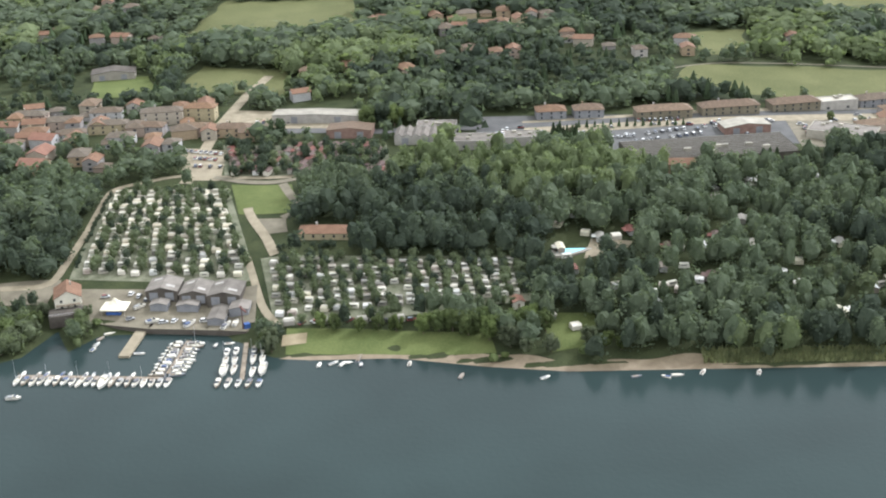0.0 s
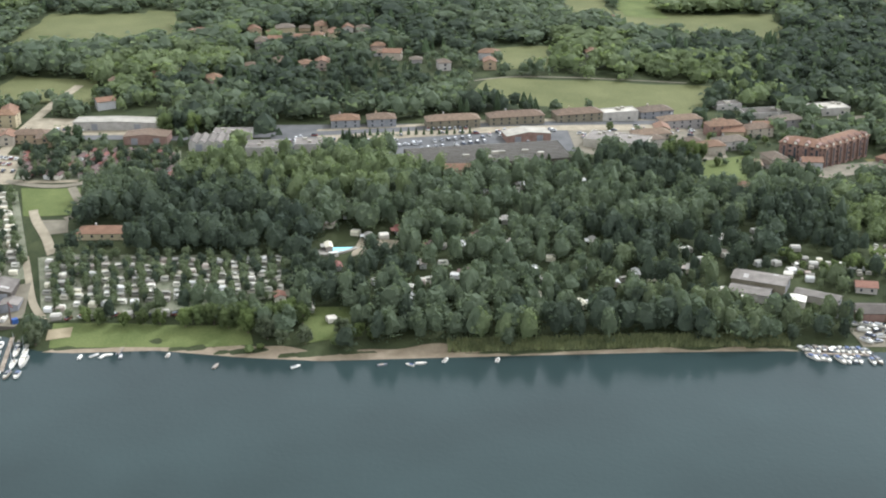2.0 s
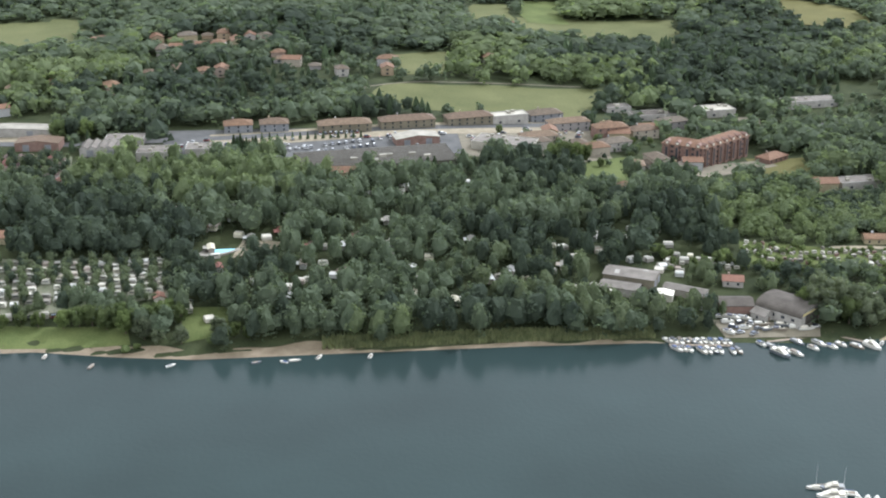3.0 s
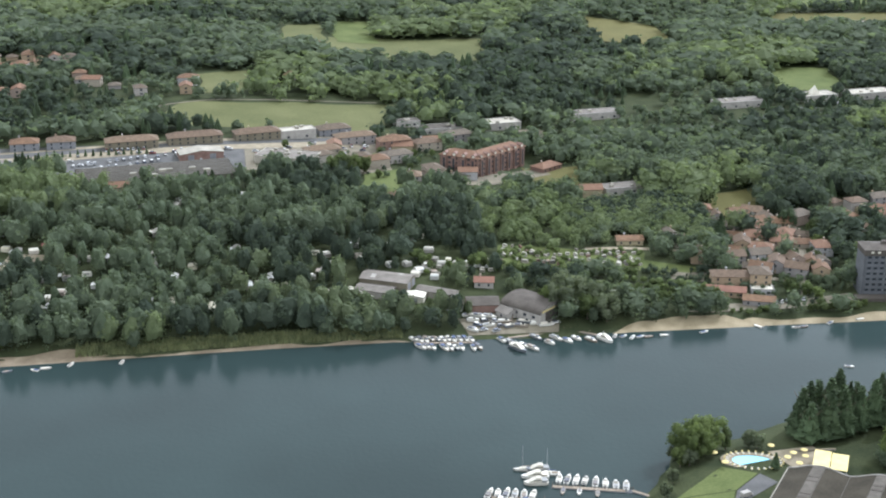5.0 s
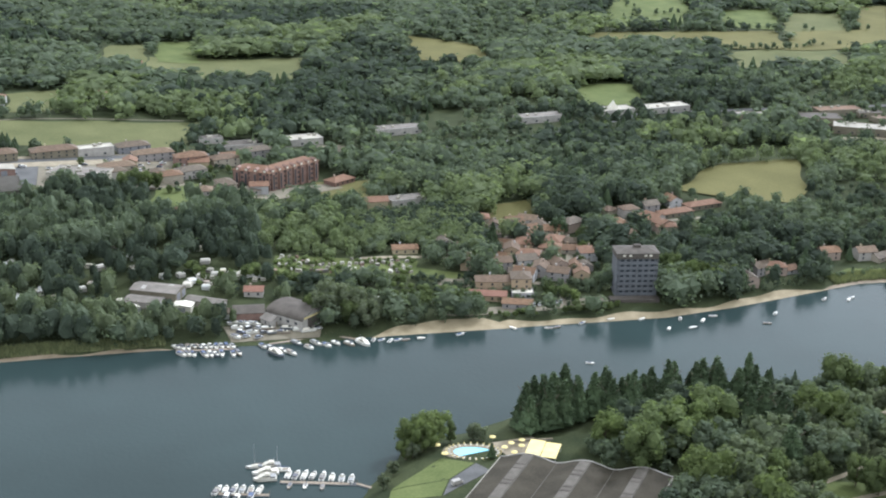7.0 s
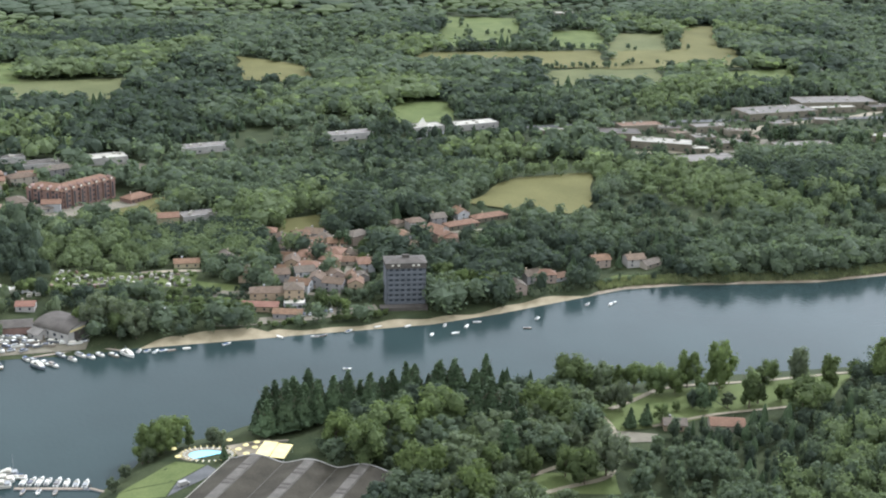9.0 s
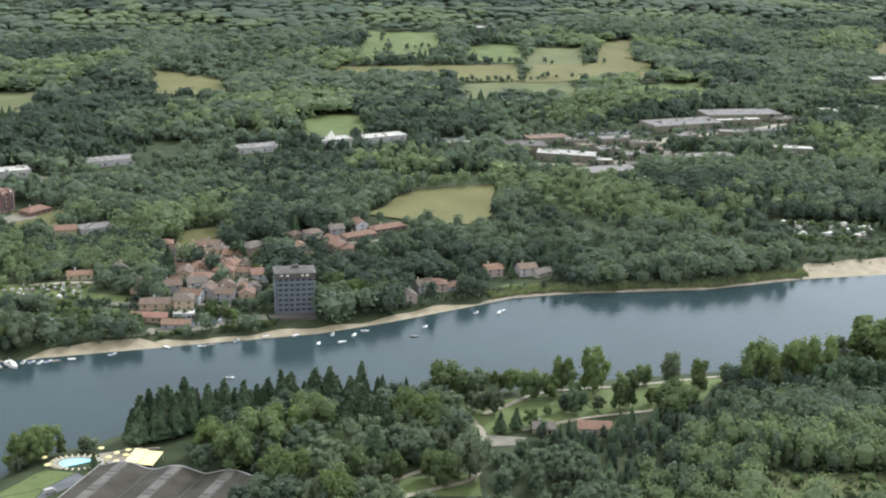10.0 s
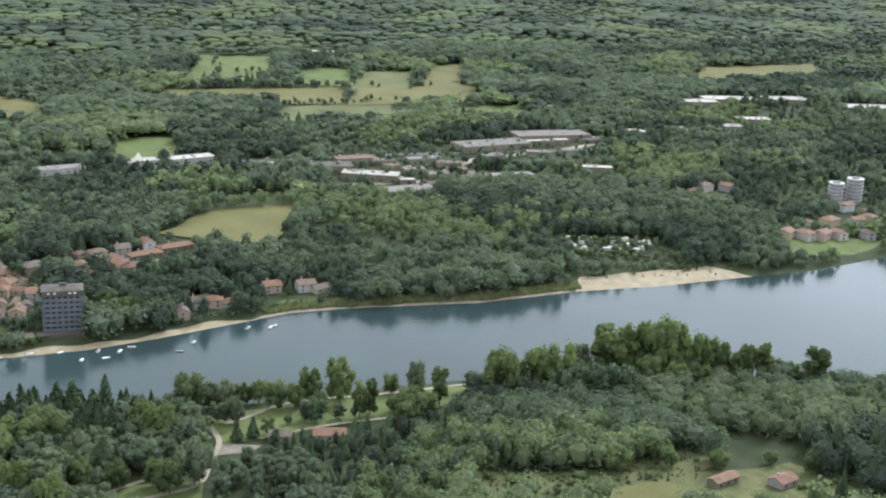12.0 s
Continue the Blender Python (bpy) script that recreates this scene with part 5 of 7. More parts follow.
ribbon("path", [(383, 578), (404, 577), (423, 572), (435, 567)], 4.0, M_GRAVEL, "pale dirt road", "road")
for x, y in ((281, 554), (290, 549), (236, 581), (254, 578), (287, 600), (301, 559), (315, 562), (374, 522), (378, 518), (384, 519), (394, 520)):
    CARAVANS.put(at_ground(x, y, PLACE.uniform(-30, 30), 0.0))
    keep(x, y, 3.0, 3)
patch("lawn", [(402, 546), (437, 522), (440, 540), (410, 562)], M_LAWN, "rough grass strip", "lawn")

for k in range(48):
    x, y = PLACE.uniform(42, 262), PLACE.uniform(528, 680)
    PLACE.choice((CARAVANS, PALE_CABINS, CARAVANS)).put(at_ground(x, y, PLACE.uniform(-25, 25), 0.0))
    keep(x, y, 1.6)

# pool in the camping wood
def pool(name, m, rx, ry, label, deck_mat):
    top = root(name, m)
    bm = bmesh.new()
    n = 36
    ring = [[bm.verts.new((r * rx * math.cos(2 * math.pi * i / n), r * ry * math.sin(2 * math.pi * i / n) + (1.5 if s else 0), z)) for i in range(n)] for r, z, s in ((1.0, 0.32, 0), (1.06, 0.36, 0), (1.55, 0.30, 0), (1.55, -1.5, 0))]
    for a, b in zip(ring, ring[1:]):
        for i in range(n):
            j = (i + 1) % n
            bm.faces.new((a[i], a[j], b[j], b[i]))
    part("deck", bm, deck_mat, top, "pale paved pool surround")
    bm = bmesh.new()
    bm.faces.new([bm.verts.new((rx * math.cos(2 * math.pi * i / n), ry * math.sin(2 * math.pi * i / n), 0.2)) for i in range(n)])
    ret = bmesh.ops.extrude_face_region(bm, geom=list(bm.faces))
    bmesh.ops.translate(bm, verts=[v for v in ret["geom"] if isinstance(v, bmesh.types.BMVert)], vec=(0, 0, -1.2))
    part("pool_water", bm, M_POOL, top, "bright turquoise water")
    return tagged(top, label, "swimming pool")


pool("swimming_pool", at_ground(62, 596, 30), 9, 4, "turquoise swimming pool in the camping wood", M_CONCRETE)
keep(62, 596, 13, 20)
patch("clearing", [(70, 604), (90, 600), (86, 590), (68, 586)], M_GRAVEL, "pale gravel clearing by the pool", "ground")

# ---- the town behind the camp ----
put_houses(BRIGHT_HOUSES, [(-238, 764), (-234, 739), (-233, 720)], 80, 6, 9, 14)
put_houses(FAR_HOUSES, [(-267, 807), (-252, 794), (-247, 828), (-226, 832), (-261, 826), (-228, 795), (-211, 790), (-225, 814), (-187, 783), (-196, 828), (-166, 821), (-150, 825), (-158, 797), (-156, 773), (-140, 771), (-117, 766),
                        (-220, 763), (-199, 760), (-210, 734), (-200, 724), (-172, 760), (-170, 747), (-194, 720), (-255, 753), (-250, 768), (-159, 749), (-267, 790), (-198, 768)], 5, 12, 6.5, 13)
put_houses(FAR_HOUSES, [(-296, 1039), (-305, 1023), (-262, 1009), (-243, 1009), (-219, 1011), (-257, 1110), (-281, 1135), (-311, 1079), (-123, 964), (-210, 1010), (-284, 1104), (-91, 841), (-90, 894), (-61, 903), (-48, 923), (-22, 891), (-41, 1039),
                        (-33, 1046), (-50, 1030)], 5, 20, 6, 20)
put_houses(FAR_HOUSES, [(13, 1039), (24, 1044), (38, 1008), (50, 1014), (65, 1021), (78, 1020), (7, 1000), (18, 1004), (42, 925), (54, 928), (97, 964), (23, 935), (75, 1038), (2, 923), (-1, 1041), (40, 1053), (54, 1050), (299, 1085), (97, 974), (107, 951),
                        (124, 939), (180, 945), (177, 918), (143, 917), (261, 958), (30, 1025), (88, 1032)], 0, 15, 6.5, 23)
put_houses(FAR_HOUSES, [(268, 760), (312, 778), (314, 760), (284, 745), (291, 728), (337, 775), (257, 736), (130, 681), (292, 664), (325, 709), (346, 703), (551, 587), (577, 581), (559, 619), (523, 594), (578, 592), (569, 610), (415, 662), (1086, 501),
                        (1097, 491), (1126, 483), (1151, 477), (1194, 545), (1209, 533), (1112, 634), (1133, 628), (1091, 620)], 10, 20, 6, 18)
for x, y, w, a in ((68, 787, 18, 2), (91, 787, 18, 2), (136, 780, 34, 4), (177, 785, 36, 6), (219, 793, 31, 9), (273, 806, 23, 10)):
    house("row_building", 12, w, 2, (M_YARD if w > 30 else M_GREY, M_TILE), "long two-storey building with a brown tile roof by the road", hip=True, m=at_ground(x, y, 90 + a), category="building", back=False, step=5.0, floor_h=2.6)
    keep(x, y, 9, 15), keep(x - w / 3, y, 8, 14), keep(x + w / 3, y, 8, 14)
for x, y, w, a, n in ((-174, 806, 26, 4, 3), (-151, 812, 20, -6, 3), (-150, 781, 20, 2, 2), (-126, 778, 22, -4, 2), (-205, 792, 24, 6, 2), (-236, 802, 24, 8, 2), (-260, 816, 22, -4, 2), (-192, 768, 16, 0, 2), (-224, 776, 18, 12, 2), (-248, 782, 16, 2, 2), (-178, 786, 18, -8, 2), (-212, 818, 20, 4, 2)):
    house("apartment_house", 10, w, n, (M_WALL, M_TILE), "plastered apartment house with a brown hipped roof", hip=True, m=at_ground(x, y, 90 + a), category="building", back=False, step=5.5, floor_h=2.8)
    keep(x, y, 9, 9)
for k in range(36):
    x, y = PLACE.uniform(25, 205), PLACE.uniform(742, 768)
    CARS.put(at_ground(x, y, PLACE.choice((0, 90)) + PLACE.uniform(-8, 8), -0.25))
for k in range(18):
    x, y = PLACE.uniform(210, 296), PLACE.uniform(738, 784)
    CARS.put(at_ground(x, y, PLACE.choice((0, 90)) + PLACE.uniform(-8, 8), -0.25))
for x, y, w, a, n in ((258, 752, 24, 8, 2), (309, 768, 22, 6, 3), (306, 744, 20, 16, 2), (333, 774, 19, 12, 2), (359, 795, 23, 14, 2), (338, 705, 14, 20, 1), (324, 711, 12, 0, 1), (310, 707, 11, -10, 1), (285, 786, 28, 8, 2)):
    house("town_building", 11, w, n, (M_BRICK if n == 3 else M_WALL, M_TILE), "plain town building with a brown tile roof", hip=True, m=at_ground(x, y, 90 + a), category="building", back=False, step=5.5, floor_h=2.8)
    keep(x, y, 8, 10)
for k in range(14):
    tree(83 + 4.8 * k, 764 - 0.15 * k, PLACE.uniform(4.2, 5.6), "conifer", 0.9, "row of dark clipped trees on the parking strip")
for k in range(8):
    tree(66 + 1.9 * k, 744 + PLACE.uniform(-3, 3), PLACE.uniform(8, 11), "conifer", 1.1)
for x, y, h in ((259, 714, 12), (266, 712, 14), (273, 713, 13), (281, 717, 11), (298, 756, 6), (320, 752, 6), (270, 745, 6), (333, 756, 5), (248, 740, 6), (312, 724, 5), (292, 738, 7), (346, 760, 6), (288, 706, 6), (320, 738, 5), (300, 778, 6), (236, 770, 6), (328, 716, 5)):
    tree(x, y, h, "broad", 1.1)
flat_block("office_block", 26, 11, 6, (M_LIGHTGREY, M_WHITEROOF), "pale flat-roofed office block by the road", at_ground(246, 797, 9))
keep(246, 795, 14, 12)
hall("factory", 55, 13, 5, 0.8, (M_LIGHTGREY, M_WHITEROOF), "long white-roofed factory with pale walls", at_ground(-76, 799, -8), doors=2, category="factory")
for x in (-100, -80, -60):
    keep(x, 798, 14, 24)
hall("green_barn", 30, 16, 5, 2, (M_CONCRETE, M_DARKROOF), "long barn with a dark roof in a meadow", at_ground(-228, 914, 8), category="barn")
keep(-228, 912, 19, 20)
hall("shop_hall", 27, 14, 5, 1.5, (M_BRICK, M_TILE), "low shop with a faded red roof", at_ground(-54, 768, -6), category="shop")
keep(-54, 765, 15, 18)
hall("glass_hall", 25, 18, 5, 1.6, (M_LIGHTGREY, M_GREYROOF), "pale multi-span hall with ribbed roofs", at_ground(-14, 754, -5), ridges=5, category="greenhouse")
keep(-14, 750, 16, 20)
def saw_hall(m, length, depth, teeth):
    """A market hall under saw-tooth roofs: each tooth a pale slope behind an upright band of milky glass."""
    top = root("market_hall", m)
    part("wall", box_bm(-length / 2, -depth / 2, -2, length / 2, depth / 2, 4.6), M_DARKROOF, top, "dark brown brick wall")
    step = depth / teeth
    for k in range(teeth):
        y = -depth / 2 + k * step
        bm = bmesh.new()
        ends = []
        for x in (-length / 2, length / 2):
            ends.append([bm.verts.new((x, py, pz)) for py, pz in ((y + 0.05, 4.6), (y + step - 0.05, 4.6), (y + step - 0.05, 4.75), (y + 0.05, 5.5))])
        bm.faces.new(ends[0]), bm.faces.new(list(reversed(ends[1])))
        for i in range(4):
            bm.faces.new((ends[0][i], ends[1][i], ends[1][(i + 1) % 4], ends[0][(i + 1) % 4]))
        roof = part("roof", bm, M_OLDROOF, top)
        part("glazing", box_bm(-length / 2 + 0.4, y - 0.03, 4.9, length / 2 - 0.4, y + 0.04, 5.4), M_LIGHTGREY, roof)
    for x, k in ((-14, 3), (4, 4), (8, 4), (22, 4), (30, 2), (-2, 1)):
        y = -depth / 2 + (k + 0.5) * step
        part("roof_unit", box_bm(x - 2, y - 1, 5.0, x + 2, y + 1, 7.0, bevel=0.1), M_WHITEROOF, top)
    return tagged(top, "vast grey market hall under saw-tooth roofs", "market hall")


saw_hall(at_ground(150, 711, 5), 94, 36, 12)
for x in (108, 125, 142, 159, 176, 192):
    keep(x, 708 + 0.09 * (x - 149), 17, 10 if x < 132 else 0)
for k in range(13):
    tree(133 + 4.2 * k, 673 + 1.4 * k, PLACE.uniform(8, 12), "conifer", 1.2, "row of dark spruces before the market hall")
flat_block("white_hall", 38, 20, 6, (M_WHITEROOF, M_GREYROOF), "pale-walled hall with a grey flat roof and roof plant", at_ground(234, 737, -28), windows=False, boxes=7, category="hall")
keep(222, 742, 14, 8), keep(246, 730, 14, 8)
hall("brick_hall", 28, 13, 4.5, 1.8, (M_BRICK, M_WHITEROOF), "brick hall with a bright pale roof", at_ground(179, 750, 8), category="hall")
keep(181, 755, 16, 12)
for x, y, w, l, h in ((20, 740, 24, 16, 5), (48, 742, 22, 14, 5), (-2, 772, 24, 12, 4)):
    flat_block("warehouse", w, l, h, (M_LIGHTGREY, M_GREYROOF), "low grey warehouse with a flat roof", at_ground(x, y, -4), category="warehouse")
    keep(x, y, 14, 18)
for x, y, w, l, h, roof in ((354, 819, 34, 14, 4, M_DARKROOF), (397, 828, 33, 16, 5, M_WHITEROOF), (331, 834, 18, 10, 4, M_GREYROOF), (476, 842, 40, 14, 5, M_GREYROOF), (437, 670, 26, 12, 4.5, M_GREYROOF), (717, 864, 42, 16, 5, M_WHITEROOF), (672, 864, 30, 16, 5, M_WHITEROOF), (600, 855, 40, 14, 5, M_GREYROOF)):
    flat_block("warehouse", w, l, h, (M_LIGHTGREY, roof), "low flat-roofed commercial building", at_ground(x, y, 6), category="warehouse")
    keep(x, y, w * 0.45, 20)
patch("car_park", [(398, 800), (424, 798), (430, 818), (404, 820)], M_YARD, "pale yard beside a commercial building", "ground", wobble=0.5)
keep(324, 712, 8, 16), keep(337, 706, 9, 16), keep(310, 708, 8, 16)
sail = root("canvas_sail", at_ground(670, 864))
bm = bmesh.new()
tip = bm.verts.new((0, 0, 12))
low = [bm.verts.new(p) for p in ((-4, -3, 5), (4, -3, 5), (3, 4, 5), (-4, 4, 5))]
for i in range(4):
    bm.faces.new((low[i], low[(i + 1) % 4], tip))
part("canopy", bm, M_WHITE, sail)
part("pole", tube(bmesh.new(), (0, 0, 0), (0, 0, 12), 0.15, 0.1, 6), M_METAL, sail)
tagged(sail, "white pointed canvas roof on a pole", "canopy")

# parked cars
for x0, y0, dx, dy, n, a in ((-150, 750, 3.0, -0.9, 8, 80), (-146, 738, 3.0, -0.7, 7, 80), (-141, 725, 2.9, -0.5, 6, 85), (100, 742, 4.4, 1.2, 14, 100), (104, 732, 4.4, 1.2, 12, 100), (-118, 800, 4.0, -0.5, 8, 85)):
    for k in range(n):
        if PLACE.random() < 0.85:
            CARS.put(at_ground(x0 + dx * k, y0 + dy * k, a + PLACE.uniform(-4, 4), -0.2))
for x0, y0, n in ((30, 757, 10), (120, 772, 8), (215, 744, 7)):
    for k in range(n):
        CARS.put(at_ground(x0 + 3.4 * k, y0 + 0.1 * k, 85 + PLACE.uniform(-5, 5), -0.25))
patch("car_park", [(-155, 757), (-126, 750), (-124, 703), (-145, 705)], M_GRAVEL, "pale town car park", "ground", wobble=0)

# ---- the brick hotel ----
def hotel(m):
    top = root("brick_hotel", m)
    wings = [("wing", 15.5, 18.3, 46, 14, 4, 33), ("wing", -6.2, 13.4, 27, 14, 4, -37)]
    for name, x, y, w, l, floors, a in wings:
        h = floors * 3.2
        arm = root(name, pose(x, y, 0, 0, 0, a))
        arm.parent = top
        bm = bmesh.new()
        box(bm, -w / 2, -l / 2, -2, w / 2, l / 2, h)
        wall = part("wall", bm, M_BRICK, arm)
        bm = roof_bm(l, w, h, 3.0, True, 0.7, 0.25)
        bmesh.ops.rotate(bm, verts=bm.verts, cent=(0, 0, 0), matrix=Matrix.Rotation(math.pi / 2, 3, "Z"))
        part("roof", bm, M_TILE_RED, arm)
        n = int(w / 4)
        for k in range(floors):
            for i in range(n):
                px = (i + 0.5) * w / n - w / 2
                shared("window", WINDOW_WIDE, wall, pose(px, -l / 2, 1.7 + 3.2 * k))
        for i in range(int(w / 6)):
            px = (i + 0.5) * w / int(w / 6) - w / 2
            bm = bmesh.new()
            prism(bm, [(px - 1.4, h - 0.3), (px + 1.4, h - 0.3), (px + 1.4, h + 1.6), (px, h + 2.6), (px - 1.4, h + 1.6)], -l / 2 - 0.5, -l / 2 + 4)
            part("dormer", bm, M_BRICK, arm)
            part("bay", box_bm(px - 1.3, -l / 2 - 1.3, -2, px + 1.3, -l / 2 + 0.2, h - 0.6, bevel=0.05), M_BRICK, arm)
            part("bay_window", box_bm(px - 0.7, -l / 2 - 1.36, 1.0, px + 0.7, -l / 2 - 1.25, h - 1.6), M_GLASS, arm)
            part("dormer_window", box_bm(px - 0.8, -l / 2 - 0.56, h + 0.2, px + 0.8, -l / 2 - 0.45, h + 1.5), M_WHITE, arm)
    return tagged(top, "large four-storey red brick hotel with gabled dormers", "hotel")


hotel(at_ground(353, 709))
for x, y in ((343, 722), (360, 720), (376, 730), (390, 738)):
    keep(x, y, 13, 40)
house("brick_pavilion", 11, 19, 1, (M_BRICK, M_TILE_RED), "low brick restaurant pavilion with a tile roof", hip=True, m=at_ground(404, 724, 122), category="restaurant")
keep(402, 725, 12, 20)
patch("hotel_yard", [(322, 704), (352, 690), (404, 712), (398, 724)], M_YARD, "pale forecourt of the brick hotel", "ground", lift=0.3, wobble=0)
clear((318, 690), (345, 672), (408, 688), (404, 716))

# ---- second marina and its halls ----
def arch_hall(name, w, l, h, rise, mats, label, m):
    """A boat hall under one rounded roof, its gable end open in a tall gate."""
    wall_mat, roof_mat = mats
    top = root(name, m)
    n = 14
    arc = [(w / 2 * math.cos(math.pi * i / n), h + rise * math.sin(math.pi * i / n)) for i in range(n + 1)]
    part("wall", prism(bmesh.new(), [(-w / 2, -1.5), (w / 2, -1.5)] + arc, -l / 2, l / 2), wall_mat, top)
    outer = [(x * 1.03, z + 0.3) for x, z in arc]
    part("roof", prism(bmesh.new(), arc + list(reversed(outer)), -l / 2 - 0.6, l / 2 + 0.6), roof_mat, top, "rounded dark sheet roof")
    part("gate", box_bm(-w * 0.28, -l / 2 - 0.12, 0, w * 0.28, -l / 2 + 0.05, h + 0.4), M_DARKROOF, top, "tall dark gate")
    part("sign_band", box_bm(-w * 0.42, -l / 2 - 0.2, h + 0.7, w * 0.42, -l / 2 - 0.05, h + 1.5), M_CANVAS, top, "pale yellow band over the gate")
    for k in range(4):
        shared("window", WINDOW_WIDE, top, pose(-w / 2, (k - 1.5) * l / 4.5, h * 0.6, 0, 0, 90))
    return tagged(top, label, "boat hall")


arch_hall("boat_hall", 21, 24, 4.6, 3.6, (M_LIGHTGREY, M_DARKROOF), "large grey boat hall under a rounded dark roof", at_ground(331, 505, 38))
keep(331, 505, 14, 4)
hall("workshop_hall", 12, 16, 3.6, 1.8, (M_BRICK, M_DARKROOF), "workshop with a brown gabled roof", at_ground(307, 514, 82), category="workshop", doors=1)
keep(307, 512, 10, 4)
house("boatman_house", 8, 8, 1, (M_LIGHTGREY, M_GREYROOF), "small pale gabled house in the boatyard", m=at_ground(317, 503, 30), chimney=False)
keep(317, 502, 6, 4)
hall("warehouse", 13, 26, 4.4, 1.4, (M_YARD, M_GREYROOF), "long grey warehouse with a shallow roof", at_ground(264, 545, 60), skylights=2)
hall("warehouse", 10, 19, 3.2, 0.9, (M_LIGHTGREY, M_GREYROOF), "low grey lean-to warehouse", at_ground(256, 536, 60))
hall("store_shed", 3, 17, 2.6, 0.4, (M_WHITE, M_WHITE), "narrow store with a bright white roof", at_ground(247.5, 534, 28), category="shed", doors=1)
hall("store_shed", 10, 7, 3, 0.6, (M_WHITE, M_WHITE), "small store with a white sheet roof", at_ground(275, 527, -24), category="shed", doors=1)
hall("warehouse", 7, 21, 3.4, 1.0, (M_CONCRETE, M_GREYROOF), "long low shed with a grey roof", at_ground(287, 529, 54), doors=1)
for x, y, r in ((254, 546, 10), (264, 541, 11), (272, 533, 9), (256, 532, 8), (247, 534, 6), (275, 525, 7), (287, 527, 10)):
    keep(x, y, r, 6)
house("house", 8, 10, 1, (M_WALL, M_TILE_BRIGHT), "house with a bright red roof behind the marina", m=at_ground(314, 538, 75))
keep(314, 535, 8, 12)
house("house", 7, 9, 1, (M_WALL, M_TILE), "low house with a brown roof by the shore", m=at_ground(293, 516, 70))
keep(293, 514, 6, 4)
patch("yard", [(292, 504), (342, 494), (338, 483), (294, 488)], M_YARD, "concrete marina yard", "ground", lift=0.3, wobble=0)
pontoon("jetty", (266, 485), (296, 480), 1.8, "floating jetty full of small motor boats")
pontoon("jetty", (344.5, 485.5), (359, 474), 1.8, "floating jetty with moored boats")
pontoon("jetty", (312, 482), (344, 485.5), 1.8, "long floating jetty with moored boats")
for k in range(11):
    x = 267.0 + 2.7 * k
    BOATS.put(on_water(x, 489.0 - 0.5 * k + PLACE.uniform(-0.6, 0.6), -76 + PLACE.uniform(-18, 18)))
    if k % 5 != 3:
        BOATS.put(on_water(x + 1.5, 479.4 - 0.55 * k + PLACE.uniform(-0.8, 0.8), -74 + PLACE.uniform(-18, 18)))
for x, y, a in ((325.6, 479.5, -60), (330.5, 472.5, -58), (335, 477, -60), (339.6, 473, -58), (344.6, 474.5, -62), (351, 471.5, -58), (357.8, 470.5, -60), (312, 476.3, -66), (313.4, 468.6, -60), (317, 471.6, -62), (320.6, 468, -60), (308.6, 480, -70)):
    (CRUISERS if x in (313.4, 357.8) else BOATS).put(on_water(x, y, a))
for x, y in ((298, 506), (303, 504), (308, 502.5), (299, 500.5), (304.5, 499), (309.5, 497.5), (314, 496), (300, 495.5), (305.5, 494), (311, 492.5), (316, 491.5), (321, 490.5), (302, 490.8), (308, 489), (324, 494), (329, 492), (334, 489.5), (339, 491), (297, 491.5)):
    if PLACE.random() < 0.35:
        CARS.put(at_ground(x, y, PLACE.uniform(-60, 60), -0.32))
    else:
        BOATS.put(at_ground(x, y, -24 + PLACE.uniform(-30, 30), -0.55))

# ---- the village by the tower ----
put_houses(NEAR_HOUSES, [(435, 579), (440, 573), (470, 618), (477, 610), (489, 606), (499, 607), (475, 574), (482, 568), (464, 554), (458, 542), (473, 542), (500, 578), (501, 568), (486, 547), (489, 533), (477, 529), (508, 557), (513, 546), (500, 533), (497, 517),
                         (466, 524), (483, 556), (491, 580), (468, 591), (502, 593), (471, 560), (480, 590), (494, 557), (512, 568), (493, 590), (507, 585), (467, 566), (447, 545), (463, 530), (440, 548), (485, 520), (488, 570), (478, 550), (505, 572)], -18, 22, 5, 4)
put_houses(NEAR_HOUSES, [(588, 489), (679, 511), (688, 507), (612, 502), (621, 501), (603, 503), (657, 516), (554, 577), (579, 576), (571, 602), (587, 617), (607, 624), (505, 533)], 0, 20, 5, 15)
house("long_house", 9, 24, 1, (M_YARD, M_TILE_RED), "long terraced house with a dull red roof", hip=True, m=at_ground(600, 609, 100))
house("long_house", 9, 26, 1, (M_YARD, M_TILE_RED), "long terraced house with a dull red roof", hip=True, m=at_ground(625, 620, 100))
keep(600, 607, 13, 14), keep(625, 618, 13, 14)
house("house", 8, 15, 1, TILED, "long low farm building with a tile roof", m=at_ground(411, 584, 80))
keep(411, 582, 10, 12)
clear((428, 486), (503, 478), (503, 514), (428, 528))
patch("beach_road", [(430, 489), (462, 485), (464, 492), (434, 497)], M_YARD, "pale road and parking above the beach", "ground", lift=0.22, wobble=0.5)
patch("beach_road", [(462, 485), (500, 489), (500, 497), (464, 493)], M_YARD, "pale road and parking above the beach", "ground", lift=0.24, wobble=0.5)
house("village_hall", 10, 24, 2, TILED, "long plastered village building with a tile roof", hip=True, m=at_ground(446, 519, 75), category="building", step=5.0)
house("village_hall", 11, 12, 3, TILED, "tall cream village house with a tile roof", hip=True, m=at_ground(458, 514, -15), category="building", step=5.0)
house("village_hall", 8, 20, 1, (M_WALL, M_TILE_BRIGHT), "long low building with a red tile roof", m=at_ground(437, 508, 68), category="building", chimney=False)
house("village_hall", 8, 16, 1, (M_WALL, M_TILE), "low shed with a red-brown tile roof by the beach road", m=at_ground(449, 494, 66), category="building", chimney=False)
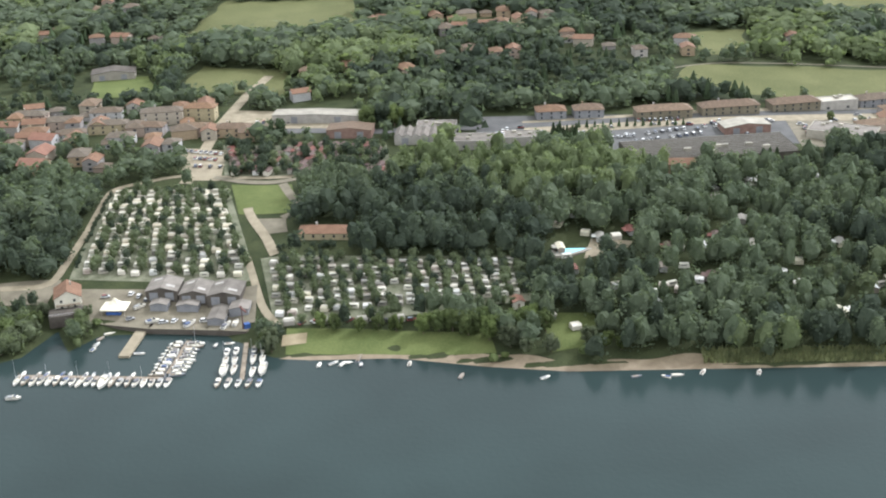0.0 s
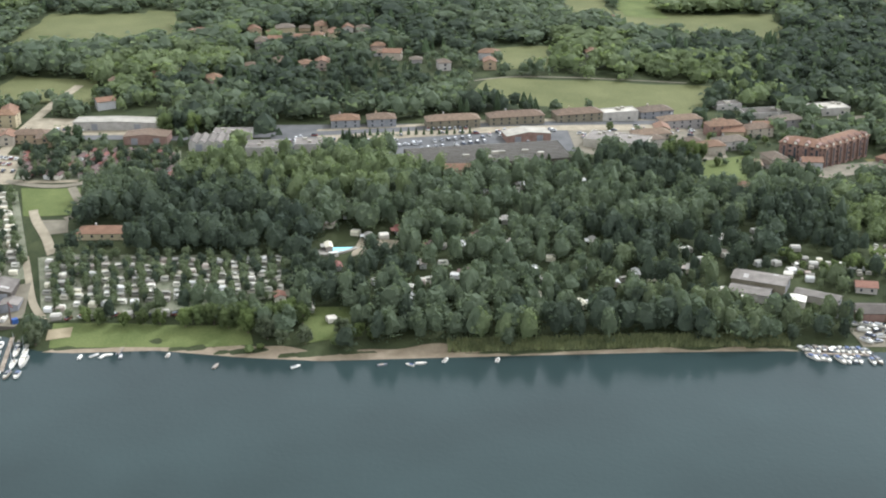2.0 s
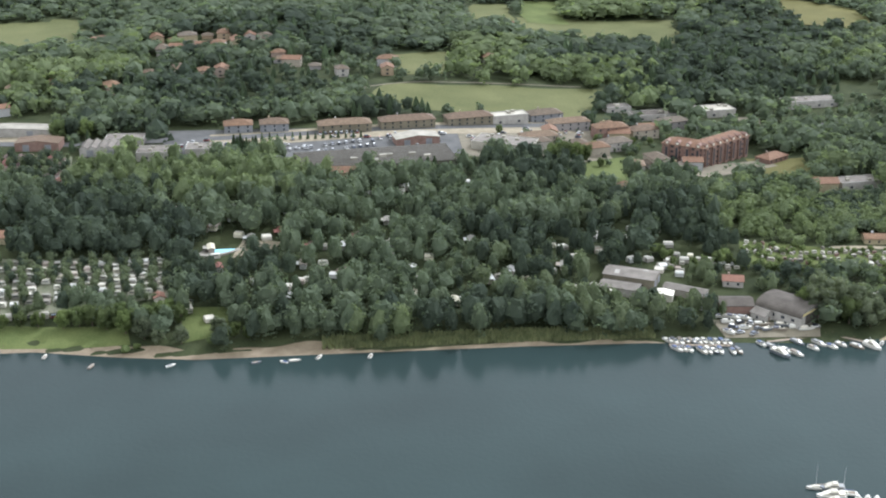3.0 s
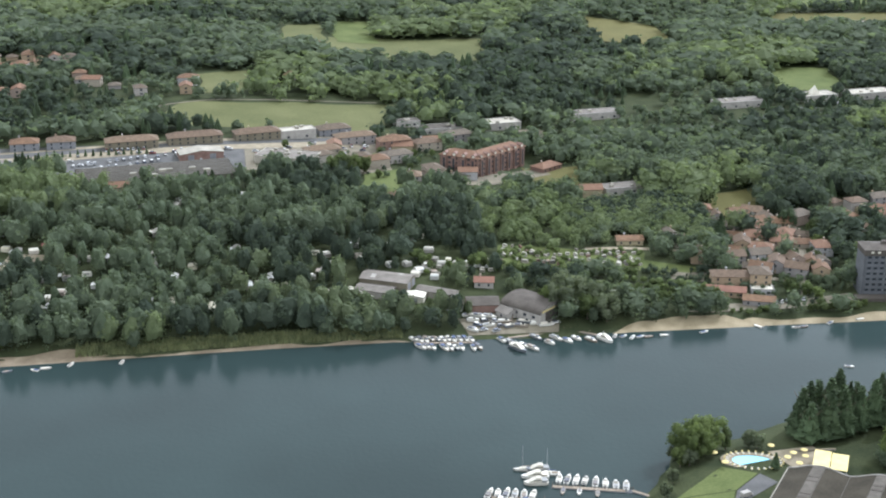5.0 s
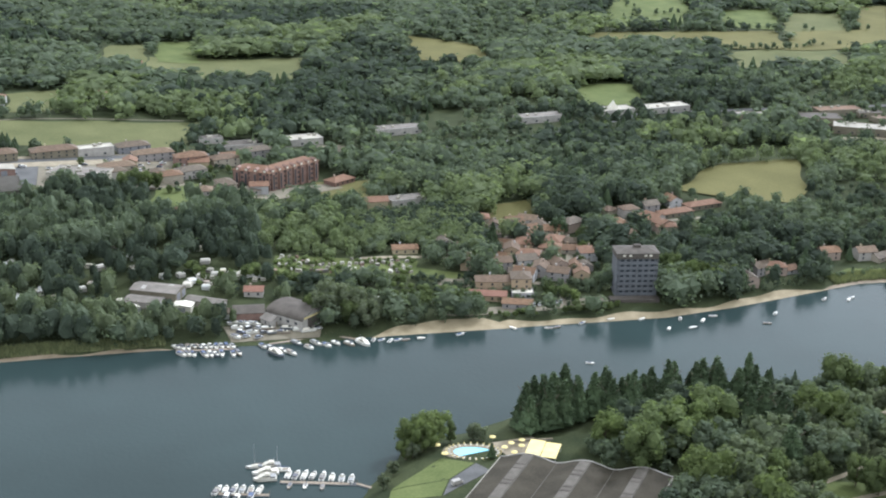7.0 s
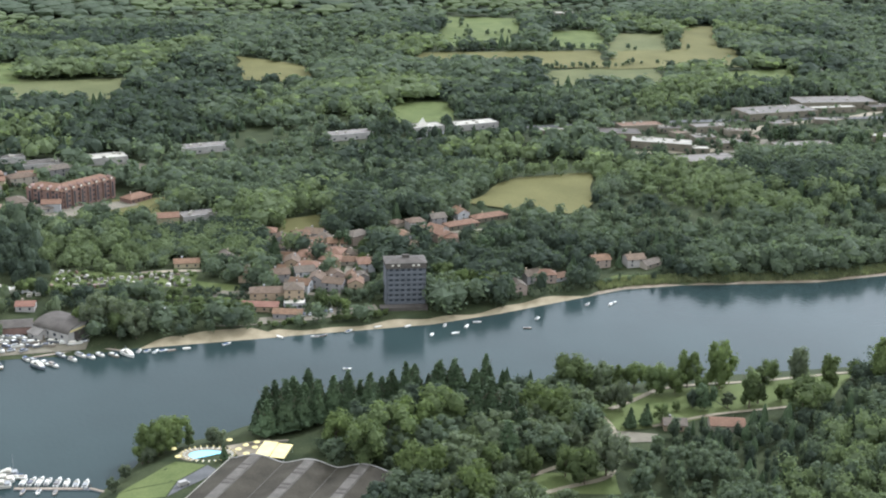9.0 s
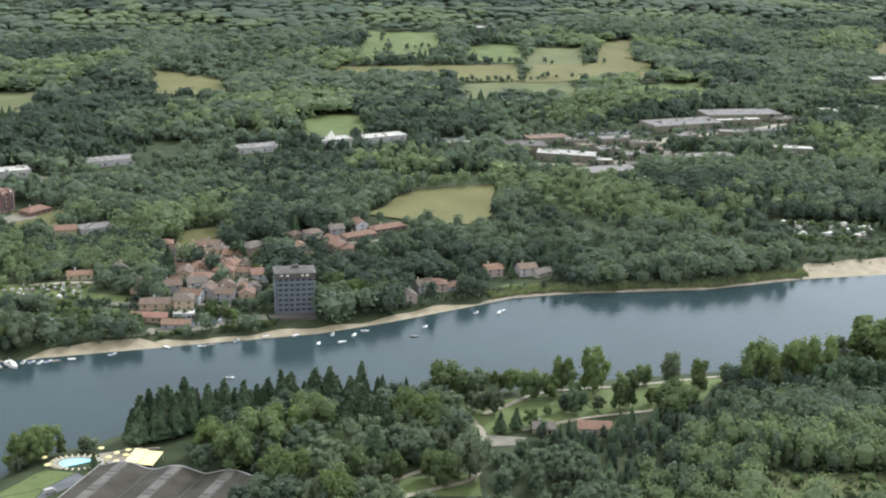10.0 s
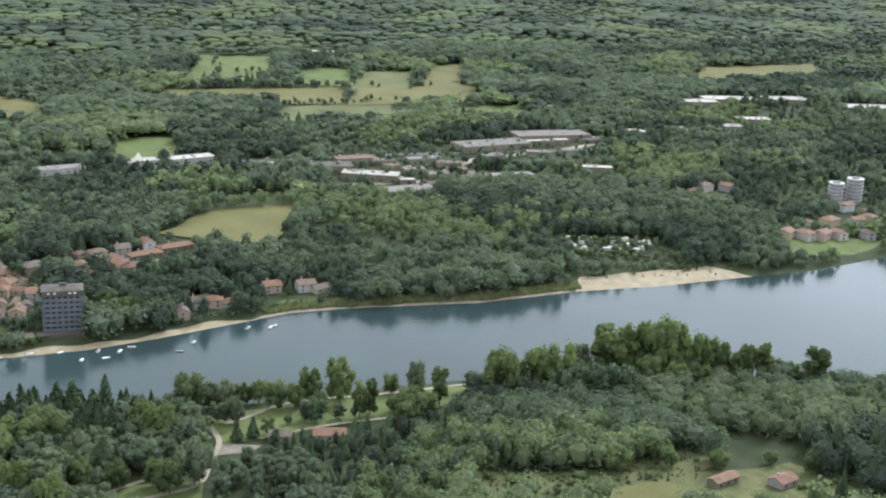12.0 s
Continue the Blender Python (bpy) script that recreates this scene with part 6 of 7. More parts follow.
flat_block("flat_roofed_shop", 12, 9, 3.4, (M_WALL, M_WHITE), "low building with a bright white roof", at_ground(456, 506, -16), boxes=0)
keep(456, 506, 8, 10)
patch("village_yard", [(418, 542), (436, 532), (432, 524), (414, 532)], M_YARD, "pale car park at the village edge", "ground", wobble=0)
ribbon("road", [(415, 536), (445, 534), (470, 521), (484, 512), (474, 492), (455, 487)], 4.0, M_YARD, "pale village lane", "road")
ribbon("road", [(482, 512), (497, 540), (505, 556), (512, 580), (520, 602), (560, 600), (640, 600)], 4.0, M_YARD, "pale village lane", "road")
quay("sea_wall", [(392, 500), (419, 489), (443, 488), (461, 490), (478, 492)], 2.0, 0.6, "low stone wall above the beach")
for k in range(9):
    CARS.put(at_ground(448 + 3.2 * k, 492 + 0.2 * k, 80 + PLACE.uniform(-8, 8), -0.25))
for k in range(12):
    tree(386 + 4.0 * k + PLACE.uniform(-1, 1), 512 - 1.35 * k + PLACE.uniform(-1, 1), PLACE.uniform(4.5, 6.5), "broad", 1.2, "row of clipped trees")
    tree(384 + 4.2 * k + PLACE.uniform(-1, 1), 521 - 1.4 * k + PLACE.uniform(-1, 1), PLACE.uniform(4.5, 6.5), "broad", 1.2, "row of clipped trees")
for k in range(11):
    tree(390 + 4.4 * k + PLACE.uniform(-1, 1), 533 - 1.9 * k + PLACE.uniform(-1, 1), PLACE.uniform(3.5, 5.5), "bush", 1.1, "row of clipped trees")
tree(-97, 764, 14, "dark", 1.0), tree(-44, 783, 13, "broad", 1.2), tree(-36, 784, 14, "dark", 1.2), tree(-28, 782, 13, "broad", 1.2)
for k in range(22):
    x = 432 + 3.6 * k
    if abs(x - 518) > 14 and abs(x - 462) > 7:
        tree(x + PLACE.uniform(-1, 1), np.interp(x, FAR_X, FAR_Y) + PLACE.uniform(10, 15), PLACE.uniform(2.5, 5), PLACE.choice(("bush", "broad")), 1.3, "shrubs above the beach")
for x, y, h, k in ((478, 498, 8, "broad"), (472, 501, 7, "broad"), (480, 486, 5, "bush"), (343, 499, 17, "willow"), (349, 511, 18, "willow"), (359, 501, 18, "willow"), (365, 489, 15, "willow"), (340, 507, 13, "broad"), (370, 500, 12, "willow"), (356, 493, 13, "broad"),
                   (545, 500, 12, "broad"), (556, 503, 13, "broad"), (566, 502, 12, "broad"), (575, 503, 11, "broad"), (550, 515, 14, "broad")):
    tree(x, y, h, k, 1.15)
for x, y, h, k in ((463, 576, 17, "conifer"), (451, 547, 13, "conifer"), (442, 549, 9, "broad"), (510, 588, 13, "dark"), (538, 561, 9, "dark"), (471, 504, 8, "broad"), (482, 493, 7, "broad"), (457, 561, 9, "dark"), (446, 557, 8, "broad"),
                   (505, 540, 6, "broad"), (472, 536, 6, "dark"), (495, 524, 7, "dark"), (486, 586, 8, "broad"), (514, 556, 8, "broad"), (452, 534, 7, "broad"), (530, 540, 9, "broad"), (462, 600, 11, "dark"), (520, 575, 10, "broad"), (591, 549, 15, "dark"), (599, 552, 16, "dark"), (607, 549, 15, "dark"), (615, 552, 16, "dark"), (623, 548, 15, "dark"), (611, 558, 16, "dark"), (602, 560, 15, "dark"), (567, 493, 12, "light"), (574, 496, 12, "willow"), (580, 500, 11, "light")):
    tree(x, y, h, k, 1.1, "trees between the village houses")

patch("garden_lawn", [(637, 496), (660, 502), (685, 494), (648, 487)], M_LAWN, "sloping garden lawn above the shore", "lawn", wobble=1)
for k in range(9):
    tree(640 + 4.6 * k, 491 + 0.5 * k + PLACE.uniform(-0.5, 0.5), PLACE.uniform(1.2, 1.9), "bush", 1.5, "clipped garden hedge above the shore")

# ---- commercial quarter behind the right woods ----
HALL_LABELS = ["flat-roofed commercial hall with a " + tone + " roof" for tone in ("white", "grey", "dark", "brown")]
for x, y, w, l, h, a, k in ((822, 800, 42, 22, 6, -20, 2), (858, 822, 40, 16, 5, -5, 3), (844, 760, 50, 20, 6, -33, 0), (892, 772, 20, 14, 4, -10, 1), (903, 745, 26, 14, 5, -10, 1), (852, 706, 52, 22, 5, -3, 1), (1012, 838, 76, 30, 6, 0, 1),
                            (1095, 862, 80, 30, 6, -10, 1), (1072, 838, 56, 9, 5, -6, 0), (1055, 727, 36, 12, 5, -28, 0), (959, 724, 52, 16, 5, -7, 1), (918, 802, 34, 14, 5, -5, 1), (880, 808, 22, 12, 4, -10, 2), (932, 780, 22, 12, 5, -15, 3), (775, 822, 26, 12, 5, -10, 0)):
    flat_block("commercial_hall", w, l, h, (M_YARD, (M_WHITEROOF, M_GREYROOF, M_DARKROOF, M_TILE)[k]), HALL_LABELS[k], at_ground(x, y, a), boxes=3, category="commercial hall")
    keep(x, y, w * 0.3, 24), keep(x - w * 0.3, y - w * 0.3 * math.tan(radians(a)), w * 0.22, 20), keep(x + w * 0.3, y + w * 0.3 * math.tan(radians(a)), w * 0.22, 20)
for x, y, w, l, h in ((1332, 858, 26, 14, 6), (1255, 861, 25, 14, 6), (1201, 860, 24, 12, 6), (1387, 886, 40, 14, 6), (1518, 975, 60, 24, 8), (1441, 992, 70, 24, 8), (1583, 908, 72, 26, 8), (1390, 984, 42, 20, 8), (852, 1137, 56, 12, 5), (1183, 1005, 18, 10, 5), (1090, 1425, 30, 12, 5)):
    flat_block("far_hall", w, l + 6, h - 2, (M_YARD, M_WHITEROOF), "far industrial hall with a white flat roof", at_ground(x, y, -20), boxes=3, windows=False, category="industrial hall")
    keep(x, y, w * 0.42, 26), keep(x - w * 0.3, y + w * 0.1, w * 0.25, 24), keep(x + w * 0.3, y - w * 0.1, w * 0.25, 24)
clear((793, 722), (940, 694), (990, 800), (800, 806)), clear((850, 800), (1062, 738), (1165, 838), (950, 862))
patch("car_park", [(880, 735), (935, 716), (960, 758), (900, 776)], M_YARD, "worn sandy yard between commercial halls", "ground", wobble=1)
for x, y, w, l, h, k in ((880, 790, 16, 12, 4, 1), (868, 738, 14, 10, 4, 0), (930, 760, 18, 12, 4, 1), (990, 800, 22, 14, 4, 1), (1040, 800, 20, 12, 4, 1), (1130, 836, 26, 14, 4, 1), (905, 716, 18, 10, 4, 1)):
    flat_block("workshop", w, l, h, (M_YARD, PLACE.choice((M_GREYROOF, M_DARKROOF, M_TILE)) if k else M_WHITEROOF), "low brown-grey workshop with a flat roof", at_ground(x, y, -12 + PLACE.uniform(-20, 20)), boxes=1, windows=False, category="workshop")
for x, y, h in ((916, 744, 12), (920, 741, 10), (900, 739, 9), (960, 752, 13), (966, 750, 14), (973, 752, 12), (953, 754, 11), (997, 722, 13), (1003, 719, 14), (1010, 720, 12), (1017, 718, 13), (944, 748, 10)):
    tree(x, y, h, "dark", 0.95, "dark trees between the commercial halls")
ribbon("road", [(800, 750), (884, 738), (968, 800), (1090, 815), (1150, 838), (1300, 868)], 9, M_GRAVEL, "pale road through the commercial quarter", "road")


def round_tower(m, r, floors, label):
    """A round block of flats: drums set back between ring-shaped balconies."""
    top = root("round_tower", m)
    for k in range(floors):
        z = 3.1 * k
        part("drum", tube(bmesh.new(), (0, 0, z - (1 if k == 0 else 0)), (0, 0, z + 2.7), r * 0.88, r * 0.88, 28), M_GREY, top)
        part("balcony_ring", tube(bmesh.new(), (0, 0, z + 2.5), (0, 0, z + 3.5), r, r, 28), M_LIGHTGREY, top)
    part("roof", tube(bmesh.new(), (0, 0, 3.1 * floors), (0, 0, 3.1 * floors + 1.4), r * 0.5, r * 0.45, 20), M_GREYROOF, top)
    return tagged(top, label, "apartment block")


round_tower(at_ground(1223, 568), 7.5, 7, "round white block of flats with ring balconies")
round_tower(at_ground(1203, 570), 7.0, 6, "lower round block of flats with ring balconies")
keep(1223, 566, 9, 30), keep(1203, 568, 9, 30)
put_houses(FAR_HOUSES, [(1111, 486), (1128, 520), (1146, 514), (1170, 508), (1189, 512), (1083, 497)], 10, 20, 7, 14)
patch("lawn", [(1040, 470), (1104, 508), (1158, 470), (1108, 450)], M_LAWN, "gardens and lawns by the water", "lawn")
patch("dry_meadow", [(1060, 640), (1128, 622), (1106, 600), (1050, 612)], M_DRYFIELD, "dry meadow before the woods", "field")
patch("dry_meadow", [(1590, 1236), (1808, 1228), (1732, 1132), (1540, 1142)], M_DRYFIELD, "far pale field", "field")
for k in range(42):
    u, v = PLACE.random(), PLACE.random()
    x, y = 892 + 66 * u + 14 * v, 528 - 25 * u + 26 * v
    if k > 28:
        x, y = 892 + PLACE.random() * 94, 0.0
        y = 526 - (x - 892) * 0.36 + PLACE.uniform(-7, 7)
    CARAVANS.put(at_ground(x, y, PLACE.uniform(0, 180), 0.0))
clear((884, 505), (966, 474), (974, 528), (902, 562)), clear((876, 488), (954, 456), (962, 490), (886, 520))
for k in range(30):
    u, v = PLACE.random(), PLACE.random()
    tree(888 + 78 * u + 10 * v, 512 - 30 * u + 40 * v, PLACE.uniform(3, 6), PLACE.choice(("bush", "broad", "camp")), 1.1, "low trees of the shore camp")
for x, y, h, k in ((888, 473, 6, "oval"), (951, 462, 3, "bush"), (925, 500, 5, "broad"), (900, 508, 6, "broad"), (960, 484, 6, "broad"), (935, 495, 5, "broad"), (975, 478, 6, "broad")):
    tree(x, y, h, k)

# ---- the near bank ----
M_ROUGH = material("rough_grass", (0.0468, 0.0546, 0.0225), (0.109, 0.107, 0.045), 7, 10, 0.9, 0.5, 0.5, spec=0.05)
def vault_hall(m):
    """A factory roof of three shallow vaults side by side, each with a line of raised skylights."""
    top = root("factory_hall", m)
    bay, l, h, rise, skew = 22.2, 62.0, 4.2, 2.6, 0.186

    def slant(bm):
        """The front runs aslant, each vault a little further out than its neighbour."""
        for v in bm.verts:
            v.co.y += skew * v.co.x
        return bm

    for k in range(3):
        x = (k - 1) * bay
        bm = bmesh.new()
        n = 12
        prof = [(x - bay / 2 + bay * i / n, h + rise * (0.5 - 0.5 * math.cos(2 * math.pi * i / n)) ** 0.8) for i in range(n + 1)]
        prism(bm, prof + [(x + bay / 2, h - 0.3), (x - bay / 2, h - 0.3)], -l, 0)
        roof = part("roof", slant(bm), M_VAULT, top, "dark weathered sheet vault")
        bm = bmesh.new()
        prism(bm, [(x - 2.3, h + rise - 0.25), (x + 2.3, h + rise - 0.25), (x + 2.0, h + rise + 0.25), (x - 2.0, h + rise + 0.25)], -l + 0.5, -0.6)
        part("ridge_cap", slant(bm), M_OLDROOF, roof, "paler raised ridge strip")
        for i in (0, 1, 4, 5):
            y = -9 - 3.4 * i
            part("skylight", slant(box_bm(x - 1.9, y - 0.8, h + rise + 0.2, x + 1.9, y + 0.5, h + rise + 0.42, bevel=0.05)), M_DARKROOF, roof)
        part("end_wall", slant(box_bm(x - bay / 2, -0.25, -2, x + bay / 2, 0.0, h)), M_CONCRETE, top)
        bm = bmesh.new()
        prism(bm, [(px, pz - 0.35) for px, pz in prof] + [(px, pz + 0.3) for px, pz in reversed(prof)], -0.02, 0.35)
        part("eaves_band", slant(bm), M_LIGHTGREY, top, "pale rounded eaves band")
    for s in (-1, 1):
        part("side_wall", slant(box_bm(s * bay * 1.5 - 0.2, -l, -2, s * bay * 1.5 + 0.2, -0.3, h + 0.1)), M_CONCRETE, top)
    for k in (-1, 1):
        bm = tube(bmesh.new(), (k * bay / 2, -l, h + 0.12), (k * bay / 2, -0.5, h + 0.12), 0.16, 0.16, 6)
        part("gutter", slant(bm), M_OLDROOF, top)
    return tagged(top, "wide factory hall with three dark vaulted roofs", "factory")


vault_hall(pose(404, 296.5, 9.4, 0, 0, -40.5))
for x, y in ((367, 295), (386, 287), (404, 279), (420, 269), (375, 273), (392, 260), (357, 275), (383, 300), (408, 289), (426, 279)):
    keep(x, y, 11)
patch("garden_lawn", [(329, 311), (355, 328.5), (366, 320), (352, 309)], M_LAWN, "sloping mown lawn by the pool", "lawn", lift=0.12, wobble=0)
patch("garden_lawn", [(325, 301), (329, 310.5), (351.5, 308.5), (345, 297)], M_LAWN, "sloping mown lawn by the pool", "lawn", lift=0.12, wobble=0)
patch("driveway", [(345.5, 296.5), (352.3, 308.5), (366.5, 319.5), (370, 311)], M_ASPHALT, "dark drive beside the factory hall", "ground", lift=0.2, wobble=0)
van = root("van", at_ground(353.5, 303.5, 18, -0.2))
van_body = part("body", prism(bmesh.new(), [(-2.4, 0.35), (2.4, 0.35), (2.4, 1.0), (1.75, 1.25), (1.25, 2.1), (-2.3, 2.15), (-2.4, 1.2)], -0.95, 0.95), M_LIGHTGREY, van)
part("windscreen", prism(bmesh.new(), [(1.72, 1.3), (1.3, 2.02), (1.36, 2.05), (1.8, 1.32)], -0.85, 0.85), M_GLASS, van_body)
for x in (-1.5, 1.5):
    for y in (-0.85, 0.85):
        part("wheel", tube(bmesh.new(), (x, y - 0.12, 0.35), (x, y + 0.12, 0.35), 0.35, 0.35, 10), M_RUBBER, van)
tagged(van, "pale grey delivery van on the drive", "van")
patch("terrace", [(378, 337), (397, 336), (399, 322), (381, 320)], M_GRAVEL, "paved terrace with stone steps", "ground", lift=0.3, wobble=0)
pool("swimming_pool", at_ground(369, 330, -22), 8.2, 4.6, "oval turquoise pool with a paved surround", M_GRAVEL)


def lounger():
    top = root("sun_lounger")
    part("frame", box_bm(-0.95, -0.33, 0.25, 0.95, 0.33, 0.32), M_WHITE, top)
    part("backrest", tube(bmesh.new(), (0.35, 0, 0.33), (0.9, 0, 0.75), 0.3, 0.3, 4), M_CANVAS, top)
    part("leg", box_bm(-0.85, -0.3, 0, -0.78, 0.3, 0.25), M_WHITE, top)
    return tagged(top, "white sun lounger by the pool", "sun lounger", "sun loungers round the pool")


LOUNGERS = Stock([lounger()])
for k in range(26):
    a = 2 * math.pi * k / 26
    p = Matrix.Rotation(radians(-20), 2) @ Vector((10.6 * math.cos(a), 6.4 * math.sin(a)))
    LOUNGERS.put(pose(369 + p.x, 330 + p.y, ground_at(369, 330) + 0.18, 0, 0, math.degrees(a) - 20))


def parasol():
    top = root("parasol")
    part("pole", tube(bmesh.new(), (0, 0, 0), (0, 0, 2.5), 0.04, 0.04, 6), M_WOOD, top)
    bm = bmesh.new()
    tip = bm.verts.new((0, 0, 2.75))
    n = 8
    ring = [bm.verts.new((1.4 * math.cos(2 * math.pi * i / n), 1.4 * math.sin(2 * math.pi * i / n), 2.2)) for i in range(n)]
    for i in range(n):
        bm.faces.new((ring[i], ring[(i + 1) % n], tip))
    ret = bmesh.ops.extrude_face_region(bm, geom=list(bm.faces))
    bmesh.ops.translate(bm, verts=[v for v in ret["geom"] if isinstance(v, bmesh.types.BMVert)], vec=(0, 0, -0.08))
    part("canopy", bm, M_CANVAS, top)
    return tagged(top, "pale parasol on the pool terrace", "parasol", "parasols on the terrace")


PARASOLS = Stock([parasol()])
for x, y in ((381, 326), (385, 329), (388, 325), (383, 320), (390, 330), (356, 338), (380, 338), (356, 328)):
    PARASOLS.put(pose(x, y, ground_at(x, y) + 0.3))
for k in range(2):
    a = root("awning", pose(391.5 + 6.4 * k * 0.8, 318.6 - 6.4 * k * 0.65, ground_at(394, 316), 0, 0, -32))
    part("canopy", box_bm(-3.1, -6.6, 3.5, 3.1, 6.6, 3.62), M_CANVAS, a, "stretched cream canopy")
    for x in (-2.9, 2.9):
        for y in (-6.4, 6.4):
            part("post", tube(bmesh.new(), (x, y, -0.5), (x, y, 3.5), 0.06, 0.06, 6), M_METAL, a)
    tagged(a, "large cream awning over the terrace", "awning")
BENCH = root("garden_wall", at_ground(395, 332, -10))
part("wall", box_bm(-9, -0.25, -0.5, 9, 0.25, 1.1), M_CONCRETE, BENCH)
part("coping", box_bm(-9.1, -0.32, 1.1, 9.1, 0.32, 1.25), M_GRAVEL, BENCH)
tagged(BENCH, "low stone garden wall behind the terrace", "wall")
keep(367, 332, 16), keep(385, 326, 13), keep(344, 314, 20), keep(396, 313, 9), keep(350, 324, 15)

# near marina
pontoon("jetty", (291, 340.5), (320, 330.5), 1.8, "floating jetty with a row of motor boats")
pontoon("jetty", (320, 331), (326, 325), 1.4, "gangway to the bank")
pontoon("jetty", (266, 337.5), (285, 331), 1.8, "outer floating jetty with motor boats")
for x, y in ((294.6, 344.7), (297.7, 343.7), (300.9, 342.7), (304.1, 341.4), (307.7, 339.6), (311.1, 337.9), (314.7, 336.0), (318.3, 334.4)):
    BOATS.put(on_water(x + 0.8, y + 0.8, 66 + PLACE.uniform(-7, 7)))
for x, y, a in ((294, 336.4, 246), (300, 334.6, 248), (306.3, 331.7, 250)):
    DINGHIES.put(on_water(x, y, a))
CRUISERS.put(on_water(285.5, 344.2, 172)), CRUISERS.put(on_water(286.5, 349, 170)), CRUISERS.put(on_water(289, 354, 168))
SAILERS.put(on_water(292.5, 350.5, 165)), SAILERS.put(on_water(284, 355.6, 170))
for x, y in ((266, 340.5), (269.2, 340), (272.4, 339.2), (275.6, 338.4), (278.8, 337.2), (282, 336)):
    BOATS.put(on_water(x, y, 62 + PLACE.uniform(-9, 9)))
for x, y in ((268, 333), (272, 331.5), (277, 330)):
    BOATS.put(on_water(x, y, 246))

# single trees of the near bank
SPOTS = [(348, 348, 14), (353, 348, 14), (358, 347, 14), (350, 339, 12), (343, 340, 9), (345, 349, 8), (345, 336, 7), (350, 345, 10), (334, 326, 6), (327, 316, 6), (376, 342, 7), (374, 345, 7)]
for x, y, h in SPOTS:
    tree(x, y, h, "willow" if h < 9 else "light", 1.2)
tree(364, 345, 10, "poplar", 1.6)
tree(374, 322, 7, "conifer", 1.2)
SPOTS = [(395, 346), (400, 352), (405, 356), (411, 360), (417, 361), (423, 365), (429, 366), (424, 353), (436, 358), (438, 352), (442, 347), (444, 340), (453, 349), (460, 355), (468, 350), (467, 342), (486, 342), (496, 342), (401, 344), (409, 348), (417, 351), (430, 349),
         (448, 343), (459, 344), (476, 350), (500, 335), (488, 348), (406, 341), (413, 342), (421, 344), (397, 340), (436, 343), (509, 340), (448, 353), (454, 343), (464, 347), (472, 357), (480, 346), (492, 350), (503, 346), (482, 355), (441, 362), (413, 354)]
for x, y in SPOTS:
    tree(x, y, PLACE.uniform(14, 22.5), "conifer", PLACE.uniform(1.0, 1.5), "spruces on the near bank")
SPOTS = [(441, 267, 21, "light", 1.23), (453, 238, 21, "light", 1.07), (473, 270, 13, "broad", 1.07), (440, 304, 21, "broad", 1.39), (467, 314, 21, "broad", 1.39), (453, 307, 21, "light", 1.23), (514, 306, 21, "light", 1.39), (490, 311, 24, "conifer", 1.6),
         (495, 303, 21, "conifer", 1.5), (483, 310, 22, "conifer", 1.4), (484, 279, 18, "conifer", 1.7), (508, 309, 13, "willow", 0.98), (513, 278, 13, "willow", 1.07), (516, 252, 21, "willow", 1.07), (497, 293, 17, "conifer", 1.7), (470, 286, 14, "broad", 1.07)]
for x, y, h, k, w in SPOTS:
    tree(x, y, h, k, w)
SPOTS = [(515, 289, 19, "broad", 1.07), (426, 293, 21, "broad", 1.07), (421, 316, 17, "light", 1.07), (447, 245, 15, "willow", 1.07), (504, 248, 16, "broad", 1.07), (500, 257, 13, "broad", 1.07), (486, 263, 13, "broad", 1.07), (691, 189, 13, "broad", 1.35),
         (717, 192, 10, "broad", 1.2), (718, 185, 10, "broad", 1.2), (737, 172, 10, "broad", 1.25), (774, 151, 11, "broad", 1.2), (674, 190, 4, "bush", 1.7), (671, 182, 3, "bush", 1.7), (642, 195, 5, "poplar", 1.7), (662, 181, 6, "poplar", 1.7)]
for x, y, h, k, w in SPOTS:
    tree(x, y, h, k, w)
SPOTS = [(536, 308, 8, "broad")]
for x, y, h, k in SPOTS:
    tree(x, y, h, k, 1.25)
SPOTS = [(708, 204, 7), (723, 196, 6), (740, 178, 7), (764, 167, 7), (795, 145, 6), (672, 190, 4), (642, 198, 5), (696, 210, 7), (666, 207, 7)]
for x, y, h in SPOTS:
    tree(x, y, h, "bush" if h < 6 else "broad", 1.3)


SPOTS = [(540, 334, 22.2, "broad", 1.15), (554, 343, 9.7, "broad", 1.2), (569, 361, 7.5, "broad", 1.2), (572, 343, 11.1, "light", 1.2), (579, 339, 12.6, "light", 1.2), (583, 325, 15.1, "broad", 1.1), (592, 323, 12.7, "broad", 1.1), (602, 328, 19, "light", 0.8),
         (615, 320, 25, "light", 0.75), (603, 317, 9.8, "broad", 1), (620, 326, 9.3, "light", 1.1), (614, 294, 20.2, "poplar", 1.5), (621, 297, 19.5, "poplar", 1.5), (645, 322, 11.3, "broad", 1), (656, 314, 18.7, "willow", 0.8), (657, 314, 10.1, "light", 1),
         (659, 295, 20.8, "poplar", 1.6), (632, 278, 18.3, "broad", 1.5), (647, 285, 12, "broad", 1.2), (550, 292, 10, "conifer", 1.3)]
for x, y, h, k, w in SPOTS:
    tree(x, y, h, k, w)
